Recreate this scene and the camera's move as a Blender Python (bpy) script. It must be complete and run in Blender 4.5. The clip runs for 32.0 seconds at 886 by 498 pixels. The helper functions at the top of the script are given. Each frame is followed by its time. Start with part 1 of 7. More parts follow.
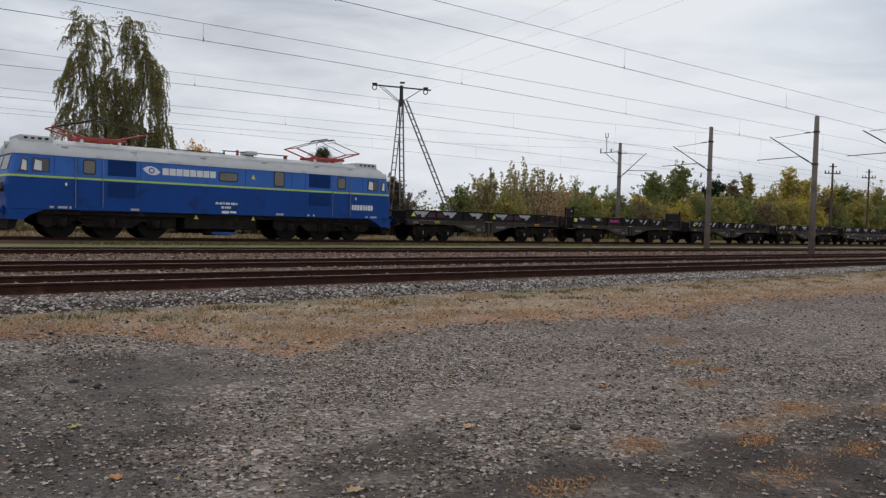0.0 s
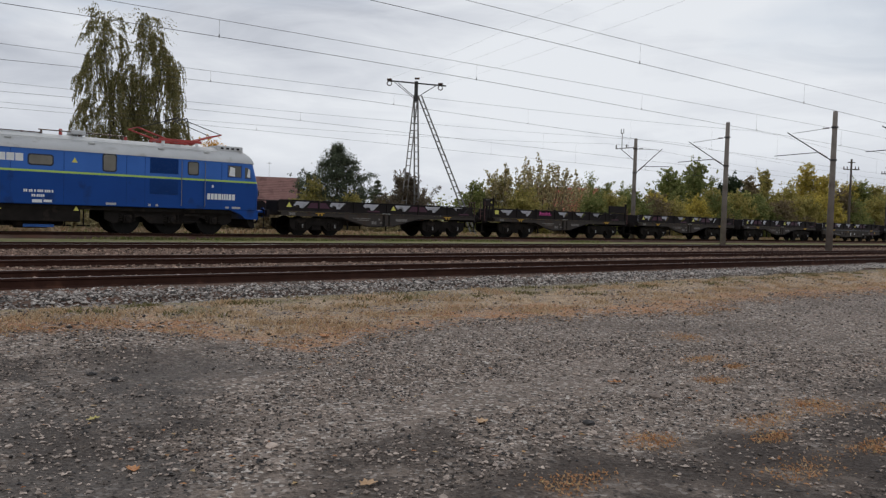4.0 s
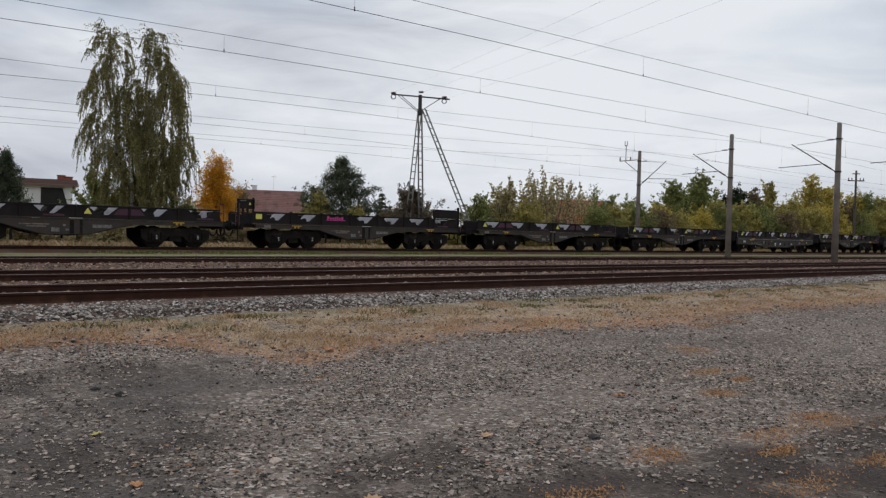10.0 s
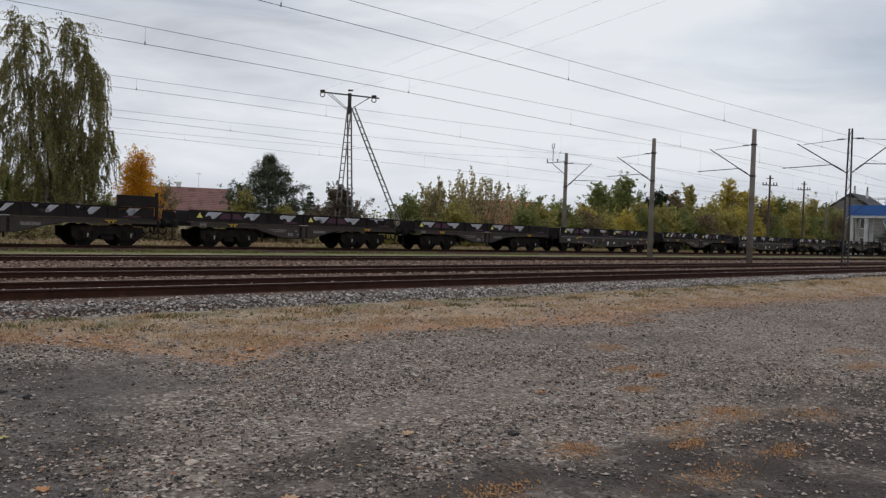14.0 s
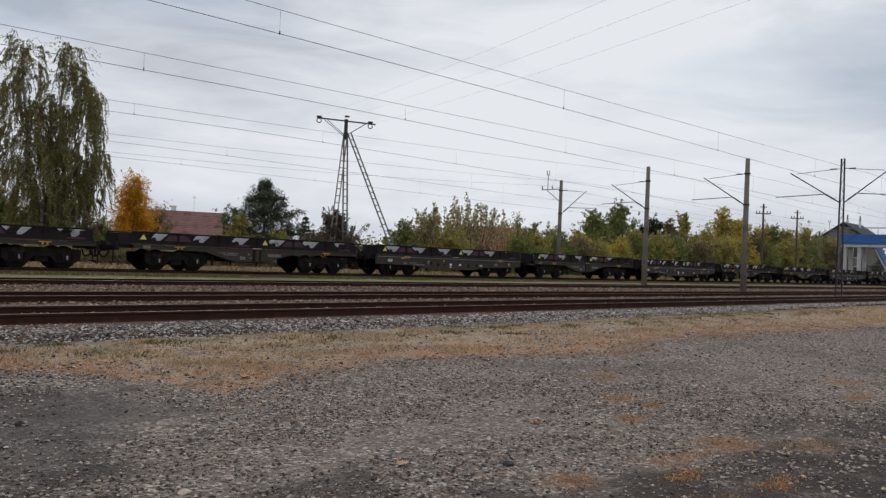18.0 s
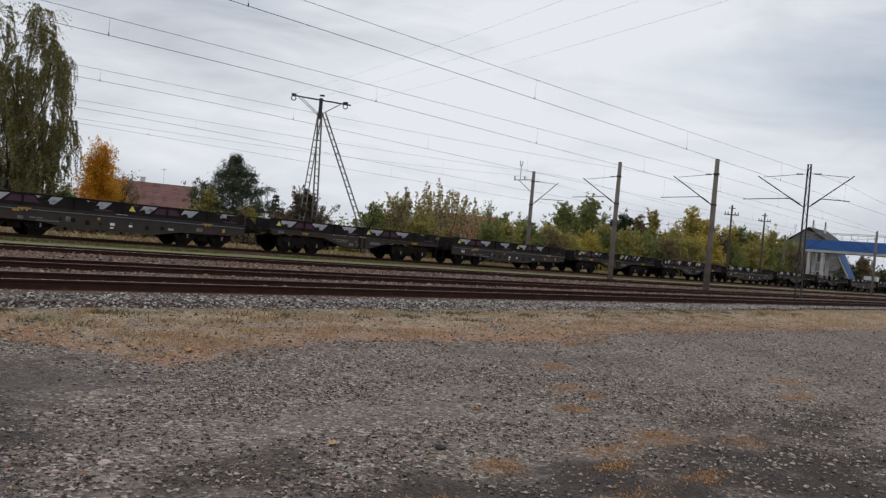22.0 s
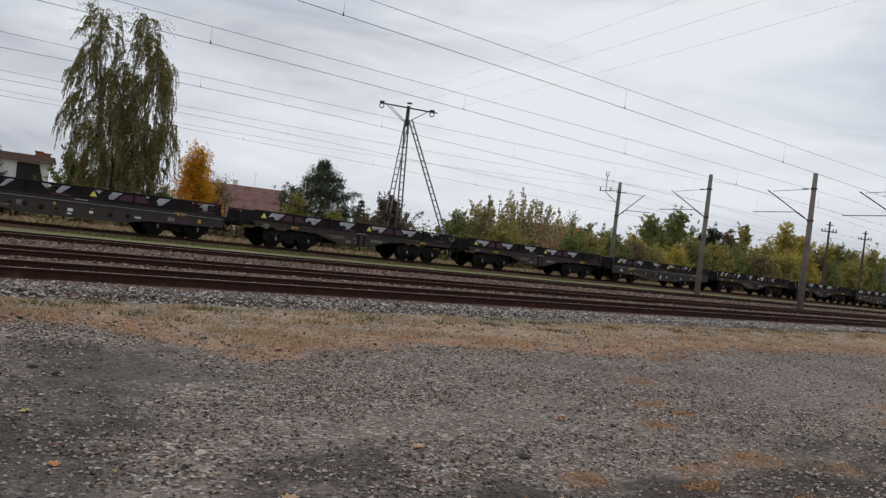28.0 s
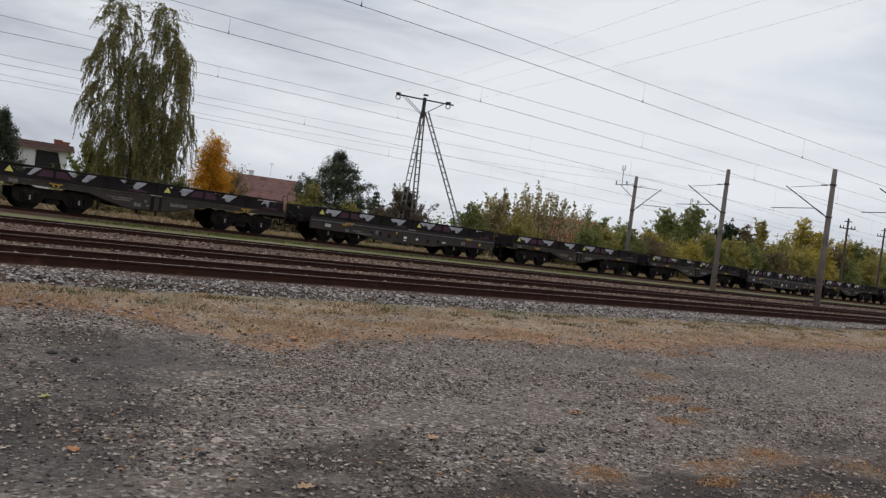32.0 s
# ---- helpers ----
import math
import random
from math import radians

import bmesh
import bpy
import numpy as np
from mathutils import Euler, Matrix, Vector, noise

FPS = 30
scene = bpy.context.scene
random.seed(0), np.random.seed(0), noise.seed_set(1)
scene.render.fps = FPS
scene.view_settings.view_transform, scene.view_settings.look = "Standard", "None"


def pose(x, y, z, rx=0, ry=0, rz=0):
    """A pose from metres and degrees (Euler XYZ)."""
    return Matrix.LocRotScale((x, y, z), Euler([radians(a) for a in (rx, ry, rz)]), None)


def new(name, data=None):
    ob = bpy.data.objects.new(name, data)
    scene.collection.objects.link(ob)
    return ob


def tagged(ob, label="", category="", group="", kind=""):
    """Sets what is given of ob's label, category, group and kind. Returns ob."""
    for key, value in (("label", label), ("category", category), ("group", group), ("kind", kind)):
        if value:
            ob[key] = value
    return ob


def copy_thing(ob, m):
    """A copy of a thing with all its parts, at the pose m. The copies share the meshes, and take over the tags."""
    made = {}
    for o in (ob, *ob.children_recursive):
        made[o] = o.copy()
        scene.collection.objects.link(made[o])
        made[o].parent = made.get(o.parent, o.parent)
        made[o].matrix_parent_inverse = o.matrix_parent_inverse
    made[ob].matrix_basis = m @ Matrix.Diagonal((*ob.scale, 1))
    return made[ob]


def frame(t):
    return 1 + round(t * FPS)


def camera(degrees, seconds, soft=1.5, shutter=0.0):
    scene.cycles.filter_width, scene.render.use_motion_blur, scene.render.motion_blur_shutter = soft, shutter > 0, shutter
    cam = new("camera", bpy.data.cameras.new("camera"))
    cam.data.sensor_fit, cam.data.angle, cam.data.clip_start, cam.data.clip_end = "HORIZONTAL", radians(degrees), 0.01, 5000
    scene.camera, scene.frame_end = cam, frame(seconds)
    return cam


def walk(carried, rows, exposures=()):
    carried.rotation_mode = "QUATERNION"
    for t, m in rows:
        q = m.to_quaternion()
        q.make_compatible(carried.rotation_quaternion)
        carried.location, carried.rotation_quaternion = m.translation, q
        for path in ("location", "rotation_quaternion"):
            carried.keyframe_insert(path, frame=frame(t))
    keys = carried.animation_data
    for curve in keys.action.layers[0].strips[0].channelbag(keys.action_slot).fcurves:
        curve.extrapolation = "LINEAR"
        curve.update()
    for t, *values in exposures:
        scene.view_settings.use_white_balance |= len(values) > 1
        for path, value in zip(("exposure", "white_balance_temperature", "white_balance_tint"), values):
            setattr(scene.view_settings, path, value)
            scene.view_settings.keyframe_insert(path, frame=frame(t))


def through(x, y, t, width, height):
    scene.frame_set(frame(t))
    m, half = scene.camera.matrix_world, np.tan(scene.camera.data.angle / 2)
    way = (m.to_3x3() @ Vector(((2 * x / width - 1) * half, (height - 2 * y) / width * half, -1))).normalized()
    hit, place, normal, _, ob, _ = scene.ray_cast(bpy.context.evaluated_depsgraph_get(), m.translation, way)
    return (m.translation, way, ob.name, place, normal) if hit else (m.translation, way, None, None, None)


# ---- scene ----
LENS = 59.17
# seconds, place of the eye, yaw, pitch, roll
PATH = [
    (0.0, -0.061, 0.043, 1.044, -40.38, -1.92, 1.64),
    (0.5, -0.065, 0.042, 1.044, -40.18, -1.91, 1.30),
    (1.0, -0.059, 0.043, 1.045, -39.55, -1.89, 1.48),
    (1.5, -0.049, 0.038, 1.045, -39.64, -1.59, 1.58),
    (2.0, -0.054, 0.035, 1.047, -39.91, -1.52, 1.79),
    (2.5, -0.062, 0.031, 1.044, -39.47, -1.69, 2.23),
    (4.5, -0.067, 0.025, 1.040, -39.47, -2.38, 1.50),
    (5.0, -0.062, 0.027, 1.048, -40.28, -2.16, 1.45),
    (5.5, -0.050, 0.021, 1.046, -40.90, -2.07, 0.92),
    (6.0, -0.044, 0.008, 1.044, -41.06, -2.04, 1.09),
    (6.5, -0.044, 0.008, 1.046, -41.93, -1.73, 1.73),
    (7.0, -0.057, 0.018, 1.049, -41.93, -1.57, 2.05),
    (7.5, -0.051, 0.027, 1.048, -42.29, -1.65, 2.24),
    (8.0, -0.055, 0.038, 1.046, -41.99, -1.42, 2.40),
    (8.5, -0.072, 0.038, 1.044, -41.32, -1.33, 2.41),
    (9.0, -0.084, 0.048, 1.047, -39.29, -1.44, 2.41),
    (9.5, -0.068, 0.037, 1.050, -39.03, -1.29, 1.77),
    (10.0, -0.058, 0.031, 1.044, -38.97, -1.32, 1.53),
    (10.5, -0.047, 0.023, 1.043, -38.69, -1.49, 0.48),
    (11.0, -0.052, 0.019, 1.045, -38.29, -1.44, 0.38),
    (11.5, -0.063, 0.015, 1.044, -38.40, -1.30, 0.96),
    (12.0, -0.075, 0.003, 1.044, -38.53, -0.97, 1.44),
    (12.5, -0.076, -0.010, 1.045, -39.41, -0.51, 1.68),
    (13.0, -0.061, -0.018, 1.049, -40.79, -0.19, 1.98),
    (13.5, -0.059, -0.010, 1.054, -40.36, -0.82, 2.43),
    (14.0, -0.032, -0.032, 1.042, -44.11, -1.19, 1.93),
    (14.5, -0.010, -0.021, 1.053, -47.41, -1.28, 1.72),
    (16.5, -0.005, -0.045, 1.073, -46.57, 1.27, 1.60),
    (17.0, -0.013, -0.048, 1.060, -46.85, -0.52, 0.68),
    (17.5, -0.025, -0.032, 1.073, -45.68, -0.52, 1.64),
    (18.0, -0.056, -0.038, 1.070, -44.43, 0.70, 2.37),
    (18.5, -0.062, -0.054, 1.066, -44.78, 0.66, 2.50),
    (19.0, -0.072, -0.056, 1.072, -45.21, 1.34, 3.09),
    (19.5, -0.061, -0.059, 1.069, -45.16, 0.85, 2.58),
    (20.0, -0.040, -0.059, 1.066, -44.74, -0.05, 3.37),
    (20.5, 0.046, -0.094, 1.072, -44.63, -0.65, 4.22),
    (21.0, 0.111, -0.158, 1.075, -44.20, -0.25, 5.13),
    (21.5, 0.141, -0.190, 1.065, -46.43, -0.30, 4.91),
    (22.0, 0.131, -0.186, 1.058, -46.52, -0.19, 5.16),
    (22.5, 0.125, -0.178, 1.049, -46.16, 0.01, 5.19),
    (23.0, 0.122, -0.176, 1.052, -45.66, 0.03, 5.73),
    (23.5, 0.129, -0.177, 1.050, -45.44, 0.14, 6.03),
    (24.0, 0.117, -0.177, 1.049, -45.24, -0.01, 6.25),
    (24.5, 0.100, -0.166, 1.047, -43.64, -0.24, 6.12),
    (25.0, 0.100, -0.156, 1.047, -41.45, -0.58, 5.84),
    (25.5, 0.083, -0.153, 1.052, -39.40, -0.06, 5.99),
    (26.0, 0.078, -0.162, 1.048, -40.21, 0.21, 6.26),
    (26.5, 0.067, -0.155, 1.044, -40.72, 0.06, 6.51),
    (28.5, 0.080, -0.142, 1.038, -40.44, -0.29, 6.96),
    (29.0, 0.076, -0.135, 1.039, -40.40, -0.46, 7.14),
    (29.5, 0.066, -0.136, 1.042, -40.25, -0.79, 7.21),
    (30.0, 0.059, -0.142, 1.039, -40.08, -0.97, 7.13),
    (30.5, 0.060, -0.146, 1.039, -40.30, -0.85, 7.24),
    (31.0, 0.069, -0.144, 1.037, -40.18, -1.01, 7.10),
    (31.5, 0.067, -0.131, 1.037, -39.91, -1.02, 7.09),
    (32.0, 0.066, -0.129, 1.033, -39.57, -0.89, 7.49),
]
# seconds and metres that the train has rolled along the rails
ROLL = [
    (0.0, 0.00),
    (0.5, -0.91),
    (1.0, -1.88),
    (1.5, -2.86),
    (2.0, -3.87),
    (2.5, -4.91),
    (4.5, -9.55),
    (5.0, -10.72),
    (5.5, -11.93),
    (6.0, -13.15),
    (6.5, -14.36),
    (7.0, -15.61),
    (7.5, -16.89),
    (8.0, -18.16),
    (8.5, -19.45),
    (9.0, -20.78),
    (9.5, -22.17),
    (10.0, -23.60),
    (10.5, -25.05),
    (11.0, -26.52),
    (11.5, -28.06),
    (12.0, -29.68),
    (12.5, -31.37),
    (13.0, -33.17),
    (13.5, -34.94),
    (14.0, -36.74),
    (14.5, -38.62),
    (16.5, -46.52),
    (17.0, -48.60),
    (17.5, -50.70),
    (18.0, -52.84),
    (18.5, -55.01),
    (19.0, -57.23),
    (19.5, -59.48),
    (20.0, -61.75),
    (20.5, -64.13),
    (21.0, -66.55),
    (21.5, -69.06),
    (22.0, -71.49),
    (22.5, -73.88),
    (23.0, -76.42),
    (23.5, -79.05),
    (24.0, -81.71),
    (24.5, -84.43),
    (25.0, -87.20),
    (25.5, -90.01),
    (26.0, -92.87),
    (26.5, -95.75),
    (28.5, -107.73),
    (29.0, -110.84),
    (29.5, -113.97),
    (30.0, -117.09),
    (30.5, -120.30),
    (31.0, -123.47),
    (31.5, -126.64),
    (32.0, -129.78),
]
cam = camera(LENS, 32.0, soft=1.3)
walk(cam, [(t, pose(x, y, z, 90 + pitch, 0, yaw) @ pose(0, 0, 0, 0, 0, roll)) for t, x, y, z, yaw, pitch, roll in PATH])

# ---- light ----
world = bpy.data.worlds.new("sky")
scene.world = world
world.use_nodes = True
SUN_UP, SUN_ROUND = radians(34), radians(200)


def build_sky():
    nt = world.node_tree
    nt.nodes.clear()
    out = nt.nodes.new("ShaderNodeOutputWorld")
    coord = nt.nodes.new("ShaderNodeTexCoord")
    sky = nt.nodes.new("ShaderNodeTexSky")
    sky.sky_type, sky.sun_disc = "NISHITA", False
    sky.sun_elevation, sky.sun_rotation = SUN_UP, SUN_ROUND
    sky.air_density, sky.dust_density = 1.0, 2.0
    clear = nt.nodes.new("ShaderNodeBackground")
    clear.inputs["Strength"].default_value = 0.11
    nt.links.new(sky.outputs[0], clear.inputs[0])
    # an even layer of cloud with soft long banks in it
    stretch = nt.nodes.new("ShaderNodeMapping")
    stretch.inputs["Scale"].default_value = (1.0, 1.0, 3.6)
    stretch.inputs["Rotation"].default_value = (0.1, 0.06, 0.5)
    nt.links.new(coord.outputs["Generated"], stretch.inputs[0])
    banks = nt.nodes.new("ShaderNodeTexNoise")
    banks.inputs["Scale"].default_value, banks.inputs["Detail"].default_value = 1.7, 7.0
    banks.inputs["Roughness"].default_value, banks.inputs["Distortion"].default_value = 0.52, 0.5
    nt.links.new(stretch.outputs[0], banks.inputs["Vector"])
    tone = nt.nodes.new("ShaderNodeValToRGB")
    e = tone.color_ramp.elements
    e[0].position, e[0].color = 0.33, (0.47, 0.50, 0.565, 1)
    e[1].position, e[1].color = 0.64, (0.785, 0.815, 0.86, 1)
    mid = e.new(0.47)
    mid.color = (0.63, 0.66, 0.72, 1)
    # a thicker bank low in the north-west
    near = nt.nodes.new("ShaderNodeVectorMath")
    near.operation = "DOT_PRODUCT"
    nt.links.new(coord.outputs["Generated"], near.inputs[0])
    near.inputs[1].default_value = (-0.08, 0.95, 0.30)
    thick = nt.nodes.new("ShaderNodeMapRange")
    thick.interpolation_type = "SMOOTHSTEP"
    thick.inputs["From Min"].default_value, thick.inputs["From Max"].default_value = 0.70, 0.98
    thick.inputs["To Min"].default_value, thick.inputs["To Max"].default_value = 0.0, -0.16
    nt.links.new(near.outputs["Value"], thick.inputs["Value"])
    wisps = nt.nodes.new("ShaderNodeTexNoise")
    wisps.inputs["Scale"].default_value, wisps.inputs["Detail"].default_value = 4.6, 8.0
    wisps.inputs["Roughness"].default_value, wisps.inputs["Distortion"].default_value = 0.6, 1.1
    nt.links.new(stretch.outputs[0], wisps.inputs["Vector"])
    fine = nt.nodes.new("ShaderNodeMapRange")
    fine.inputs["From Min"].default_value, fine.inputs["From Max"].default_value = 0.3, 0.7
    fine.inputs["To Min"].default_value, fine.inputs["To Max"].default_value = -0.07, 0.07
    nt.links.new(wisps.outputs["Fac"], fine.inputs["Value"])
    layered = nt.nodes.new("ShaderNodeMath")
    nt.links.new(banks.outputs["Fac"], layered.inputs[0])
    nt.links.new(fine.outputs[0], layered.inputs[1])
    east = nt.nodes.new("ShaderNodeVectorMath")
    east.operation = "DOT_PRODUCT"
    nt.links.new(coord.outputs["Generated"], east.inputs[0])
    east.inputs[1].default_value = (0.87, 0.42, 0.26)
    lighter = nt.nodes.new("ShaderNodeMapRange")
    lighter.interpolation_type = "SMOOTHSTEP"
    lighter.inputs["From Min"].default_value, lighter.inputs["From Max"].default_value = 0.80, 0.99
    lighter.inputs["To Min"].default_value, lighter.inputs["To Max"].default_value = 0.0, 0.07
    nt.links.new(east.outputs["Value"], lighter.inputs["Value"])
    paler = nt.nodes.new("ShaderNodeMath")
    nt.links.new(layered.outputs[0], paler.inputs[0])
    nt.links.new(lighter.outputs[0], paler.inputs[1])
    both = nt.nodes.new("ShaderNodeMath")
    nt.links.new(paler.outputs[0], both.inputs[0])
    nt.links.new(thick.outputs[0], both.inputs[1])
    nt.links.new(both.outputs[0], tone.inputs[0])
    cloud = nt.nodes.new("ShaderNodeBackground")
    cloud.inputs["Strength"].default_value = 1.0
    nt.links.new(tone.outputs[0], cloud.inputs[0])
    thin = nt.nodes.new("ShaderNodeTexNoise")
    thin.inputs["Scale"].default_value, thin.inputs["Detail"].default_value = 1.3, 5.0
    nt.links.new(stretch.outputs[0], thin.inputs["Vector"])
    cover = nt.nodes.new("ShaderNodeMapRange")
    cover.inputs["From Min"].default_value, cover.inputs["From Max"].default_value = 0.36, 0.52
    cover.inputs["To Min"].default_value, cover.inputs["To Max"].default_value = 0.55, 1.0
    nt.links.new(thin.outputs["Fac"], cover.inputs["Value"])
    mix = nt.nodes.new("ShaderNodeMixShader")
    nt.links.new(cover.outputs[0], mix.inputs[0])
    nt.links.new(clear.outputs[0], mix.inputs[1])
    nt.links.new(cloud.outputs[0], mix.inputs[2])
    nt.links.new(mix.outputs[0], out.inputs[0])


build_sky()
sun_lamp = bpy.data.lights.new("sun", "SUN")
sun_lamp.energy, sun_lamp.angle, sun_lamp.color = 0.6, radians(25), (1.0, 0.96, 0.9)
sun = new("sun", sun_lamp)
sun.rotation_euler = (radians(90) - SUN_UP, 0, radians(180) - SUN_ROUND + radians(180))
scene.view_settings.exposure = 0.0

# ---- materials ----


def material(name, dark, light, scale=4.0, rough=0.8, metal=0.0, bump=0.3, fine=40.0, spots=None, spot_amount=0.5, spot_scale=1.0, each=0.0, gloss=0.5):
    """A surface whose colour wanders between two tones at two scales, with stains of a third, fine relief and, on repeats, a change of tone from one to the next."""
    m = bpy.data.materials.new(name)
    m.use_nodes = True
    nt = m.node_tree
    bsdf = nt.nodes["Principled BSDF"]
    coord = nt.nodes.new("ShaderNodeTexCoord")
    big = nt.nodes.new("ShaderNodeTexNoise")
    big.inputs["Scale"].default_value, big.inputs["Detail"].default_value = scale, 5.0
    small = nt.nodes.new("ShaderNodeTexNoise")
    small.inputs["Scale"].default_value, small.inputs["Detail"].default_value = fine, 3.0
    for n in (big, small):
        nt.links.new(coord.outputs["Object"], n.inputs["Vector"])
    add = nt.nodes.new("ShaderNodeMath")
    add.operation = "MULTIPLY_ADD"
    nt.links.new(small.outputs["Fac"], add.inputs[0])
    add.inputs[1].default_value = 0.45
    half = nt.nodes.new("ShaderNodeMath")
    half.operation = "MULTIPLY_ADD"
    nt.links.new(big.outputs["Fac"], half.inputs[0])
    half.inputs[1].default_value, half.inputs[2].default_value = 1.5, -0.5
    nt.links.new(half.outputs[0], add.inputs[2])
    tone = nt.nodes.new("ShaderNodeMix")
    tone.data_type = "RGBA"
    tone.inputs["A"].default_value, tone.inputs["B"].default_value = (*dark, 1), (*light, 1)
    nt.links.new(add.outputs[0], tone.inputs["Factor"])
    colour = tone.outputs["Result"]
    if spots:
        blot = nt.nodes.new("ShaderNodeTexNoise")
        blot.inputs["Scale"].default_value, blot.inputs["Detail"].default_value = spot_scale, 6.0
        nt.links.new(coord.outputs["Object"], blot.inputs["Vector"])
        cut = nt.nodes.new("ShaderNodeMapRange")
        cut.inputs["From Min"].default_value, cut.inputs["From Max"].default_value = 0.66 - 0.3 * spot_amount, 0.80 - 0.3 * spot_amount
        nt.links.new(blot.outputs["Fac"], cut.inputs["Value"])
        over = nt.nodes.new("ShaderNodeMix")
        over.data_type = "RGBA"
        nt.links.new(cut.outputs[0], over.inputs["Factor"])
        nt.links.new(colour, over.inputs["A"])
        over.inputs["B"].default_value = (*spots, 1)
        colour = over.outputs["Result"]
    if each:
        info = nt.nodes.new("ShaderNodeObjectInfo")
        geo = nt.nodes.new("ShaderNodeNewGeometry")
        mixr = nt.nodes.new("ShaderNodeMath")
        nt.links.new(info.outputs["Random"], mixr.inputs[0])
        nt.links.new(geo.outputs["Random Per Island"], mixr.inputs[1])
        frac = nt.nodes.new("ShaderNodeMath")
        frac.operation = "FRACT"
        nt.links.new(mixr.outputs[0], frac.inputs[0])
        val = nt.nodes.new("ShaderNodeMapRange")
        val.inputs["To Min"].default_value, val.inputs["To Max"].default_value = 1 - each, 1 + each
        nt.links.new(frac.outputs[0], val.inputs["Value"])
        hsv = nt.nodes.new("ShaderNodeHueSaturation")
        nt.links.new(val.outputs[0], hsv.inputs["Value"])
        nt.links.new(colour, hsv.inputs["Color"])
        colour = hsv.outputs["Color"]
    nt.links.new(colour, bsdf.inputs["Base Color"])
    bsdf.inputs["Roughness"].default_value, bsdf.inputs["Metallic"].default_value = rough, metal
    bsdf.inputs["Specular IOR Level"].default_value = gloss
    if bump:
        b = nt.nodes.new("ShaderNodeBump")
        b.inputs["Strength"].default_value, b.inputs["Distance"].default_value = bump, 0.02
        nt.links.new(small.outputs["Fac"], b.inputs["Height"])
        nt.links.new(b.outputs[0], bsdf.inputs["Normal"])
    return m


def leaf_material(name, colours, through=0.45):
    """Leaves: each takes its tone from the given ones, and lets some light through."""
    m = bpy.data.materials.new(name)
    m.use_nodes = True
    nt = m.node_tree
    bsdf = nt.nodes["Principled BSDF"]
    geo = nt.nodes.new("ShaderNodeNewGeometry")
    ramp = nt.nodes.new("ShaderNodeValToRGB")
    e = ramp.color_ramp.elements
    e[0].position, e[0].color = 0.0, (*colours[0], 1)
    e[1].position, e[1].color = 1.0, (*colours[-1], 1)
    for n, c in enumerate(colours[1:-1], 1):
        e.new(n / (len(colours) - 1)).color = (*c, 1)
    nt.links.new(geo.outputs["Random Per Island"], ramp.inputs[0])
    nt.links.new(ramp.outputs[0], bsdf.inputs["Base Color"])
    bsdf.inputs["Roughness"].default_value = 0.6
    bsdf.inputs["Specular IOR Level"].default_value = 0.25
    glow = nt.nodes.new("ShaderNodeBsdfTranslucent")
    nt.links.new(ramp.outputs[0], glow.inputs[0])
    mix = nt.nodes.new("ShaderNodeMixShader")
    mix.inputs[0].default_value = through
    nt.links.new(bsdf.outputs[0], mix.inputs[1])
    nt.links.new(glow.outputs[0], mix.inputs[2])
    nt.links.new(mix.outputs[0], nt.nodes["Material Output"].inputs[0])
    return m


M = {}
M["rail"] = material("rusty_rail_steel", (0.026, 0.0105, 0.0075), (0.062, 0.028, 0.019), 3, 0.85, 0, 0.3, 30, (0.10, 0.045, 0.028), 0.2, 2.0, gloss=0.15)
M["railhead"] = material("worn_rail_head", (0.16, 0.145, 0.135), (0.34, 0.32, 0.31), 2, 0.42, 0.7, 0.1, 60)
M["railhead_dull"] = material("dull_rail_head", (0.07, 0.052, 0.045), (0.19, 0.155, 0.14), 2, 0.6, 0.3, 0.1, 60)
M["sleeper"] = material("old_sleeper_wood", (0.03, 0.022, 0.018), (0.085, 0.06, 0.048), 3, 0.9, 0, 0.6, 25, each=0.25)
M["ballast"] = material("rusty_ballast", (0.06, 0.037, 0.028), (0.20, 0.132, 0.10), 1.2, 0.97, 0, 1.0, 16, (0.14, 0.072, 0.048), 0.5, 0.7, gloss=0.1)
M["stone"] = material("crushed_grey_stone", (0.15, 0.132, 0.118), (0.45, 0.405, 0.365), 3, 0.9, 0, 0.5, 30, each=0.95)
M["brownstone"] = material("rusty_crushed_stone", (0.15, 0.096, 0.072), (0.35, 0.255, 0.195), 3, 0.95, 0, 0.5, 30, each=0.9, gloss=0.2)
M["pebble"] = material("lot_pebble", (0.195, 0.156, 0.130), (0.425, 0.347, 0.290), 6, 0.9, 0, 0.4, 40, each=0.9)
M["concrete"] = material("weathered_concrete", (0.13, 0.11, 0.095), (0.25, 0.22, 0.19), 2, 0.9, 0, 0.4, 40, (0.10, 0.075, 0.06), 0.4, 1.0)
M["steel"] = material("dull_galvanised_steel", (0.17, 0.165, 0.16), (0.29, 0.28, 0.27), 3, 0.7, 0.0, 0.2, 30, (0.15, 0.105, 0.08), 0.35, 2.0)
M["darksteel"] = material("dark_painted_steel", (0.02, 0.02, 0.022), (0.045, 0.043, 0.042), 3, 0.6, 0.2, 0.2, 30, (0.05, 0.032, 0.024), 0.3, 2.0)
M["wire"] = material("weathered_copper_wire", (0.07, 0.07, 0.074), (0.12, 0.118, 0.115), 1, 0.6, 0.3, 0, 10)
M["insulator"] = material("glazed_brown_insulator", (0.05, 0.025, 0.018), (0.09, 0.05, 0.035), 5, 0.25, 0, 0, 30)
M["bark"] = material("grey_brown_bark", (0.05, 0.04, 0.032), (0.13, 0.105, 0.085), 6, 0.95, 0, 0.8, 20)
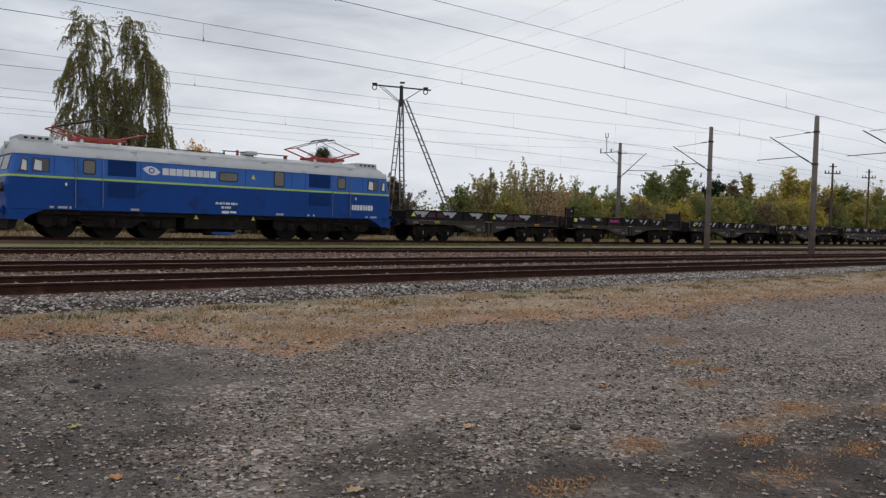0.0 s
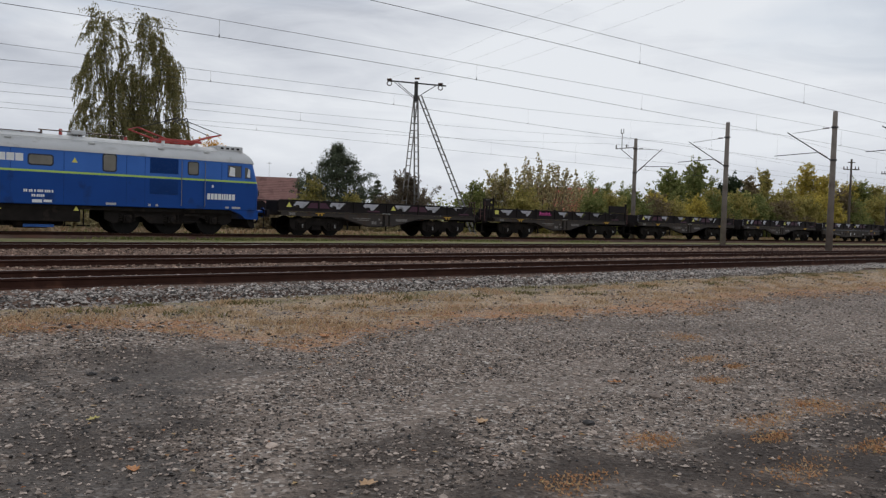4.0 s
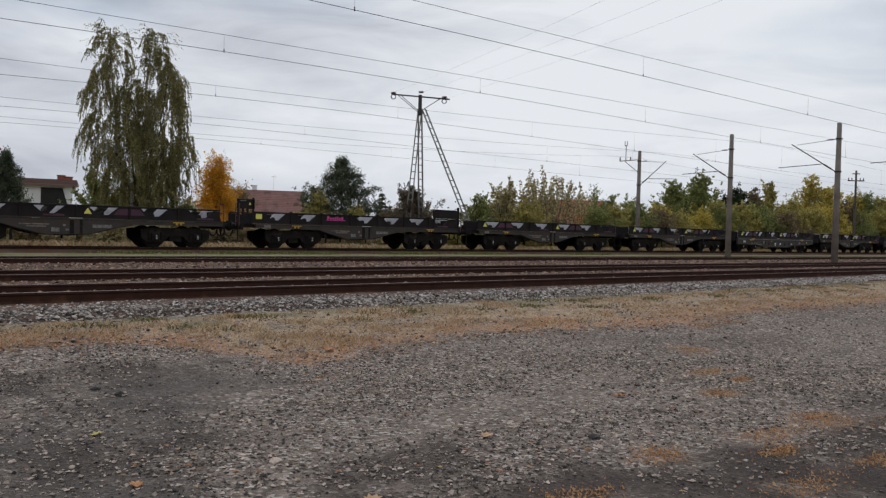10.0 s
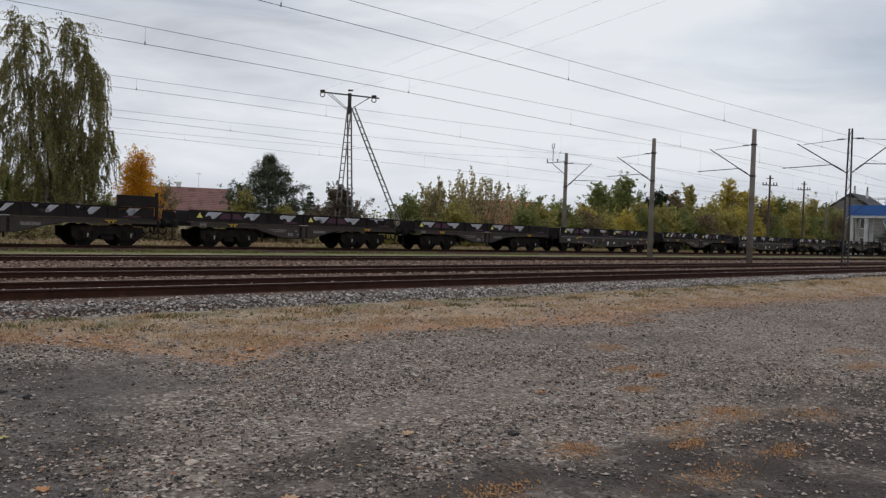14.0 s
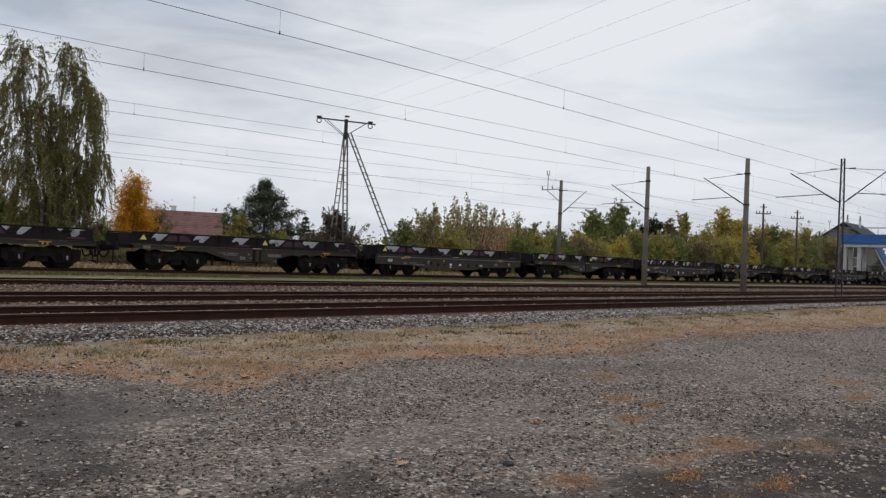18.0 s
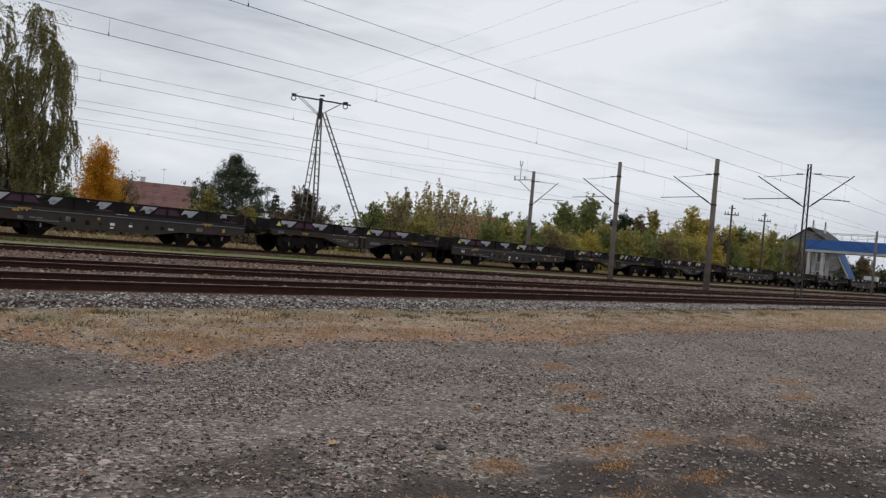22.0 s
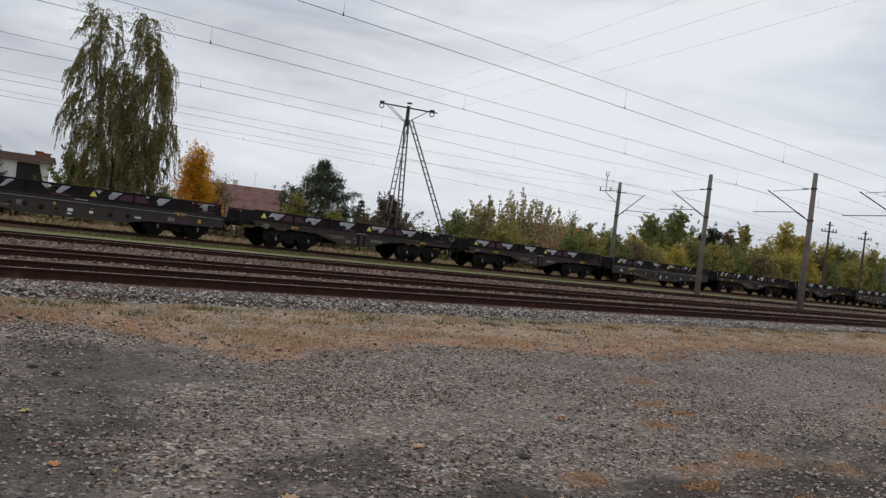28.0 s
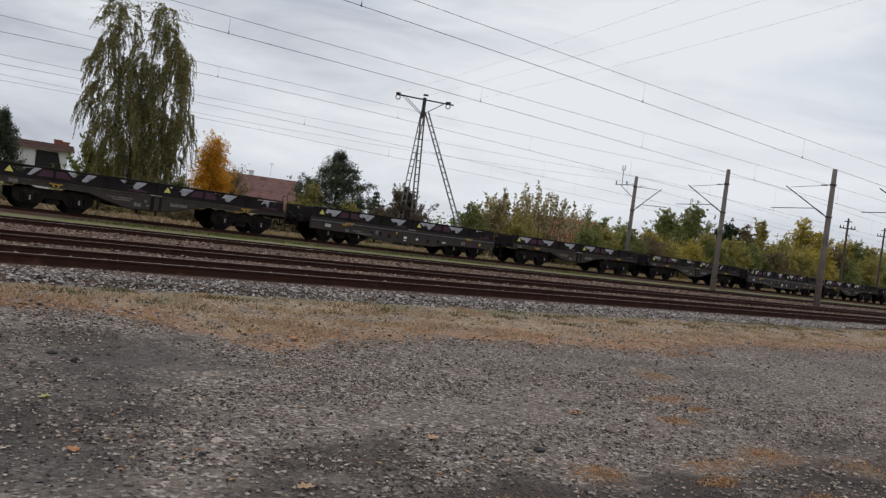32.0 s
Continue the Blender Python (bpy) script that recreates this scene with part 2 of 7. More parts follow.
M["birchbark"] = material("birch_bark", (0.08, 0.075, 0.07), (0.45, 0.43, 0.40), 3, 0.8, 0, 0.4, 8, (0.04, 0.035, 0.03), 0.5, 3.0)

# ---- building tools ----


def finish(name, bm, mat, parent=None, label="", smooth=False):
    me = bpy.data.meshes.new(name)
    bmesh.ops.recalc_face_normals(bm, faces=bm.faces[:])
    bm.to_mesh(me)
    bm.free()
    me.materials.append(mat)
    if smooth:
        me.polygons.foreach_set("use_smooth", [True] * len(me.polygons))
    ob = new(name, me)
    if parent:
        ob.parent = parent
    if label:
        ob["label"] = label
    return ob


def part(name, bm, mat, parent, label="", smooth=False):
    return finish(name, bm, mat, parent, label, smooth)


def shared(name, me, parent, m=None):
    """Another object on the same mesh."""
    ob = new(name, me)
    ob.parent = parent
    if m is not None:
        ob.matrix_basis = m
    return ob


def thing(name, m, label, category, group="", kind=""):
    ob = new(name)
    ob.empty_display_size = 0.2
    ob.matrix_basis = m
    return tagged(ob, label, category, group, kind)


def raw(name, verts, faces, mat, parent=None, label="", smooth=False):
    me = bpy.data.meshes.new(name)
    me.from_pydata([tuple(v) for v in verts], [], [tuple(f) for f in faces])
    me.materials.append(mat)
    if smooth:
        me.polygons.foreach_set("use_smooth", [True] * len(me.polygons))
    ob = new(name, me)
    if parent:
        ob.parent = parent
    if label:
        ob["label"] = label
    return ob


def box(bm, x0, x1, y0, y1, z0, z1, bevel=0.0, m=None):
    r = bmesh.ops.create_cube(bm, size=1.0)
    vs = r["verts"]
    bmesh.ops.scale(bm, vec=(abs(x1 - x0), abs(y1 - y0), abs(z1 - z0)), verts=vs)
    bmesh.ops.translate(bm, vec=((x0 + x1) / 2, (y0 + y1) / 2, (z0 + z1) / 2), verts=vs)
    if bevel:
        es = {e for v in vs for e in v.link_edges}
        r2 = bmesh.ops.bevel(bm, geom=list(es), offset=bevel, segments=2, affect="EDGES", profile=0.5)
        vs = list({v for f in r2["faces"] for v in f.verts} | {v for v in vs if v.is_valid})
    if m is not None:
        bmesh.ops.transform(bm, matrix=m, verts=vs)
    return vs


def rod(bm, a, b, r, r2=None, seg=8):
    a, b = Vector(a), Vector(b)
    d = b - a
    m = Matrix.Translation((a + b) / 2) @ d.to_track_quat("Z", "Y").to_matrix().to_4x4()
    return bmesh.ops.create_cone(bm, cap_ends=True, segments=seg, radius1=r, radius2=r if r2 is None else r2, depth=d.length, matrix=m)["verts"]


def bar(bm, a, b, w, h):
    """A straight bar of rectangular section from a to b."""
    a, b = Vector(a), Vector(b)
    d = b - a
    m = Matrix.Translation((a + b) / 2) @ d.to_track_quat("Z", "Y").to_matrix().to_4x4() @ Matrix.Diagonal((w, h, d.length, 1))
    bmesh.ops.create_cube(bm, size=1.0, matrix=m)


def plate(bm, outline, y0, y1):
    """An outline of (x, z) points drawn out between two depths."""
    a = [bm.verts.new((x, y0, z)) for x, z in outline]
    b = [bm.verts.new((x, y1, z)) for x, z in outline]
    n = len(a)
    bm.faces.new(a)
    bm.faces.new(b[::-1])
    for i in range(n):
        bm.faces.new((a[i], b[i], b[(i + 1) % n], a[(i + 1) % n]))


def mesh():
    return bmesh.new()


# ---- ground ----
LOT, BED = -0.54, -0.17
NEAR_RAIL, TRACK_1, TRACK_2, TRACK_3, TRAIN = 12.45, 13.2, 17.35, 24.3, 34.67


# where the dry grass begins on the lot's edge, as x and y
EDGE_X = (-4, 1.7, 2.6, 3.3, 3.9, 4.2, 4.6, 5.5, 6.4, 7.3, 9.2, 11.5, 14.4, 17.5, 21, 30, 46)
EDGE_Y = (9.6, 9.4, 9.35, 8.85, 8.05, 7.45, 7.6, 8.1, 8.15, 8.45, 8.05, 7.7, 8.15, 8.1, 7.9, 7.3, 6.6)


def level(x, y):
    """Height of the ground: the trodden lot, its rise to the ballast, the railway and the fields behind."""
    steps = ((-400, LOT), (5.5, LOT), (8.3, -0.41), (10.4, -0.27), (11.2, -0.27), (11.9, -0.26), (27.0, -0.26), (29.0, -0.2), (33.0, -0.2), (38.0, -0.2), (42.0, -0.3), (4000, -0.3))
    for (ya, za), (yb, zb) in zip(steps, steps[1:]):
        if y <= yb:
            z = za + (zb - za) * max(0.0, (y - ya) / (yb - ya))
            break
    if -6 < y < 11:
        z += 0.014 * noise.noise((x * 3.1, y * 3.6, 9.0))
        z += 0.035 * noise.noise((x * 0.35, y * 0.5, 0.0)) + 0.012 * noise.noise((x * 1.3, y * 1.3, 5.0))
    return z


def ground_material():
    m = bpy.data.materials.new("trodden_gravel_and_grass")
    m.use_nodes = True
    nt = m.node_tree
    bsdf = nt.nodes["Principled BSDF"]
    bsdf.inputs["Roughness"].default_value = 0.95
    bsdf.inputs["Specular IOR Level"].default_value = 0.25
    coord = nt.nodes.new("ShaderNodeTexCoord")

    def tex(scale, detail=5.0, rough=0.55, distort=0.0):
        n = nt.nodes.new("ShaderNodeTexNoise")
        n.inputs["Scale"].default_value, n.inputs["Detail"].default_value = scale, detail
        n.inputs["Roughness"].default_value, n.inputs["Distortion"].default_value = rough, distort
        nt.links.new(coord.outputs["Object"], n.inputs["Vector"])
        return n.outputs["Fac"]

    def ramp(value, lo, hi, to=(0.0, 1.0)):
        n = nt.nodes.new("ShaderNodeMapRange")
        n.inputs["From Min"].default_value, n.inputs["From Max"].default_value = lo, hi
        n.inputs["To Min"].default_value, n.inputs["To Max"].default_value = to
        nt.links.new(value, n.inputs["Value"])
        return n.outputs[0]

    def calc(op, a, b):
        n = nt.nodes.new("ShaderNodeMath")
        n.operation = op
        for i, v in enumerate((a, b)):
            if isinstance(v, (int, float)):
                n.inputs[i].default_value = v
            else:
                nt.links.new(v, n.inputs[i])
        return n.outputs[0]

    def blend(fac, a, b):
        n = nt.nodes.new("ShaderNodeMix")
        n.data_type = "RGBA"
        nt.links.new(fac, n.inputs["Factor"])
        for key, v in (("A", a), ("B", b)):
            if isinstance(v, tuple):
                n.inputs[key].default_value = (*v, 1)
            else:
                nt.links.new(v, n.inputs[key])
        return n.outputs["Result"]

    split = nt.nodes.new("ShaderNodeSeparateXYZ")
    nt.links.new(coord.outputs["Object"], split.inputs[0])
    x, y = split.outputs[0], split.outputs[1]
    grit = tex(38, 4, 0.7)
    lumps = tex(9, 4, 0.6)
    broad = tex(0.55, 5, 0.55, 0.6)
    damp = tex(0.23, 4, 0.5, 0.8)
    # fine stones of many greys
    cells = nt.nodes.new("ShaderNodeTexVoronoi")
    cells.inputs["Scale"].default_value = 34
    nt.links.new(coord.outputs["Object"], cells.inputs["Vector"])
    bw = nt.nodes.new("ShaderNodeSeparateColor")
    nt.links.new(cells.outputs["Color"], bw.inputs[0])
    gravel = blend(ramp(grit, 0.3, 0.72), (0.10, 0.077, 0.062), (0.41, 0.326, 0.264))
    clods = nt.nodes.new("ShaderNodeTexVoronoi")
    clods.inputs["Scale"].default_value, clods.inputs["Randomness"].default_value = 13, 1.0
    nt.links.new(coord.outputs["Object"], clods.inputs["Vector"])
    cw = nt.nodes.new("ShaderNodeSeparateColor")
    nt.links.new(clods.outputs["Color"], cw.inputs[0])
    gravel = blend(calc("MULTIPLY", ramp(cw.outputs[0], 0.6, 0.9), 0.4), gravel, (0.10, 0.082, 0.072))
    gravel = blend(calc("MULTIPLY", ramp(cw.outputs[1], 0.72, 0.95), 0.4), gravel, (0.44, 0.375, 0.325))
    gravel = blend(ramp(bw.outputs[0], 0.78, 0.93), gravel, (0.56, 0.50, 0.445))
    gravel = blend(ramp(bw.outputs[1], 0.80, 0.93), gravel, (0.045, 0.04, 0.037))
    gravel = blend(calc("MULTIPLY", ramp(broad, 0.45, 0.68), 0.35), gravel, (0.28, 0.226, 0.188))
    gravel = blend(calc("MULTIPLY", ramp(lumps, 0.54, 0.68), 0.55), gravel, (0.085, 0.068, 0.058))
    gravel = blend(calc("MULTIPLY", ramp(damp, 0.50, 0.66), 0.45), gravel, (0.085, 0.064, 0.053))
    # ruts that run along the railway
    rut = nt.nodes.new("ShaderNodeTexNoise")
    rut.inputs["Scale"].default_value, rut.inputs["Detail"].default_value = 1.0, 5.0
    flow = nt.nodes.new("ShaderNodeMapping")
    flow.inputs["Scale"].default_value = (0.5, 2.6, 1.0)
    flow.inputs["Rotation"].default_value = (0, 0, -0.25)
    nt.links.new(coord.outputs["Object"], flow.inputs[0])
    nt.links.new(flow.outputs[0], rut.inputs["Vector"])
    gravel = blend(calc("MULTIPLY", ramp(rut.outputs["Fac"], 0.54, 0.66), 0.4), gravel, (0.10, 0.08, 0.068))
    # dry grass and leaf litter along the ballast and in loose patches
    wobble = calc("MULTIPLY", calc("SUBTRACT", tex(0.5, 6, 0.65), 0.5), 6.5)
    edge = nt.nodes.new("ShaderNodeValToRGB")
    el = edge.color_ramp.elements
    while len(el) < len(EDGE_X):
        el.new(0.5)
    for k, (ex, ey) in enumerate(zip(EDGE_X, EDGE_Y)):
        v = (ey - 6.0) / 6.0
        el[k].position, el[k].color = (ex + 4) / 50, (v, v, v, 1)
    nt.links.new(ramp(x, -4, 46), edge.inputs[0])
    low = calc("ADD", calc("MULTIPLY", edge.outputs[0], 6.0), 6.0)
    ragged = calc("ADD", calc("MULTIPLY", calc("SUBTRACT", tex(2.6, 6, 0.7), 0.5), 2.0), calc("MULTIPLY", calc("SUBTRACT", lumps, 0.5), 1.1))
    inside = calc("ADD", calc("SUBTRACT", y, low), ragged)
    strip = calc("MULTIPLY", ramp(inside, -0.05, 0.3), ramp(calc("ADD", calc("SUBTRACT", y, calc("MULTIPLY", x, 0.008)), calc("MULTIPLY", ragged, 0.5)), 11.3, 10.8))
    strip = calc("MULTIPLY", strip, ramp(calc("ADD", tex(1.9, 5, 0.65), calc("MULTIPLY", calc("SUBTRACT", lumps, 0.5), 1.2)), 0.30, 0.46))
    straw = blend(ramp(grit, 0.3, 0.7), (0.24, 0.165, 0.105), (0.68, 0.51, 0.34))
    straw = blend(calc("MULTIPLY", ramp(lumps, 0.52, 0.64), 0.6), straw, (0.14, 0.10, 0.066))
    straw = blend(calc("MULTIPLY", ramp(tex(3.4, 5, 0.65), 0.54, 0.64), 0.5), straw, (0.19, 0.142, 0.09))
    rusty = blend(ramp(grit, 0.35, 0.65), (0.25, 0.12, 0.065), (0.62, 0.33, 0.17))
    straw = blend(calc("MULTIPLY", ramp(calc("ADD", inside, calc("MULTIPLY", calc("SUBTRACT", tex(1.1, 4), 0.5), 3.0)), 1.0, 0.3), 0.85), straw, rusty)
    mossy = blend(ramp(grit, 0.35, 0.65), (0.075, 0.075, 0.032), (0.24, 0.21, 0.10))
    straw = blend(calc("MULTIPLY", ramp(calc("ADD", y, calc("MULTIPLY", calc("SUBTRACT", tex(0.8, 4, 0.5, 1.0), 0.5), 5.5)), 10.2, 10.7), 0.7), straw, mossy)
    ground = blend(strip, gravel, straw)

    def spot(px, py, rx, ry):
        dx = calc("DIVIDE", calc("SUBTRACT", x, px), rx)
        dy = calc("DIVIDE", calc("SUBTRACT", y, py), ry)
        d = calc("SQRT", calc("ADD", calc("MULTIPLY", dx, dx), calc("MULTIPLY", dy, dy)), 0.0)
        return calc("MULTIPLY", ramp(calc("ADD", d, calc("MULTIPLY", calc("SUBTRACT", lumps, 0.5), 2.2)), 1.0, 0.35), calc("MULTIPLY", ramp(grit, 0.42, 0.62), 0.6))

    litter = blend(ramp(bw.outputs[2], 0.2, 0.9), (0.30, 0.18, 0.105), (0.46, 0.31, 0.19))
    for px, py, rx, ry in ((8.15, 5.13, 0.4, 0.22), (8.04, 4.67, 0.2, 0.15), (7.22, 4.42, 0.3, 0.22), (6.07, 3.27, 0.55, 0.3), (6.95, 3.2, 0.55, 0.42), (4.74, 3.39, 0.35, 0.3), (5.05, 2.45, 0.6, 0.28), (7.6, 2.73, 0.5, 0.35), (12.5, 4.06, 0.7, 0.35), (11.2, 3.46, 0.6, 0.3), (3.57, 3.15, 0.4, 0.25), (9.36, 6.2, 0.45, 0.35), (6.02, 2.38, 0.35, 0.2), (5.6, 2.95, 0.4, 0.2)):
        ground = blend(spot(px, py, rx, ry), ground, litter)
    # damp earth showing through
    earth = blend(ramp(grit, 0.35, 0.7), (0.034, 0.026, 0.022), (0.10, 0.079, 0.067))

    def soil(px, py, rx, ry):
        dx = calc("DIVIDE", calc("SUBTRACT", x, px), rx)
        dy = calc("DIVIDE", calc("SUBTRACT", y, py), ry)
        d = calc("SQRT", calc("ADD", calc("MULTIPLY", dx, dx), calc("MULTIPLY", dy, dy)), 0.0)
        return calc("MULTIPLY", ramp(calc("ADD", d, calc("MULTIPLY", calc("SUBTRACT", tex(1.6, 5), 0.5), 3.0)), 1.2, 0.3), 0.72)

    slate = blend(ramp(grit, 0.3, 0.7), (0.043, 0.037, 0.034), (0.13, 0.114, 0.103))
    for px, py, rx, ry in ((2.3, 7.2, 1.4, 0.8), (1.3, 6.0, 1.3, 1.2), (1.0, 4.7, 0.8, 1.2)):
        ground = blend(soil(px, py, rx, ry), ground, slate)
    for px, py, rx, ry in ((2.4, 7.9, 1.6, 0.5), (2.4, 3.6, 1.2, 0.5), (3.1, 4.3, 0.9, 0.35), (6.5, 1.9, 2.6, 0.55), (4.3, 1.9, 2.0, 0.5), (2.6, 2.1, 1.2, 0.4), (8.2, 1.5, 2.8, 0.5), (6.9, 2.75, 1.5, 0.35), (9.5, 2.6, 1.6, 0.45), (5.6, 2.35, 2.2, 0.6), (4.5, 2.9, 1.5, 0.55), (3.7, 3.35, 1.0, 0.45), (5.4, 2.9, 1.2, 0.4), (1.6, 5.4, 1.2, 0.4), (3.2, 2.3, 1.6, 0.5), (7.6, 2.2, 1.8, 0.5), (8.6, 3.3, 1.2, 0.4)):
        ground = blend(soil(px, py, rx, ry), ground, earth)
    # weeds and grass between and behind the tracks
    weeds = blend(ramp(grit, 0.3, 0.7), (0.13, 0.14, 0.05), (0.33, 0.315, 0.14))
    weeds = blend(calc("MULTIPLY", ramp(tex(0.35, 5, 0.6), 0.46, 0.62), 0.75), weeds, (0.35, 0.28, 0.17))
    far = ramp(calc("ADD", y, calc("MULTIPLY", wobble, 0.25)), 26.6, 27.6)
    ground = blend(far, ground, weeds)
    nt.links.new(ground, bsdf.inputs["Base Color"])
    b = nt.nodes.new("ShaderNodeBump")
    b.inputs["Strength"].default_value, b.inputs["Distance"].default_value = 0.9, 0.02
    height = calc("ADD", calc("MULTIPLY", grit, 0.8), calc("MULTIPLY", cells.outputs["Distance"], 0.9))
    nt.links.new(height, b.inputs["Height"])
    nt.links.new(b.outputs[0], bsdf.inputs["Normal"])
    return m


M["ground"] = ground_material()


def spread(lo, hi, fine_lo, fine_hi, step, grow=1.35):
    """Grid lines: even between two places, wider and wider beyond them."""
    a = list(np.arange(fine_lo, fine_hi + step / 2, step))
    s, v = step, a[-1]
    while v < hi:
        s *= grow
        v += s
        a.append(min(v, hi))
    s, v = step, a[0]
    while v > lo:
        s *= grow
        v -= s
        a.insert(0, max(v, lo))
    return a


def build_ground():
    xs = spread(-2500, 4000, -3, 22, 0.16, 1.12)
    ys = spread(-2500, 4000, 0.5, 11, 0.14, 1.3)
    ys = [v for v in ys if v < 12.7] + [13, 16, 20, 24, 26.5, 27, 28, 29, 31, 33, 36, 38, 40, 42, 46, 52, 60, 80, 120, 200, 400, 900, 2000, 4000]
    verts = [(x, y, level(x, y)) for y in ys for x in xs]
    n = len(xs)
    faces = [(j * n + i, j * n + i + 1, (j + 1) * n + i + 1, (j + 1) * n + i) for j in range(len(ys) - 1) for i in range(n - 1)]
    ob = raw("ground", verts, faces, M["ground"], smooth=True)
    return tagged(ob, "trodden grey gravel lot with dry grass and fields behind the railway", "ground", kind="structure")


build_ground()

# ---- railway ----
FAR_L, FAR_R = -160.0, 420.0


def rail_mesh(x0, x1):
    """A flat-bottomed rail from x0 to x1 with its running face at z = 0."""
    bm = mesh()
    outline = [(-0.07, -0.16), (0.07, -0.16), (0.07, -0.145), (0.012, -0.125), (0.012, -0.045), (0.034, -0.03), (0.036, -0.006), (0.028, 0.0), (-0.028, 0.0), (-0.036, -0.006), (-0.034, -0.03), (-0.012, -0.045), (-0.012, -0.125), (-0.07, -0.145)]
    a = [bm.verts.new((x0, y, z)) for y, z in outline]
    b = [bm.verts.new((x1, y, z)) for y, z in outline]
    for i in range(len(a)):
        bm.faces.new((a[i], a[(i + 1) % len(a)], b[(i + 1) % len(a)], b[i]))
    bm.faces.new(a[::-1])
    bm.faces.new(b)
    return bm


def build_track(number, y, label, worn="railhead_dull", sleepers=True):
    t = thing("railway_track", pose(0, y, 0), label, "track", "railway tracks", "structure")
    for side in (-0.753, 0.753):
        r = part("rail", rail_mesh(FAR_L, FAR_R), M["rail"], t, "rust-brown steel rail")
        r.location = (0, side, 0)
        if worn:
            bm = mesh()
            box(bm, FAR_L, FAR_R, -0.027, 0.027, -0.001, 0.003)
            h = part("running_face", bm, M[worn], r, "worn bright running face of the rail")
    if sleepers:
        bm = mesh()
        box(bm, -0.12, 0.12, -1.28, 1.28, -0.30, -0.155, 0.015)
        first = part("sleeper", bm, M["sleeper"], t)
        xs = np.arange(-3.0, 66.0, 0.62)
        first.location = (xs[0], 0, 0)
        for x in xs[1:]:
            shared("sleeper", first.data, t, pose(x, 0.03 * random.uniform(-1, 1), -0.008 * random.random(), 0, 0, random.uniform(-0.6, 0.6)))
        bm = mesh()
        vs, fs = [], []
        for x in list(np.arange(-60, -3.3, 0.62)) + list(np.arange(66.3, 260, 0.62)):
            k = len(vs)
            vs += [(x + sx * 0.12, sy * 1.28, z) for z in (-0.30, -0.155) for sx, sy in ((-1, -1), (1, -1), (1, 1), (-1, 1))]
            fs += [(k, k + 1, k + 5, k + 4), (k + 1, k + 2, k + 6, k + 5), (k + 2, k + 3, k + 7, k + 6), (k + 3, k, k + 4, k + 7), (k + 4, k + 5, k + 6, k + 7)]
        bm.free()
        rest = raw("sleepers", vs, fs, M["sleeper"], t)
        rest["kind"] = "stuff"
    return t


def build_bed(name, ys, label):
    """A ballast bed: a strip with sloping shoulders."""
    xs = [-2000, -400, FAR_L] + list(np.arange(-30, 120, 1.0)) + [200, FAR_R, 900, 3000]
    verts, faces = [], []
    for x in xs:
        for y, z in ys:
            if 10 < y < 11.6:
                y += 0.016 * min(40.0, max(0.0, x))
            verts.append((x, y + 0.06 * noise.noise((x * 0.8, y, 3.0)), z + 0.012 * noise.noise((x * 1.7, y * 2, 1.0))))
    n = len(ys)
    for i in range(len(xs) - 1):
        for j in range(n - 1):
            faces.append((i * n + j, (i + 1) * n + j, (i + 1) * n + j + 1, i * n + j + 1))
    return tagged(raw(name, verts, faces, M["ballast"], smooth=True), label, "ballast", kind="structure")


build_bed("ballast_bed", [(10.75, -0.33), (11.35, -0.2), (11.9, -0.16), (13.2, -0.13), (15.3, -0.13), (17.35, -0.12), (19.2, -0.13), (20.2, -0.15), (22.4, -0.14), (24.3, -0.12), (25.8, -0.15), (27.0, -0.32)], "rust-stained stone ballast under the main tracks")
build_bed("ballast_bed", [(32.6, -0.3), (33.2, -0.1), (34.67, -0.08), (36.2, -0.1), (37.0, -0.32)], "weed-grown ballast under the train's track")
build_track(1, TRACK_1, "rusty railway track with dark sleepers in ballast")
build_track(2, TRACK_2, "rusty railway track with dark sleepers in ballast")
build_track(3, TRACK_3, "railway track with worn rails beside a grass strip", "railhead", sleepers=False)
build_track(4, TRAIN, "railway track sunk in weeds under the train", sleepers=False)


def stones(name, count, area, size, mat, label, seed, category, on=None):
    """Loose stones: each a small lump with its own turn and proportions."""
    rng = np.random.default_rng(seed)
    base = np.array([(1, 0, 0), (-1, 0, 0), (0, 1, 0), (0, -1, 0), (0, 0, 1), (0, 0, -1)], float)
    tri = [(0, 2, 4), (2, 1, 4), (1, 3, 4), (3, 0, 4), (2, 0, 5), (1, 2, 5), (3, 1, 5), (0, 3, 5)]
    x, y = area(rng, count)
    z = np.array([(on or level)(a, b) for a, b in zip(x, y)])
    s = size[0] + (size[1] - size[0]) * rng.random(count) ** 3.4
    verts = np.repeat(base[None], count, 0) * (1 + 0.35 * rng.standard_normal((count, 6, 1)).clip(-1, 1))
    verts = verts + 0.25 * rng.standard_normal((count, 6, 3))
    verts *= s[:, None, None] * np.array([1.0, 0.85, 0.5]) * 0.5
    a = rng.random(count) * 6.283
    c, d = np.cos(a)[:, None], np.sin(a)[:, None]
    vx, vy = verts[..., 0] * c - verts[..., 1] * d, verts[..., 0] * d + verts[..., 1] * c
    verts = np.stack([vx + x[:, None], vy + y[:, None], verts[..., 2] + (z + 0.18 * s)[:, None]], -1).reshape(-1, 3)
    faces = (np.arange(count)[:, None, None] * 6 + np.array(tri)[None]).reshape(-1, 3)
    return tagged(raw(name, verts, faces, mat), label, category, kind="stuff")

# ---- masts and wires ----
MAST_ROW, SPAN = 44.5, 61.0


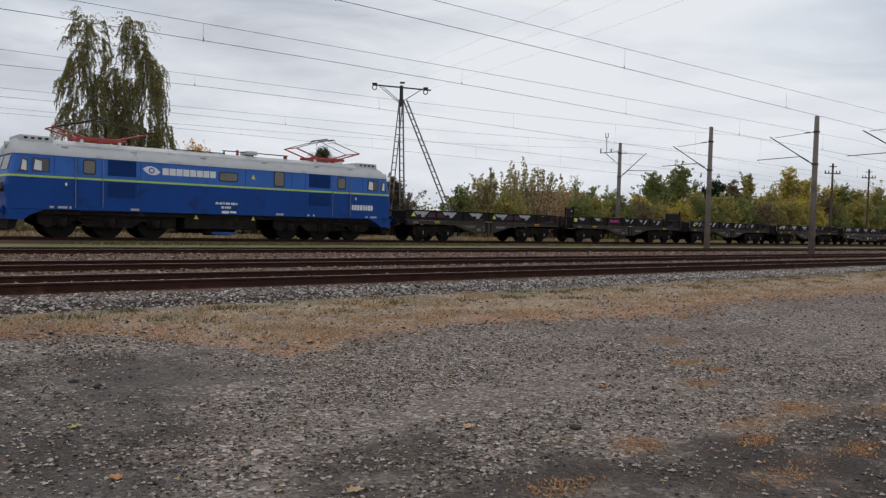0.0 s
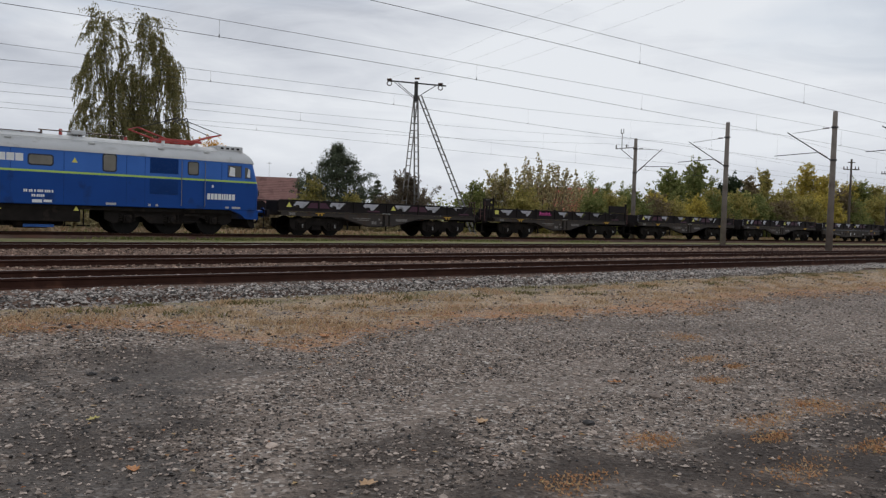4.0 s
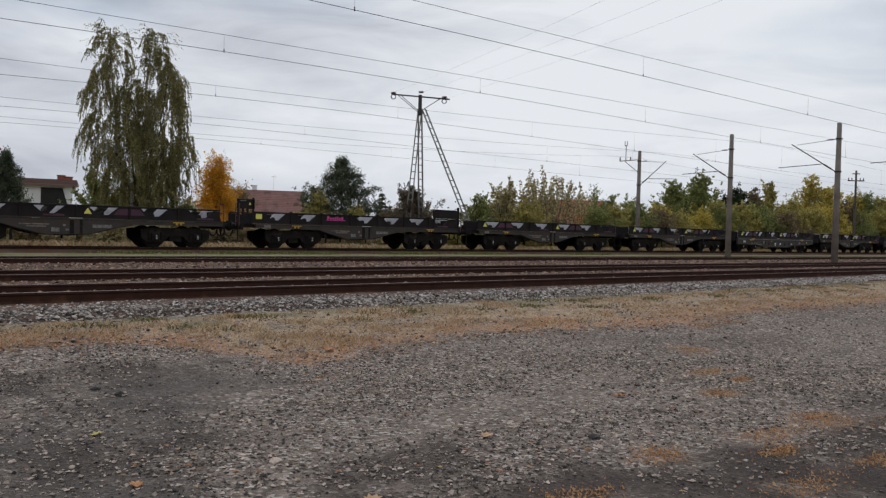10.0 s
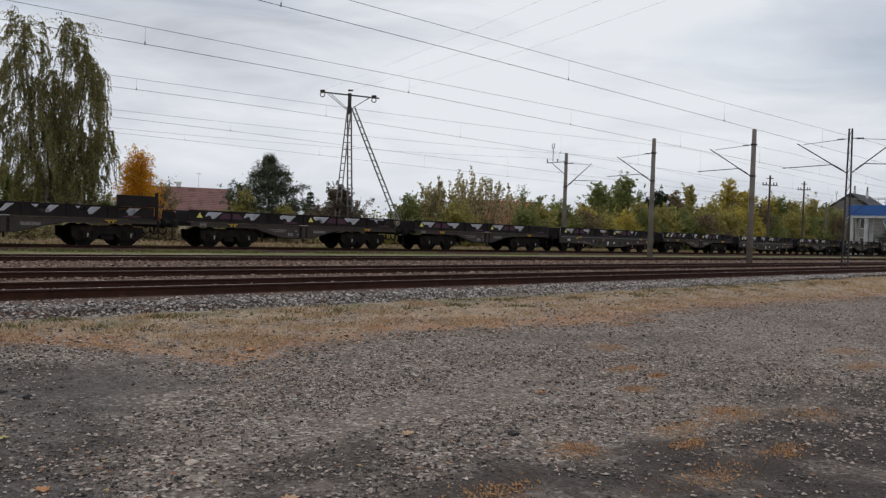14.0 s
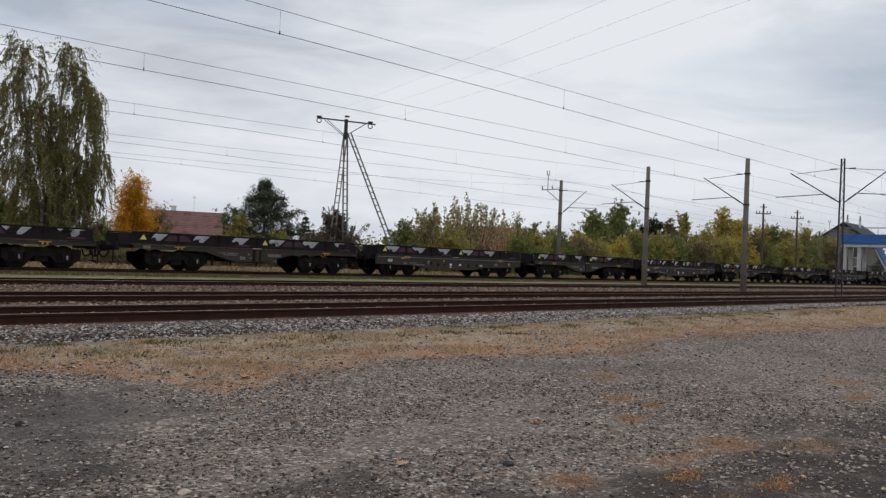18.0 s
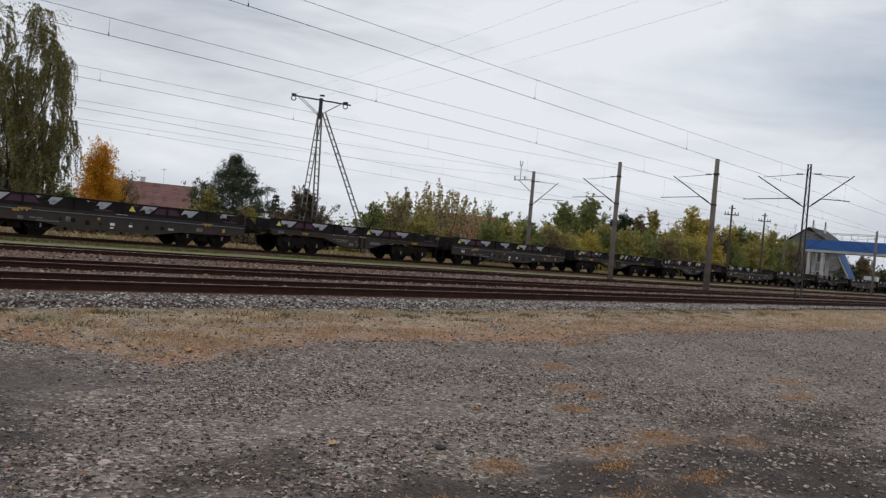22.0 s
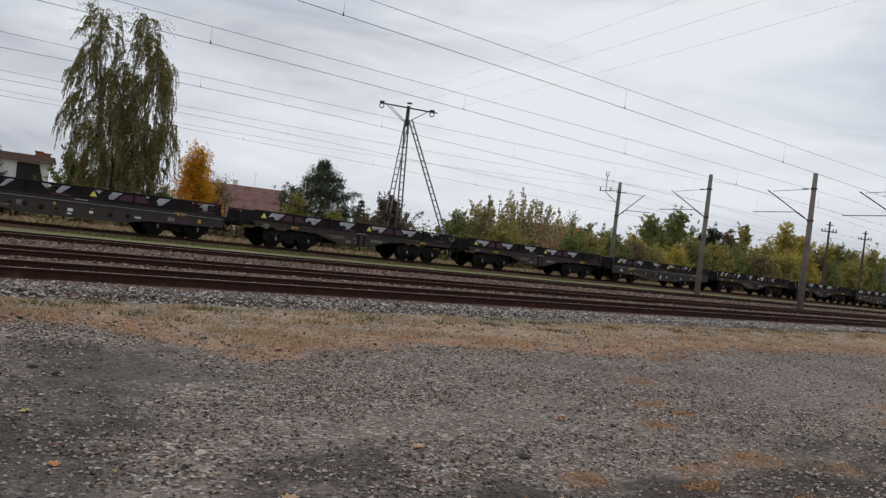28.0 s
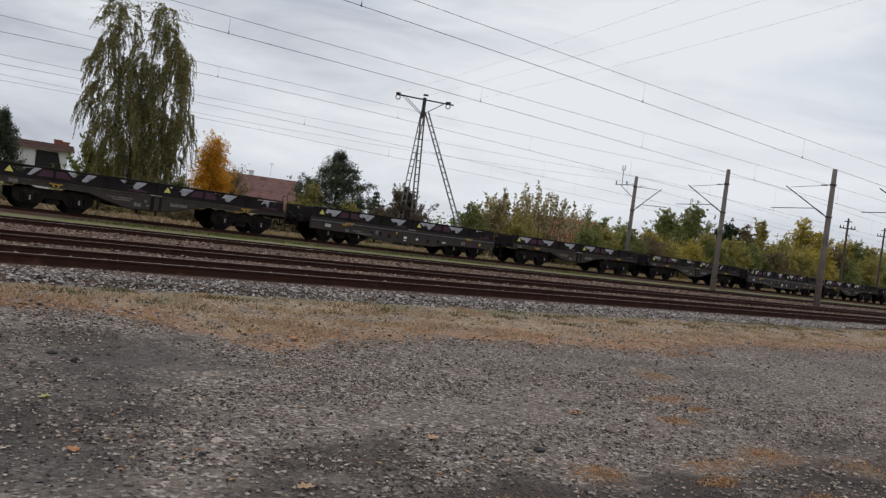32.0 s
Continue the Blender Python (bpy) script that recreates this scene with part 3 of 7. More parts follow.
def cantilever(t, reach, z_root=4.95, z_tip=6.65, z_arm=5.3, arm=1.28):
    """A tube bracket with its tie, steady arm and insulators, on a mast at the origin, reaching in y."""
    s = 1 if reach > 0 else -1
    bm = mesh()
    rod(bm, (0, 0.12 * s, z_root), (0, reach, z_tip), 0.03)
    part("bracket_tube", bm, M["darksteel"], t, "slanting dark bracket tube")
    bm = mesh()
    rod(bm, (0, 0.12 * s, z_tip + 0.12), (0, reach * 0.88, z_tip - 0.06), 0.014)
    part("tie_rod", bm, M["darksteel"], t)
    bm = mesh()
    for k in range(4):
        rod(bm, (0, s * (0.32 + 0.09 * k), z_tip + 0.115), (0, s * (0.37 + 0.09 * k), z_tip + 0.105), 0.042)
    part("tie_insulator", bm, M["insulator"], t, "ribbed brown insulator")
    bm = mesh()
    root = Vector((0, reach * 0.32, z_root + (z_tip - z_root) * 0.30))
    rod(bm, (0, root.y, z_arm + 0.12), (0, reach * arm, z_arm + 0.02), 0.022)
    rod(bm, (0, root.y, z_arm + 0.12), root, 0.018)
    part("steady_arm", bm, M["darksteel"], t)
    bm = mesh()
    for k in range(4):
        p = Vector((0, 0.12 * s, z_root)).lerp(Vector((0, reach, z_tip)), 0.1 + 0.045 * k)
        q = Vector((0, 0.12 * s, z_root)).lerp(Vector((0, reach, z_tip)), 0.125 + 0.045 * k)
        rod(bm, p, q, 0.05)
    part("bracket_insulator", bm, M["insulator"], t, "ribbed brown insulator")


def concrete_mast(x, y, height, reach, label):
    t = thing("catenary_mast", pose(x, y, 0), label, "mast", "catenary masts")
    bm = mesh()
    rod(bm, (0, 0, -0.6), (0, 0, height), 0.19, 0.125, 14)
    part("pole", bm, M["concrete"], t, "tapering spun-concrete pole", True)
    bm = mesh()
    rod(bm, (0, 0, height), (0, 0, height + 0.03), 0.13, 0.06, 14)
    part("cap", bm, M["concrete"], t)
    for z in (4.95, 6.78):
        bm = mesh()
        rod(bm, (0, 0, z - 0.04), (0, 0, z + 0.04), 0.185, 0.185, 14)
        part("clamp", bm, M["darksteel"], t)
    if reach:
        cantilever(t, reach)
    return t


def lattice_mast(x, y, height):
    t = thing("catenary_mast", pose(x, y, 0), "dark steel lattice mast with brackets to both sides", "mast", "catenary masts")
    for sx in (-0.14, 0.14):
        bm = mesh()
        bar(bm, (0, sx * 1.15, -0.5), (0, sx * 0.55, height), 0.12, 0.05)
        part("upright", bm, M["darksteel"], t)
    bm = mesh()
    n = 15
    for k in range(n):
        a, b = k * height / n, (k + 1) * height / n
        s = 1 if k % 2 else -1
        wa, wb = 0.155 - 0.08 * a / height, 0.155 - 0.08 * b / height
        bar(bm, (0.02, -wa * s, a), (0.02, wb * s, b), 0.05, 0.012)
        bar(bm, (-0.02, -wb, b - 0.02), (-0.02, wb, b - 0.02), 0.05, 0.012)
    part("lacing", bm, M["darksteel"], t)
    bm = mesh()
    box(bm, -0.35, 0.35, -0.35, 0.35, -0.5, -0.08, 0.03)
    part("footing", bm, M["concrete"], t, "square concrete footing")
    cantilever(t, 2.75)
    cantilever(t, -2.3, arm=0.95)
    return t


def switch_mast(x, y, height):
    """The mast behind the train: a square concrete pole with a switch on a side arm."""
    t = concrete_mast(x, y, height, -2.4, "grey concrete mast with a switch arm behind the train")
    bm = mesh()
    rod(bm, (0, 0, 6.9), (0, 1.9, 6.88), 0.035)
    rod(bm, (0, 0, 5.85), (0, 1.4, 6.85), 0.03)
    part("side_arm", bm, M["steel"], t)
    for yy, h in ((1.85, 0.28), (1.3, 1.15), (0.85, 0.26)):
        bm = mesh()
        rod(bm, (0, yy, 6.9), (0, yy, 6.9 + h), 0.05 if h < 0.5 else 0.028)
        if h > 0.5:
            rod(bm, (0, yy - 0.12, 6.9 + h), (0, yy + 0.12, 6.9 + h), 0.03)
            rod(bm, (0, yy - 0.12, 6.9 + h), (0, yy - 0.12, 7.25 + h), 0.03)
            rod(bm, (0, yy + 0.12, 6.9 + h), (0, yy + 0.12, 7.25 + h), 0.03)
        part("switch_insulator", bm, M["steel"], t)
    return t


for row in (-1, 0, 1, 2):
    x = MAST_ROW + row * SPAN
    if row in (0, 1, 2):
        concrete_mast(x, 20.22, 7.65, 2.7, "round concrete mast with a bracket over the track")
        concrete_mast(x + 1.3, 27.56, 7.72, 2.8, "round concrete mast with a bracket over the track")
        lattice_mast(x - 0.2, 14.9, 7.3)
    if row in (0, 1):
        switch_mast(x + 4.6, 37.2, 7.55)


def catenary(y, contact, dip, hang, first, step, name="overhead_line"):
    """Contact wire, carrying cable and droppers over one track, hung from mast to mast. hang: the cable's height at x = 0, its slope and its curve before the mast."""
    t = thing(name, pose(0, y, 0), "contact wire and carrying cable hung on droppers", "wire", "overhead lines", "structure")

    def wire(x):
        return contact - dip * (max(0.0, 18 - max(x, 0.0)) / 15) ** 2

    def cable(x):
        if x < MAST_ROW:
            u = max(x, 2.0)
            return hang[0] + hang[1] * u + hang[2] * u * u
        high = hang[0] + hang[1] * MAST_ROW + hang[2] * MAST_ROW ** 2
        u = ((x - MAST_ROW) / SPAN) % 1.0
        return high - 0.65 * (1 - (2 * u - 1) ** 2)

    bm = mesh()
    xs = [FAR_L, -40] + [2.0 * k for k in range(12)] + [30, 60, 100, 160, 250, FAR_R]
    for a, b in zip(xs, xs[1:]):
        rod(bm, (a, 0, wire(a)), (b, 0, wire(b)), 0.0065, seg=5)
    part("contact_wire", bm, M["wire"], t)
    bm = mesh()
    xs = [FAR_L + (FAR_R - FAR_L) * k / 200 for k in range(201)]
    for a, b in zip(xs, xs[1:]):
        rod(bm, (a, 0, cable(a)), (b, 0, cable(b)), 0.0055, seg=5)
    part("carrying_cable", bm, M["wire"], t)
    x = first - 3 * step
    while x < 180:
        bm = mesh()
        rod(bm, (x, 0, wire(x)), (x, 0, cable(x)), 0.003, seg=4)
        rod(bm, (x, 0, wire(x) - 0.02), (x, 0, wire(x) + 0.06), 0.013, seg=5)
        part("dropper", bm, M["wire"], t)
        x += step


catenary(TRACK_1, 5.38, 0.1, (5.730, 0.0083, 0.000114), 8.2, 9.2)
catenary(TRACK_2, 5.14, 0.19, (5.297, 0.0191, -0.000083), 7.3, 7.9)
catenary(TRACK_3, 5.28, 0.33, (5.374, 0.0100, 0.000492), 10.0, 7.2)
catenary(30.4, 5.09, 0.24, (5.167, 0.0077, 0.000523), 9.0, 7.6)
catenary(TRAIN, 4.96, 0.2, (5.045, -0.0054, 0.000927), 9.0, 7.6)


def pylon():
    """A lattice power pole on three legs with a crossarm and drop insulators."""
    t = thing("power_pole", pose(34.3, 45.6, -0.3, 0, 0, -36), "grey lattice power pole with a slanting strut and crossarm", "pole")
    top = Vector((0, 0, 10.7))

    def ladder(name, foot, label, shift=0.0):
        bm = mesh()
        foot = Vector(foot)
        d = (top - foot)
        across = Vector((1, 0, 0)) * 0.17
        head = top + Vector((shift, 0, -0.5))
        for s in (-1, 1):
            bar(bm, foot + across * s, head + across * s * 0.75, 0.085, 0.085)
        n = int(d.length / 0.52)
        for k in range(1, n):
            p = foot.lerp(head, k / n)
            w = across * (1 - 0.25 * k / n)
            bar(bm, p - w, p + w, 0.06, 0.06)
        part(name, bm, M["steel"], t, label)

    ladder("leg", (-0.85, 0.0, 0), "ladder-like lattice leg")
    ladder("leg", (0.35, 0.5, 0), "ladder-like lattice leg")
    ladder("strut", (4.72, 1.2, 0), "long slanting lattice strut", 0.26)
    bm = mesh()
    bar(bm, (-2.1, 0, 11.18), (2.15, 0, 10.95), 0.09, 0.09)
    part("crossarm", bm, M["darksteel"], t)
    bm = mesh()
    box(bm, -0.13, 0.13, -0.13, 0.13, 9.75, 11.2, 0.03)
    part("head", bm, M["darksteel"], t)
    bm = mesh()
    bar(bm, (-1.6, -0.06, 11.08), (-0.15, -0.06, 9.95), 0.035, 0.04)
    bar(bm, (-1.35, 0.06, 11.08), (-0.15, 0.06, 10.1), 0.035, 0.04)
    bar(bm, (1.5, 0, 11.0), (0.15, 0, 10.1), 0.04, 0.05)
    part("brace", bm, M["darksteel"], t)
    for x, z in ((-1.95, 11.17), (0.05, 11.3), (1.75, 10.98)):
        bm = mesh()
        rod(bm, (x - 0.16, 0, z + 0.1), (x + 0.16, -0.1, z + 0.1), 0.075)
        if abs(x) > 1:
            for k in range(7):
                a, b = radians(50 * k + 30), radians(50 * k + 80)
                rod(bm, (x + 0.17 * math.cos(a), 0, z - 0.18 + 0.17 * math.sin(a)), (x + 0.17 * math.cos(b), 0, z - 0.18 + 0.17 * math.sin(b)), 0.035, seg=6)
        part("insulator", bm, M["insulator"], t, "brown insulator with a looped lead")
    return t


pylon()


def power_lines():
    for k, (a, b) in enumerate((((32.5, 46.9, 10.9), (21.4, 14.1, 10.3)), ((34.3, 45.6, 11.05), (22.9, 12.1, 10.3)), ((36.1, 44.3, 10.8), (24.0, 10.1, 10.3)))):
        t = thing("power_line", pose(0, 0, 0), "thin power line wire crossing over the tracks", "wire", "power lines", "structure")
        a, b = Vector(a), Vector(b)
        end = a + (b - a) * 2.3
        bm = mesh()
        pts = []
        for i in range(25):
            u = i / 24
            p = a.lerp(end, u)
            p.z = a.z - 0.9 * 4 * u * (1 - u) + (b.z + 0.3 - a.z) * u
            pts.append(p)
        for p, q in zip(pts, pts[1:]):
            rod(bm, p, q, 0.003, seg=5)
        part("wire", bm, M["wire"], t)


power_lines()


def wooden_pole(x, y, height, label):
    t = thing("utility_pole", pose(x, y, -0.3), label, "pole", "utility poles")
    bm = mesh()
    rod(bm, (0, 0, 0), (0, 0, height), 0.15, 0.10, 10)
    part("pole", bm, M["bark"], t, "weathered dark wooden pole")
    bm = mesh()
    bar(bm, (-0.6, 0.6, height - 1.1), (0.6, -0.6, height - 1.1), 0.09, 0.11)
    part("crossarm", bm, M["bark"], t)
    bm = mesh()
    bar(bm, (-0.28, 0.28, height - 0.35), (0.28, -0.28, height - 0.35), 0.07, 0.09)
    part("crossarm", bm, M["bark"], t)
    for u in (-0.9, -0.5, 0.5, 0.9):
        bm = mesh()
        rod(bm, (0.6 * u, -0.6 * u, height - 1.05), (0.6 * u, -0.6 * u, height - 0.78), 0.06, 0.045)
        part("insulator", bm, M["insulator"], t)


wooden_pole(88.1, 38.0, 9.1, "dark wooden pole with crossarm behind the hedge")
wooden_pole(106.1, 41.2, 9.75, "dark wooden pole with crossarm behind the hedge")
# a bare pole in the hedge, carrying no lamp
bm = mesh()
rod(bm, (0, 0, 0), (0, 0, 7.6), 0.17, 0.13, 10)
tt = thing("lamp_post", pose(118, 42.6, -0.3), "plain grey concrete post in the hedge", "post")
part("post", bm, M["concrete"], tt)

# ---- train ----
M["blue_low"] = material("dark_blue_paint", (0.002, 0.046, 0.235), (0.004, 0.061, 0.30), 0.8, 0.42, 0, 0.03, 20, (0.008, 0.028, 0.11), 0.22, 1.1, gloss=0.22)
M["blue_high"] = material("mid_blue_paint", (0.037, 0.132, 0.46), (0.052, 0.168, 0.55), 0.8, 0.42, 0, 0.03, 20, (0.03, 0.085, 0.27), 0.2, 1.1, gloss=0.22)
M["blue_grille"] = material("louvre_blue_paint", (0.007, 0.042, 0.18), (0.010, 0.055, 0.23), 2, 0.6, 0, 0.1, 20, gloss=0.15)
M["stripe"] = material("lime_green_stripe_paint", (0.36, 0.56, 0.09), (0.44, 0.66, 0.14), 2, 0.45, 0, 0.05, 20)
M["roof"] = material("light_grey_roof_paint", (0.43, 0.44, 0.44), (0.56, 0.565, 0.56), 1.2, 0.6, 0, 0.1, 20, (0.33, 0.32, 0.30), 0.25, 1.6)
M["white"] = material("white_lettering_paint", (0.68, 0.70, 0.72), (0.8, 0.81, 0.82), 5, 0.5, 0, 0, 20)
M["yellow"] = material("yellow_warning_paint", (0.62, 0.57, 0.10), (0.76, 0.71, 0.18), 5, 0.5, 0, 0, 20)
M["red"] = material("red_pantograph_paint", (0.30, 0.035, 0.03), (0.46, 0.06, 0.05), 3, 0.5, 0, 0.1, 20)
M["gear"] = material("sooty_running_gear", (0.010, 0.0085, 0.008), (0.026, 0.022, 0.020), 3, 0.8, 0, 0.3, 25, (0.045, 0.034, 0.028), 0.3, 2.0, gloss=0.12)
M["wheelsteel"] = material("greasy_wheel_steel", (0.005, 0.005, 0.005), (0.014, 0.013, 0.012), 4, 0.7, 0, 0.2, 25, gloss=0.15)
M["wagon"] = material("dark_wagon_paint", (0.010, 0.008, 0.0085), (0.023, 0.018, 0.0185), 1.5, 0.7, 0, 0.2, 25, (0.026, 0.019, 0.018), 0.3, 1.5, gloss=0.15)
M["wagon_grey"] = material("dark_grey_frame_paint", (0.036, 0.031, 0.0295), (0.074, 0.062, 0.057), 1.5, 0.7, 0, 0.2, 25, (0.06, 0.040, 0.030), 0.4, 1.5, gloss=0.15)
M["panel"] = material("pale_grey_panel_paint", (0.40, 0.395, 0.42), (0.58, 0.57, 0.60), 2, 0.7, 0, 0.15, 25, (0.22, 0.2, 0.2), 0.35, 2.5)
M["purple"] = material("faded_purple_paint", (0.036, 0.009, 0.023), (0.075, 0.015, 0.042), 3, 0.6, 0, 0.1, 25)
M["pink"] = material("pink_lettering_paint", (0.45, 0.04, 0.22), (0.6, 0.07, 0.3), 3, 0.6, 0, 0, 25)
M["faint"] = material("faded_inscription_paint", (0.11, 0.10, 0.095), (0.24, 0.225, 0.215), 9, 0.7, 0, 0.1, 40, (0.05, 0.042, 0.04), 0.5, 12.0)
M["rail_grey"] = material("dull_handrail_paint", (0.13, 0.15, 0.19), (0.22, 0.24, 0.28), 3, 0.6, 0, 0.1, 25)
M["rustrail"] = material("rust_red_rail_paint", (0.07, 0.028, 0.03), (0.14, 0.06, 0.055), 3, 0.7, 0, 0.2, 25)
M["labelgrey"] = material("pale_label_paint", (0.36, 0.36, 0.36), (0.5, 0.5, 0.49), 5, 0.6, 0, 0, 25)
M["orange"] = material("amber_mark_paint", (0.42, 0.24, 0.03), (0.55, 0.34, 0.05), 3, 0.6, 0, 0, 25)


def glass_material():
    m = bpy.data.materials.new("dark_window_glass")
    m.use_nodes = True
    b = m.node_tree.nodes["Principled BSDF"]
    b.inputs["Base Color"].default_value = (0.075, 0.072, 0.064, 1)
    b.inputs["Roughness"].default_value = 0.08
    b.inputs["Specular IOR Level"].default_value = 0.45
    return m


M["glass"] = glass_material()
M["gasket"] = material("dark_rubber_gasket", (0.012, 0.016, 0.028), (0.024, 0.03, 0.048), 4, 0.7, 0, 0.1, 30)
# the tan reflection on these panes is put into the glass colour
M["tan_glass"] = material("tan_reflection_glass", (0.13, 0.12, 0.10), (0.20, 0.185, 0.155), 2.5, 0.25, 0, 0.02, 30)
LOCO_X, WAGON_1, PITCH = 15.45, 31.41, 13.72
ROLLERS = []  # wheel, radius, its place on its thing


def wheelset(parent, x, r, half=0.753):
    """Two wheels on an axle, at x along the vehicle; turns as the vehicle rolls."""
    bm = mesh()
    m90 = Matrix.Rotation(radians(90), 4, "X")
    for s in (-1, 1):
        y = s * half
        for ra, ya, yb in ((r, y - 0.065 * 1, y + 0.065), (r + 0.028, y - s * 0.065 - 0.015, y - s * 0.065 + 0.015), (r * 0.82, y + s * 0.04, y + s * 0.072), (r * 0.25, y - 0.09, y + 0.09)):
            bmesh.ops.create_cone(bm, cap_ends=True, segments=24, radius1=ra, radius2=ra, depth=abs(yb - ya), matrix=Matrix.Translation((0, (ya + yb) / 2, 0)) @ m90)
        for k in range(6):
            a = radians(60 * k)
            box(bm, -0.03, 0.03, y + s * 0.07, y + s * 0.082, r * 0.35, r * 0.68, 0, Matrix.Rotation(a, 4, "Y"))
    rod(bm, (0, -half, 0), (0, half, 0), 0.08, seg=10)
    w = part("wheelset", bm, M["wheelsteel"], parent, "greasy dark wheels on an axle")
    w.matrix_basis = pose(x, 0, r)
    ROLLERS.append((w, r, x))
    return w


def loft(z_list, stations, ends, half_width, close_top=False):
    """A vehicle's skin: rings at the given heights, ends(z) long and half_width(z) wide, with rounded corners in plan."""
    bm = mesh()
    rings = []
    for z in z_list:
        e, w = ends(z), half_width(z)
        ring = []
        c = 0.22
        plan = []
        for sx, sy in ((1, -1), (1, 1), (-1, 1), (-1, -1)):
            for k in range(5):
                a = radians(90 * k / 4)
                ca, sa = (math.sin(a), math.cos(a)) if (sx, sy) in ((1, -1), (-1, 1)) else (math.cos(a), math.sin(a))
                plan.append((sx * (e - c + c * ca), sy * (w - c + c * sa)))
        for x, y in plan:
            ring.append(bm.verts.new((x, y, z)))
        rings.append(ring)
    for a, b in zip(rings, rings[1:]):
        n = len(a)
        for i in range(n):
            bm.faces.new((a[i], a[(i + 1) % n], b[(i + 1) % n], b[i]))
    if close_top:
        bm.faces.new(rings[-1])
    return bm


def letters(bm, x, z, height, widths, y, gap=0.35):
    """Plain bars that stand for characters."""
    for w in widths:
        if w > 0:
            box(bm, x, x + w * height, y - 0.004, y, z, z + height)
            x += w * height + gap * height * 0.35
        else:
            x += -w * height
    return x


def rounded(bm, x0, x1, z0, z1, y0, y1, r=0.09):
    """A flat pane with rounded corners."""
    outline = []
    for cx, cz, a0 in ((x1 - r, z1 - r, 0), (x0 + r, z1 - r, 90), (x0 + r, z0 + r, 180), (x1 - r, z0 + r, 270)):
        for k in range(5):
            a = radians(a0 + 22.5 * k)
            outline.append((cx + r * math.cos(a), cz + r * math.sin(a)))
    plate(bm, outline, y0, y1)


def frame_ring(bm, x0, x1, z0, z1, y, w=0.035, d=0.02):
    box(bm, x0 - w, x1 + w, y - d, y + 0.01, z1, z1 + w)
    box(bm, x0 - w, x1 + w, y - d, y + 0.01, z0 - w, z0)
    box(bm, x0 - w, x0, y - d, y + 0.01, z0, z1)
    box(bm, x1, x1 + w, y - d, y + 0.01, z0, z1)


def pantograph(t, x, lift, label):
    p = part("pantograph", mesh_pantograph_base(), M["red"], t, label)
    p.location = (x, 0, 3.98)
    for s in (-1, 1):
        for q in (-1, 1):
            bm = mesh()
            rod(bm, (s * 0.55, q * 0.55, 0.12), (s * 1.85, q * 0.6, 0.12 + lift * 0.48), 0.035)
            rod(bm, (s * 1.85, 0, 0.12 + lift * 0.48), (s * 1.85, q * 0.65, 0.12 + lift * 0.48), 0.025)
            part("lower_arm", bm, M["red"], p)
            bm = mesh()
            rod(bm, (s * 1.85, q * 0.6, 0.12 + lift * 0.48), (s * 0.18, q * 0.45, 0.2 + lift), 0.018)
            part("upper_arm", bm, M["darksteel"], p)
    bm = mesh()
    for dx in (-0.2, 0.2):
        rod(bm, (dx, -0.75, 0.24 + lift), (dx, 0.75, 0.24 + lift), 0.03)
        for s in (-1, 1):
            rod(bm, (dx, 0.75 * s, 0.24 + lift), (dx, 0.95 * s, 0.08 + lift), 0.02)
    part("collector_head", bm, M["darksteel"], p)
    for dx in (-0.75, 0.75):
        for s in (-1, 1):
            bm = mesh()
            rod(bm, (dx, 0.55 * s, -0.15), (dx, 0.55 * s, 0.06), 0.07)
            part("foot_insulator", bm, M["white"], p, "white porcelain foot")


def mesh_pantograph_base():
    bm = mesh()
    box(bm, -0.95, 0.95, -0.62, -0.5, 0.05, 0.17, 0.015)
    box(bm, -0.95, 0.95, 0.5, 0.62, 0.05, 0.17, 0.015)
    for dx in (-0.85, 0, 0.85):
        box(bm, dx - 0.06, dx + 0.06, -0.6, 0.6, 0.06, 0.15, 0.01)
    return bm


SPRINGS = {}


def spring_mesh(mat):
    """A coil spring as one turned body with ribs."""
    if mat.name not in SPRINGS:
        bm = mesh()
        rings = []
        for k in range(9):
            rr = 0.085 if k % 2 else 0.055
            rings.append([bm.verts.new((rr * math.cos(0.785 * j), rr * math.sin(0.785 * j), 0.04 * k)) for j in range(8)])
        for a, b in zip(rings, rings[1:]):
            for j in range(8):
                bm.faces.new((a[j], a[(j + 1) % 8], b[(j + 1) % 8], b[j]))
        bm.faces.new(rings[0][::-1])
        bm.faces.new(rings[-1])
        me = bpy.data.meshes.new("spring")
        bm.to_mesh(me)
        bm.free()
        me.materials.append(mat)
        SPRINGS[mat.name] = me
    return SPRINGS[mat.name]


def bogie(t, x, axles, r, frame_outline, mat, y_out, label):
    """Side frames, springs and axle boxes round the wheelsets."""
    bm = mesh()
    for s in (-1, 1):
        plate(bm, frame_outline, s * y_out, s * (y_out - 0.12))
    box(bm, -0.25, 0.25, -y_out + 0.1, y_out - 0.1, r * 0.6, r * 1.3)
    f = part("bogie_frame", bm, mat, t, label)
    f.location = (x, 0, 0)
    for a in axles:
        for s in (-1, 1):
            bm = mesh()
            ya = s * y_out
            box(bm, -0.17, 0.17, ya - 0.09, ya + 0.09, r - 0.17, r + 0.17, 0.03)
            bmesh.ops.create_cone(bm, cap_ends=True, segments=14, radius1=0.12, radius2=0.10, depth=0.08, matrix=Matrix.Translation((0, ya + s * 0.12, r)) @ Matrix.Rotation(radians(90), 4, "X"))
            ab = part("axle_box", bm, mat, t)
            ab.location = (x + a, 0, 0)
            for dx in (-0.26, 0.26):
                sp = shared("spring", spring_mesh(mat), t)
                sp.location = (x + a + dx, ya, r - 0.1)
    for a in axles:
        wheelset(t, x + a, r)


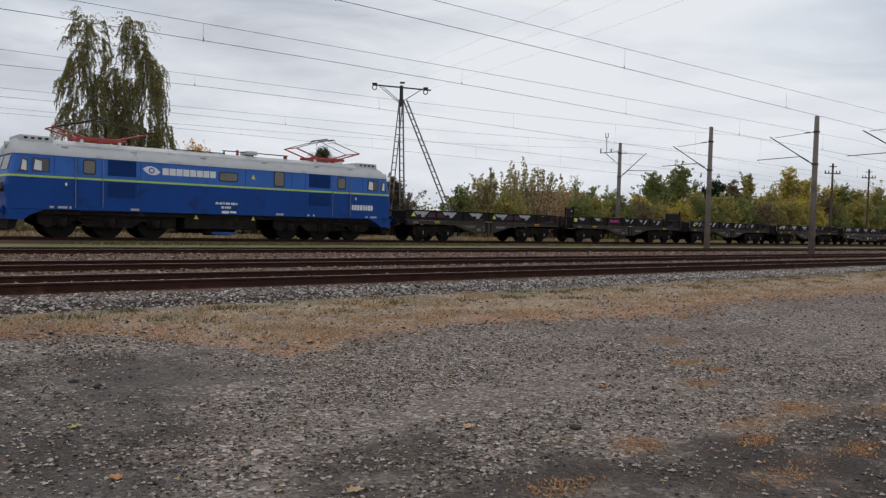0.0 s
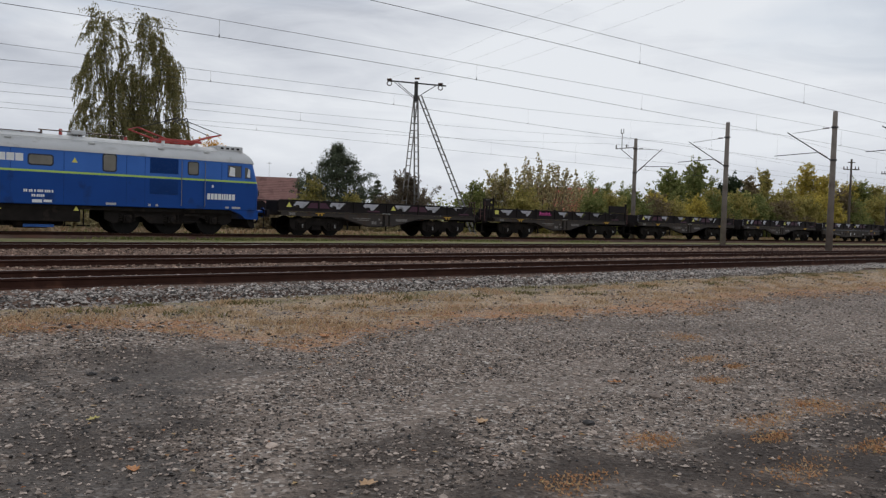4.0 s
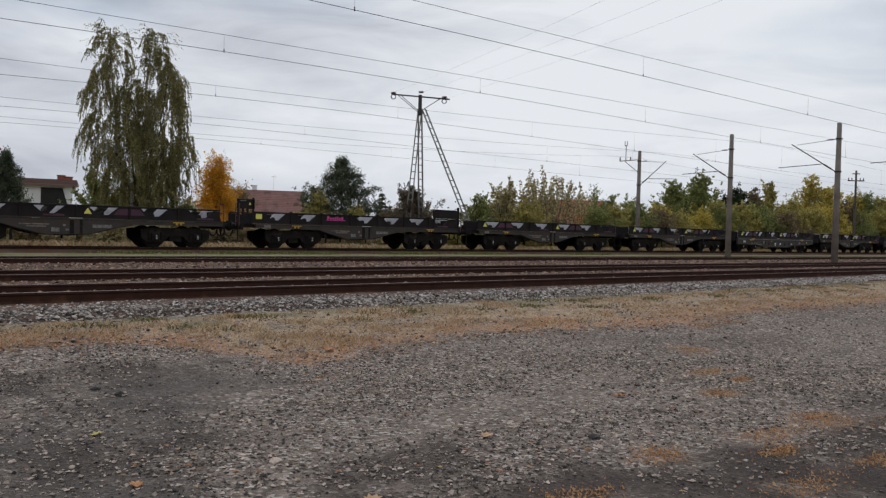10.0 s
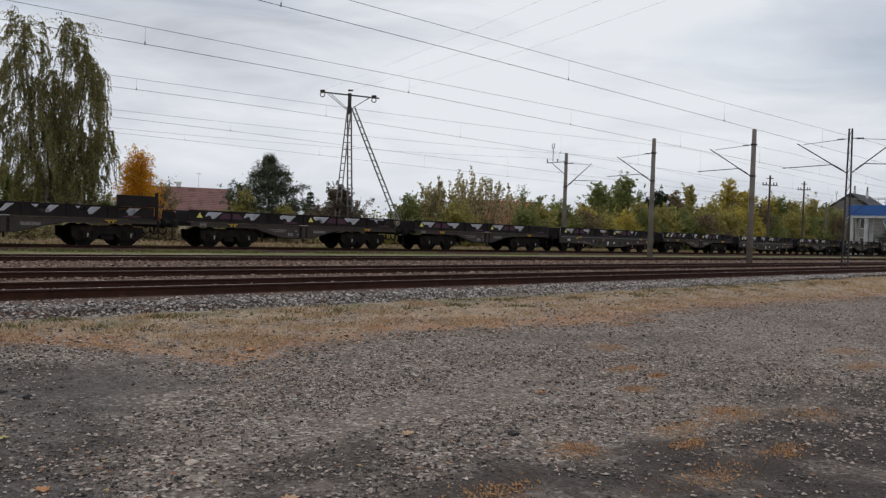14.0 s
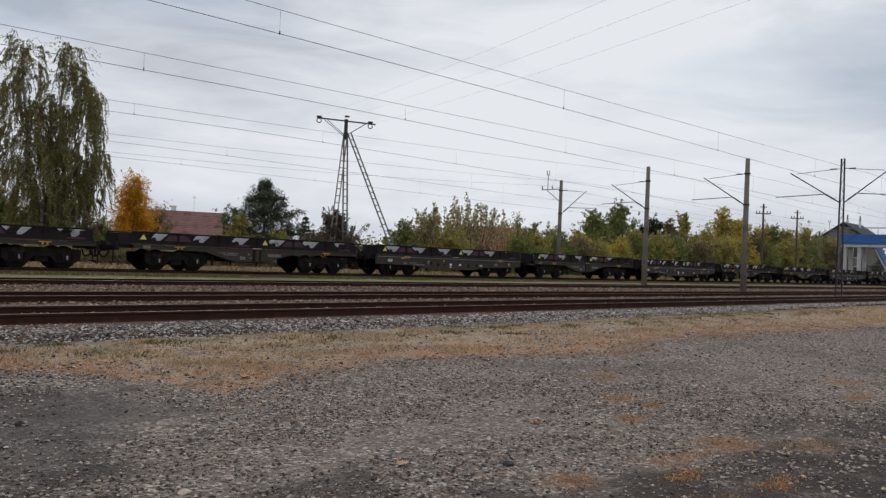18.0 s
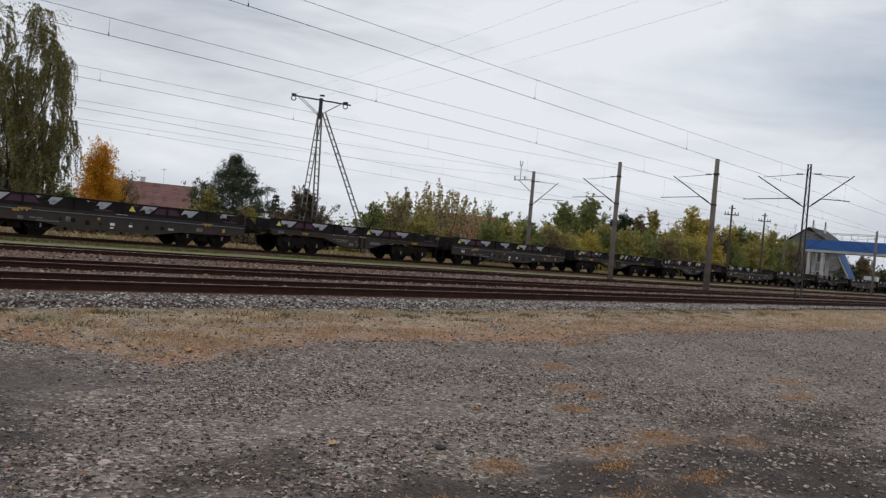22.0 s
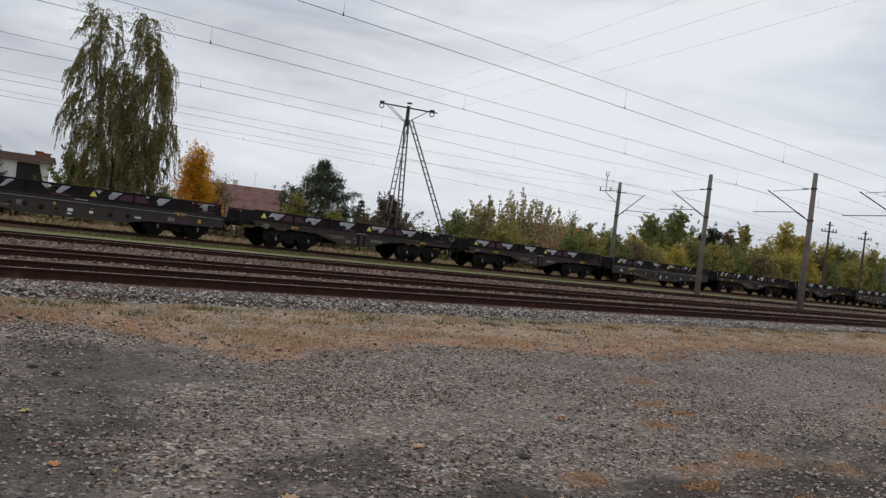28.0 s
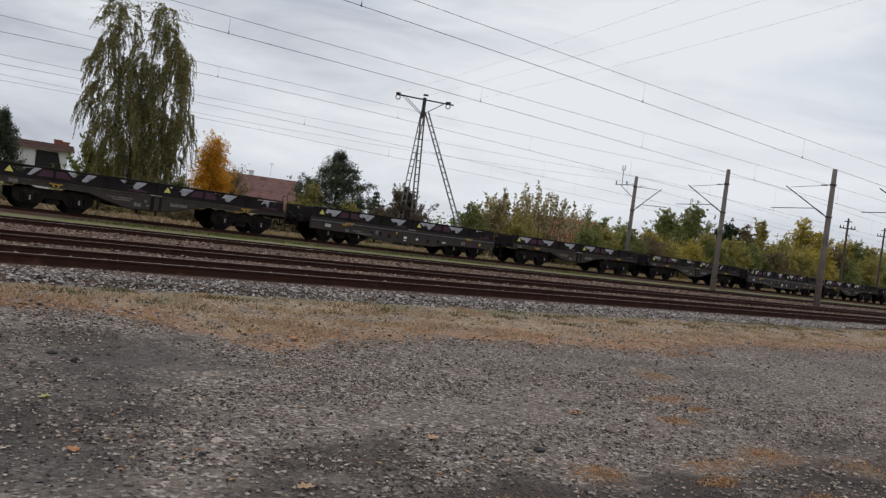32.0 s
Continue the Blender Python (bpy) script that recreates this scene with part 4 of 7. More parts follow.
def buffers(t, x, s, mat, z=1.06):
    for y in (-0.875, 0.875):
        bm = mesh()
        rod(bm, (x, y, z), (x + s * 0.42, y, z), 0.1, seg=12)
        rod(bm, (x + s * 0.42, y, z), (x + s * 0.47, y, z), 0.24, 0.22, 18)
        box(bm, x - 0.02, x + 0.02, y - 0.2, y + 0.2, z - 0.17, z + 0.17)
        part("buffer", bm, mat, t)
    bm = mesh()
    rod(bm, (x, 0, z - 0.05), (x + s * 0.35, 0, z - 0.06), 0.05)
    rod(bm, (x + s * 0.35, 0, z - 0.06), (x + s * 0.4, 0, z - 0.5), 0.035)
    part("coupling", bm, M["gear"], t, "screw coupling")
    for y in (-0.45, 0.45):
        bm = mesh()
        for k in range(5):
            a0, a1 = radians(180 * k / 5), radians(180 * (k + 1) / 5)
            rod(bm, (x + s * (0.2 - 0.2 * math.cos(a0)), y, z - 0.2 - 0.3 * math.sin(a0)), (x + s * (0.2 - 0.2 * math.cos(a1)), y, z - 0.2 - 0.3 * math.sin(a1)), 0.03, seg=6)
        part("brake_hose", bm, M["gear"], t)


def build_loco():
    t = thing("electric_locomotive", pose(LOCO_X, TRAIN, 0), "blue six-axle electric locomotive with lime stripe and red pantographs", "locomotive")
    HL, HW = 9.0, 1.46

    def ends(z):
        return HL - (0.0 if z < 2.3 else 0.26 * (z - 2.3) / 1.0 if z < 3.3 else 0.26 + 0.4 * (z - 3.3)) + (0.06 if 1.5 < z < 2.35 else 0)

    def half(z):
        return HW if z < 3.2 else HW - 0.95 * ((z - 3.2) / 0.72) ** 2

    part("lower_body", loft([1.12, 1.14, 1.5, 2.0, 2.36], 0, ends, lambda z: HW - (0.02 if z < 1.13 else 0)), M["blue_low"], t, "dark blue lower body side")
    part("stripe", loft([2.36, 2.44], 0, lambda z: ends(z) + 0.004, lambda z: HW + 0.004), M["stripe"], t, "lime green stripe")
    part("upper_body", loft([2.44, 2.8, 3.24], 0, ends, half), M["blue_high"], t, "lighter blue upper body side")
    part("roof", loft([3.24, 3.27, 3.45, 3.62, 3.76, 3.86, 3.92], 0, lambda z: ends(min(z, 3.3)) + 0.05 - max(0, z - 3.3) ** 2 * 0.9, lambda z: half(z) + (0.03 if z < 3.3 else 0), True), M["roof"], t, "light grey domed roof", True)
    bm = mesh()
    box(bm, -8.6, 8.6, -1.3, 1.3, 0.95, 1.14)
    part("underframe", bm, M["gear"], t)
    for s in (-1, 1):
        bm = mesh()
        plate(bm, [(s * 7.6, 1.15), (s * 8.98, 1.15), (s * 8.98, 0.72), (s * 8.4, 0.72), (s * 8.15, 0.92)], -1.44, 1.44)
        part("end_skirt", bm, M["blue_low"], t)
        bm = mesh()
        plate(bm, [(s * 8.55, 0.72), (s * 8.85, 0.72), (s * 8.95, 0.36), (s * 8.85, 0.3), (s * 8.65, 0.4)], -1.2, 1.2)
        part("snowplough", bm, M["gear"], t, "dark sheet plough under the nose")
        buffers(t, s * 9.05, s, M["blue_low"])
        for y in (-1.0, 1.0):
            bm = mesh()
            rod(bm, (s * 9.0, y, 1.95), (s * 9.16, y, 1.95), 0.2, 0.17, 16)
            h = part("headlight", bm, M["darksteel"], t)
            bm = mesh()
            rod(bm, (s * 9.16, y, 1.95), (s * 9.175, y, 1.95), 0.15, 0.14, 16)
            part("lens", bm, M["white"], h, "pale headlight lens")
        for y0, y1 in ((-1.2, -0.08), (0.08, 1.2)):
            bm = mesh()
            a = [bm.verts.new((s * (ends(2.62) + 0.012), y, 2.62)) for y in (y0, y1)]
            b = [bm.verts.new((s * (ends(3.16) + 0.012), y, 3.16)) for y in (y0, y1)]
            bm.faces.new((a[0], a[1], b[1], b[0]))
            r = bmesh.ops.extrude_face_region(bm, geom=bm.faces[:])
            bmesh.ops.translate(bm, vec=(s * 0.02, 0, 0.008), verts=[v for v in r["geom"] if isinstance(v, bmesh.types.BMVert)])
            part("windscreen", bm, M["glass"], t, "raked dark windscreen pane")
        # cab roof box
        bm = mesh()
        box(bm, s * 7.85 - 0.62, s * 7.85 + 0.62, -0.85, 0.85, 3.74, 4.02, 0.05)
        rb = part("roof_box", bm, M["roof"], t)
        # dark bars on the closed box sides paint the shade in its vents
        for q in (-1, 1):
            for k in range(4):
                bm = mesh()
                box(bm, s * 7.85 - 0.45 + 0.25 * k, s * 7.85 - 0.32 + 0.25 * k, min(q * 0.85, q * 0.856), max(q * 0.85, q * 0.856), 3.86, 3.94)
                part("vent_slot", bm, M["gear"], rb, "dark bar painted for the shade in a vent opening")
        bm = mesh()
        rod(bm, (s * 8.55, 0, 3.62), (s * 8.8, 0, 3.62), 0.16, 0.14, 14)
        part("top_light", bm, M["roof"], t)
    for side in (-1, 1):
        y = -HW * 1.0
        turn = Matrix.Identity(4) if side < 0 else Matrix.Rotation(math.pi, 4, "Z")

        def put(name, bm, mat, label="", parent=t):
            bmesh.ops.transform(bm, matrix=turn, verts=bm.verts[:])
            return part(name, bm, mat, parent, label)

        # cab windows, doors, louvres and body windows as (from, to, low, high)
        for x0, x1, z0, z1, lean in ((-8.62, -8.28, 2.58, 3.06, 0.16), (-8.12, -7.55, 2.6, 3.08, 0), (7.5, 8.12, 2.6, 3.1, 0), (8.3, 8.6, 2.58, 3.06, -0.16)):
            bm = mesh()
            plate(bm, [(x0, z0), (x1, z0), (x1 + (min(lean, 0)), z1), (x0 + max(lean, 0), z1)], y - 0.006, y + 0.02)
            w = put("cab_window", bm, M["glass"], "dark cab side window")
            bm = mesh()
            frame_ring(bm, x0, x1, z0, z1, y, 0.03, 0.012) if not lean else box(bm, x0, x1, y - 0.012, y, z0 - 0.03, z0)
            put("window_frame", bm, M["blue_low"], parent=w)
            # a white plate on the glass paints the sky seen through the cab
            bm = mesh()
            a, b = (x0 + 0.1, x1 - 0.05) if lean else (x0 + 0.04, x0 + 0.32)
            plate(bm, [(a, z0 + 0.06), (b, z0 + 0.02), (b, z1 - 0.1), (a + 0.06, z1 - 0.04)], y - 0.010, y - 0.007)
            put("blind", bm, M["white"], "white patch painted for bright sky in the cab glass", parent=w)
        for x0, x1 in ((-6.5, -5.6), (5.45, 6.35)):
            bm = mesh()
            box(bm, x0, x1, y - 0.012, y + 0.03, 2.445, 3.2, 0.006)
            d = put("upper_door_leaf", bm, M["blue_high"])
            bm = mesh()
            box(bm, x0, x1, y - 0.012, y + 0.03, 1.28, 2.355, 0.006)
            d = put("door", bm, M["blue_low"], "body door with a window between handrails")
            bm = mesh()
            rounded(bm, x0 + 0.2, x1 - 0.2, 2.57, 3.17, y - 0.02, y + 0.02, 0.1)
            put("window_gasket", bm, M["gasket"], parent=d)
            bm = mesh()
            rounded(bm, x0 + 0.245, x1 - 0.245, 2.62, 3.12, y - 0.026, y + 0.02, 0.07)
            put("door_window", bm, M["tan_glass"], "grey door window with a tan reflection painted in", parent=d)
            for xr in (x0 - 0.07, x1 + 0.07):
                bm = mesh()
                rod(bm, (xr, y - 0.07, 1.25), (xr, y - 0.07, 3.15), 0.016)
                for z in (1.25, 2.4, 3.15):
                    rod(bm, (xr, y - 0.07, z), (xr, y, z), 0.014)
                put("handrail", bm, M["rail_grey"], "grey upright handrail", parent=d)
            bm = mesh()
            for z in (0.55, 0.85, 1.1):
                box(bm, x0 + 0.1, x1 - 0.1, y - 0.02, y + 0.2, z - 0.02, z + 0.02)
            put("step", bm, M["gear"], parent=d)
        for x0, x1 in ((-5.34, -4.2), (4.05, 5.25)):
            for z0, z1 in ((2.58, 3.22), (1.7, 2.32)):
                bm = mesh()
                box(bm, x0, x1, y - 0.008, y + 0.02, z0, z1)
                g = put("louvre", bm, M["blue_grille"], "dark blue louvred vent")
                bm = mesh()
                n = 12
                for k in range(n):
                    z = z0 + (k + 0.5) * (z1 - z0) / n
                    box(bm, x0 + 0.03, x1 - 0.03, y - 0.03, y - 0.008, z - 0.012, z + 0.01)
                put("slats", bm, M["blue_grille"], parent=g)
        for x0, x1, z0, z1 in ((-0.52, 0.3, 2.66, 3.0), (2.2, 2.66, 2.56, 3.2)):
            bm = mesh()
            rounded(bm, x0, x1, z0, z1, y - 0.016, y + 0.02, 0.08)
            w = put("body_window", bm, M["tan_glass"], "grey body side window with a tan reflection painted in")
            bm = mesh()
            rounded(bm, x0 - 0.05, x1 + 0.05, z0 - 0.05, z1 + 0.05, y - 0.01, y + 0.02, 0.11)
            put("window_gasket", bm, M["gasket"], parent=w)
        # seams between the body sheets
        for x0 in (-7.35, -4.02, -1.15, 0.72, 3.1, 3.85, 7.2):
            for z0, z1 in ((1.16, 2.35), (2.45, 3.22)):
                bm = mesh()
                box(bm, x0 - 0.008, x0 + 0.008, y - 0.006, y + 0.01, z0, z1)
                put("sheet_seam", bm, M["blue_grille"], parent=t)
        # marks: emblem, maker's letters and numbers as plain bars
        bm = mesh()
        plate(bm, [(-3.56 + 0.37 * math.cos(a) * (1 - 0.10 * abs(math.sin(2 * a))), 2.89 + 0.18 * math.sin(a) * abs(math.sin(a)) ** 0.35 - 0.05 * math.cos(a)) for a in (math.pi * k / 14 for k in range(28))], y - 0.008, y)
        put("emblem", bm, M["white"], "white pointed oval emblem")
        bm = mesh()
        rod(bm, (-3.56, y - 0.008, 2.89), (-3.56, y - 0.013, 2.89), 0.125, seg=18)
        put("emblem_ring", bm, M["blue_high"])
        bm = mesh()
        rod(bm, (-3.56, y - 0.012, 2.89), (-3.56, y - 0.017, 2.89), 0.08, seg=6)
        put("emblem_centre", bm, M["white"])
        x1 = -3.1
        for w in [0.92] * 8:
            bm = mesh()
            x1 = letters(bm, x1, 2.74, 0.29, [w], y - 0.004)
            put("letter_bar", bm, M["white"], "white lettering bar beside the emblem")
        x1 = 6.55
        for w in (0.5, 0.5, 0.55, 0.55, 0.25, 0.3, 0.3, 0.5, 0.5):
            bm = mesh()
            x1 = letters(bm, x1, 1.56, 0.26, [w], y - 0.004)
            put("number_bar", bm, M["white"], "white number bar on the cab side")
        bm = mesh()
        letters(bm, -0.7, 1.58, 0.10, [0.6, 0.6, -0.4, 0.6, 0.6, -0.4, 0.6, -0.4, 0.6, 0.6, 0.6, -0.4, 0.6, 0.6, 0.6, -0.3, 0.6], y - 0.004)
        letters(bm, -0.42, 1.4, 0.10, [0.6, 0.6, -0.3, 0.6, 0.6, 0.6, 0.6], y - 0.004)
        put("inscription_line", bm, M["white"], "small white inscription bars")
        for x0, x1, z0 in ((-0.4, -0.05, 1.18), (0.0, 0.3, 1.2)):
            bm = mesh()
            box(bm, x0, x1, y - 0.008, y - 0.004, z0, 1.3)
            put("mark", bm, M["white"], "white square mark")
        for x0, x1 in ((-7.5, -7.35), (-7.2, -6.85), (-6.78, -6.7), (-4.4, -4.05), (2.3, 2.7), (4.0, 4.1), (4.3, 4.4), (7.4, 7.55), (7.7, 8.1)):
            bm = mesh()
            box(bm, x0, x1, y - 0.008, y - 0.004, 1.18, 1.27)
            put("sill_mark", bm, M["labelgrey"], "pale inscription bar on the sill")
        for x0 in (-6.95, 6.75):
            bm = mesh()
            box(bm, x0, x0 + 0.08, y - 0.008, y - 0.004, 2.08, 2.2)
            put("door_mark", bm, M["white"], "small white square sticker")
        bm = mesh()
        plate(bm, [(1.0, 2.8), (1.22, 2.8), (1.11, 3.0)], y - 0.008, y)
        put("warning_triangle", bm, M["yellow"], "yellow warning triangle")
    bm = mesh()
    box(bm, -2.0, 1.4, -1.25, 1.25, 0.45, 1.0, 0.04)
    part("battery_box", bm, M["gear"], t, "dark equipment box under the body")
    for s in (-1, 1):
        for x0 in (-1.62, 1.12):
            bm = mesh()
            plate(bm, [(x0, 0.9), (x0 + 0.2, 0.9), (x0 + 0.1, 1.08)], s * 1.302, s * 1.315)
            part("warning_triangle", bm, M["yellow"], t, "yellow warning triangle")
    bm = mesh()
    rod(bm, (-0.9, -0.7, 0.38), (0.3, -0.7, 0.38), 0.2, seg=14)
    rod(bm, (-1.6, 0.7, 0.45), (1.2, 0.7, 0.45), 0.2, seg=14)
    part("air_tank", bm, M["gear"], t)
    bm = mesh()
    box(bm, -0.6, 0.5, -0.95, -0.75, 0.22, 0.34, 0.02)
    part("blue_trough", bm, M["blue_high"], t, "faded blue trough under the body")
    for x0 in (-2.3, -1.3, 0.9, 1.6):
        bm = mesh()
        rod(bm, (x0, -0.9, 1.0), (x0, -0.9, 0.3), 0.03)
        rod(bm, (x0 - 0.25, -0.9, 0.3), (x0 + 0.25, -0.9, 0.3), 0.03)
        part("pipe_bracket", bm, M["gear"], t)
    outline = [(-2.75, 0.95), (2.75, 0.95), (2.75, 0.6), (2.4, 0.42), (1.3, 0.75), (0.9, 0.45), (-0.9, 0.45), (-1.3, 0.75), (-2.4, 0.42), (-2.75, 0.6)]
    for x in (-5.1, 5.1):
        bogie(t, x, (-1.85, 0, 1.85), 0.625, outline, M["gear"], 1.12, "sooty six-wheel bogie frame")
    pantograph(t, -5.35, 0.72, "half-lowered red pantograph")
    pantograph(t, 5.65, 0.85, "half-raised red pantograph")
    bm = mesh()
    rod(bm, (0.0, -0.5, 4.08), (3.4, -0.5, 4.08), 0.025)
    for x in (0.1, 1.5, 3.2):
        rod(bm, (x, -0.5, 3.8), (x, -0.5, 4.08), 0.04)
    part("roof_busbar", bm, M["insulator"], t, "roof cable on brown insulators")
    bm = mesh()
    box(bm, -2.3, 0.1, -0.53, -0.48, 3.93, 3.97)
    for x in (-2.2, -1.4, -0.6, 0.05):
        rod(bm, (x, -0.5, 3.8), (x, -0.5, 3.98), 0.04)
    part("roof_beam", bm, M["insulator"], t, "low red-brown roof beam on short feet")
    bm = mesh()
    box(bm, 1.2, 1.75, -0.6, 0.2, 3.98, 4.16, 0.04)
    for x in (1.28, 1.66):
        rod(bm, (x, -0.2, 3.8), (x, -0.2, 4.0), 0.05)
    part("roof_switchgear", bm, M["roof"], t, "pale grey roof switchgear")
    for x0 in (0.85, 3.4):
        bm = mesh()
        rod(bm, (x0, -0.3, 3.85), (x0, -0.3, 4.18 if x0 < 2 else 4.1), 0.075, 0.055, 10)
        part("roof_insulator", bm, M["red"], t, "red-brown roof insulator")
    for x0 in (-6.9, -4.2, -1.2, 1.8, 4.6, 6.6):
        bm = mesh()
        rod(bm, (x0, -1.16, 3.58), (x0, -1.2, 3.66), 0.03)
        box(bm, x0 - 0.12, x0 + 0.12, -1.22, -1.14, 3.6, 3.66)
        part("roof_lug", bm, M["roof"], t)
    bm = mesh()
    box(bm, -7.2, 7.2, -1.1, -1.06, 3.7, 3.72)
    part("roof_walkway", bm, M["roof"], t)
    return t


LOCO = build_loco()


def build_wagon(kind):
    """A four-axle wagon with open-work sides. kind: 'belly' with a dropped middle, 'post' the same with raised end boards, 'straight' with a deep pierced sill."""
    labels = {
        "belly": "dark camouflage-toned flat wagon with dropped middle and pale panels",
        "post": "dark flat wagon with raised end boards and pink lettering",
        "straight": "dark grey flat wagon with a deep pierced side sill",
    }
    t = thing("flat_wagon", pose(0, TRAIN, 0), labels[kind], "wagon", "wagons of the train")
    H, W = 6.42, 1.36
    # bays: the top of each opening ends at these places
    if kind == "post":
        pitch, wide = 1.65, 1.06
        ends = [-4.27 + pitch * k for k in range(7)]
        closed = 2
    else:
        pitch, wide = 2.03, 1.12
        ends = [-4.22 + pitch * k for k in range(6)]
        closed = None
    slope = 0.36
    bm = mesh()
    box(bm, -H, H, -W + 0.25, W - 0.25, 1.0, 1.12)
    part("deck", bm, M["wagon"], t)
    # a pale boarded wall along the middle, in panels with gaps between them
    for k, e in enumerate(ends):
        x0 = e - wide + 0.86
        x1 = min(x0 + pitch - 0.46, H - 0.15)
        if x1 - x0 < 0.2:
            continue
        bm = mesh()
        plate(bm, [(x0 - 0.1, 1.2), (x1 - 0.1, 1.2), (x1 + 0.28, 1.66), (x0 + 0.28, 1.66)], -0.03, 0.03)
        part("pale_panel", bm, M["panel"], t, "pale grey upright panel")
    for s in (-1, 1):
        y = s * W
        bm = mesh()
        if kind == "straight":
            plate(bm, [(-5.9, 1.15), (H, 1.15), (H, 0.72), (5.6, 0.64), (3.0, 0.60), (1.9, 0.42), (-1.9, 0.42), (-3.0, 0.60), (-5.9, 0.64)], y, y - s * 0.14)
            part("side_sill", bm, M["wagon_grey"], t, "deep dark grey side sill")
            bm = mesh()
            box(bm, -5.85, H - 0.05, min(y, y + s * 0.05), max(y, y + s * 0.05), 1.04, 1.07)
            part("sill_lip", bm, M["rail_grey"], t, "lighter grey lip along the sill")
            # dark discs on the uncut sill paint the shade inside its holes
            for x, z, r in ((-2.27, 0.78, 0.07), (-1.75, 0.76, 0.10), (-1.16, 0.70, 0.11), (1.45, 0.68, 0.11), (2.16, 0.72, 0.09), (-0.62, 0.7, 0.06)):
                bm = mesh()
                rod(bm, (x, y - s * 0.05, z), (x, y + s * 0.006, z), r, seg=14)
                part("sill_hole", bm, M["gear"], t, "dark disc painted for the shade in a sill hole")
            for x, w, z, h, mat in ((-5.1, 0.34, 0.78, 0.15, "labelgrey"), (-3.45, 0.5, 0.72, 0.05, "faint"), (-3.2, 0.9, 0.63, 0.05, "faint"), (-3.9, 0.22, 0.66, 0.12, "faint"), (-2.05, 0.2, 0.7, 0.2, "faint"), (-0.2, 0.2, 0.66, 0.12, "white"), (-0.2, 0.16, 0.54, 0.06, "white"), (0.62, 0.16, 0.66, 0.1, "white"), (0.66, 0.12, 0.82, 0.05, "faint"), (2.45, 0.26, 0.66, 0.09, "labelgrey"), (3.85, 0.3, 0.72, 0.16, "faint"), (4.35, 0.6, 0.68, 0.14, "purple"), (-0.75, 0.1, 0.86, 0.1, "orange"), (5.2, 0.14, 0.76, 0.16, "orange"), (-4.1, 0.26, 0.95, 0.12, "orange"), (3.0, 0.16, 0.7, 0.14, "purple")):
                bm = mesh()
                box(bm, x, x + w, min(y, y + s * 0.006), max(y, y + s * 0.006), z, z + h)
                part("inscription", bm, M[mat], t, "painted mark on the sill")
        else:
            plate(bm, [(-5.75, 1.14), (H, 1.14), (H, 0.98), (2.5, 0.95), (1.85, 0.82), (1.1, 0.60), (0.75, 0.53), (-0.85, 0.50), (-1.25, 0.56), (-1.85, 0.74), (-2.45, 0.93), (-5.75, 0.96)], y, y - s * 0.14)
            part("side_sill", bm, M["wagon_grey"], t, "dark grey side sill dropped between the bogies")
            bm = mesh()
            for a, b in (((-2.45, 0.93), (-1.85, 0.74)), ((-1.85, 0.74), (-0.85, 0.50)), ((-0.85, 0.50), (0.75, 0.53)), ((0.75, 0.53), (1.85, 0.82)), ((1.85, 0.82), (2.5, 0.95))):
                bar(bm, (a[0], y - s * 0.05, a[1]), (b[0], y - s * 0.05, b[1]), 0.22, 0.025)
            part("sill_flange", bm, M["wagon"], t)
            bm = mesh()
            box(bm, 0.05, 0.2, y - 0.02, y + 0.02, 0.55, 1.1)
            box(bm, 0.42, 0.52, y - 0.02, y + 0.02, 0.55, 1.1)
            part("sill_rib", bm, M["gear"], t, "dark upright rib on the sill")
            for x, w, z, h in ((-1.75, 1.05, 0.88, 0.05), (-1.5, 0.7, 0.80, 0.045), (-0.62, 0.3, 0.62, 0.16), (-0.1, 0.12, 0.66, 0.08), (0.9, 0.75, 0.80, 0.13), (-5.35, 0.34, 0.97, 0.15), (-0.2, 0.1, 0.84, 0.08)):
                bm = mesh()
                box(bm, x, x + w, min(y, y + s * 0.006), max(y, y + s * 0.006), z, z + h)
                part("inscription", bm, M["faint"], t, "pale inscription bar")
        bm = mesh()
        box(bm, -5.85, H - 0.2, y - 0.07, y + 0.07, 1.65, 1.71, 0.012)
        part("top_rail", bm, M["wagon"], t, "long dark upper side rail")
        bm = mesh()
        box(bm, -5.95, H, y - 0.05, y + 0.05, 1.155, 1.19)
        part("lower_rail", bm, M["wagon_grey"], t)
        bm = mesh()
        box(bm, -5.9, H - 0.15, y - 0.03, y + 0.03, 1.19, 1.33)
        part("lower_band", bm, M["wagon"], t)
        # a short pale strip paints the highlight along the lower rail
        bm = mesh()
        box(bm, 0.0 if s < 0 else -0.5, 0.5 if s < 0 else 0.0, min(y + s * 0.05, y + s * 0.056), max(y + s * 0.05, y + s * 0.056), 1.16, 1.185)
        part("scuff", bm, M["labelgrey"], t, "pale strip painted as a highlight on the lower rail")
        # gussets between the bays
        tops = [(-5.9, ends[0] - wide)] + [(a, b - wide) for a, b in zip(ends, ends[1:])] + [(ends[-1], H - 0.2)]
        for k, (xa, xb) in enumerate(tops):
            bm = mesh()
            da = slope if k else 0.0
            db = slope if k < len(ends) else 0.0
            plate(bm, [(xa - da, 1.33), (xb + db, 1.33), (xb, 1.64), (xa, 1.64)], y - s * 0.03, y + s * 0.02)
            g = part("gusset", bm, M["wagon"], t, "dark trapezoid gusset")
            mid = (xa + xb) / 2
            if kind != "post" and k in (1, 4):
                bm = mesh()
                plate(bm, [(xa - 0.18, 1.34), (xb + 0.18, 1.34), (xb - 0.04, 1.60), (xa + 0.04, 1.60)], y + s * 0.021, y + s * 0.027)
                part("purple_field", bm, M["purple"], t, "faded purple painted field")
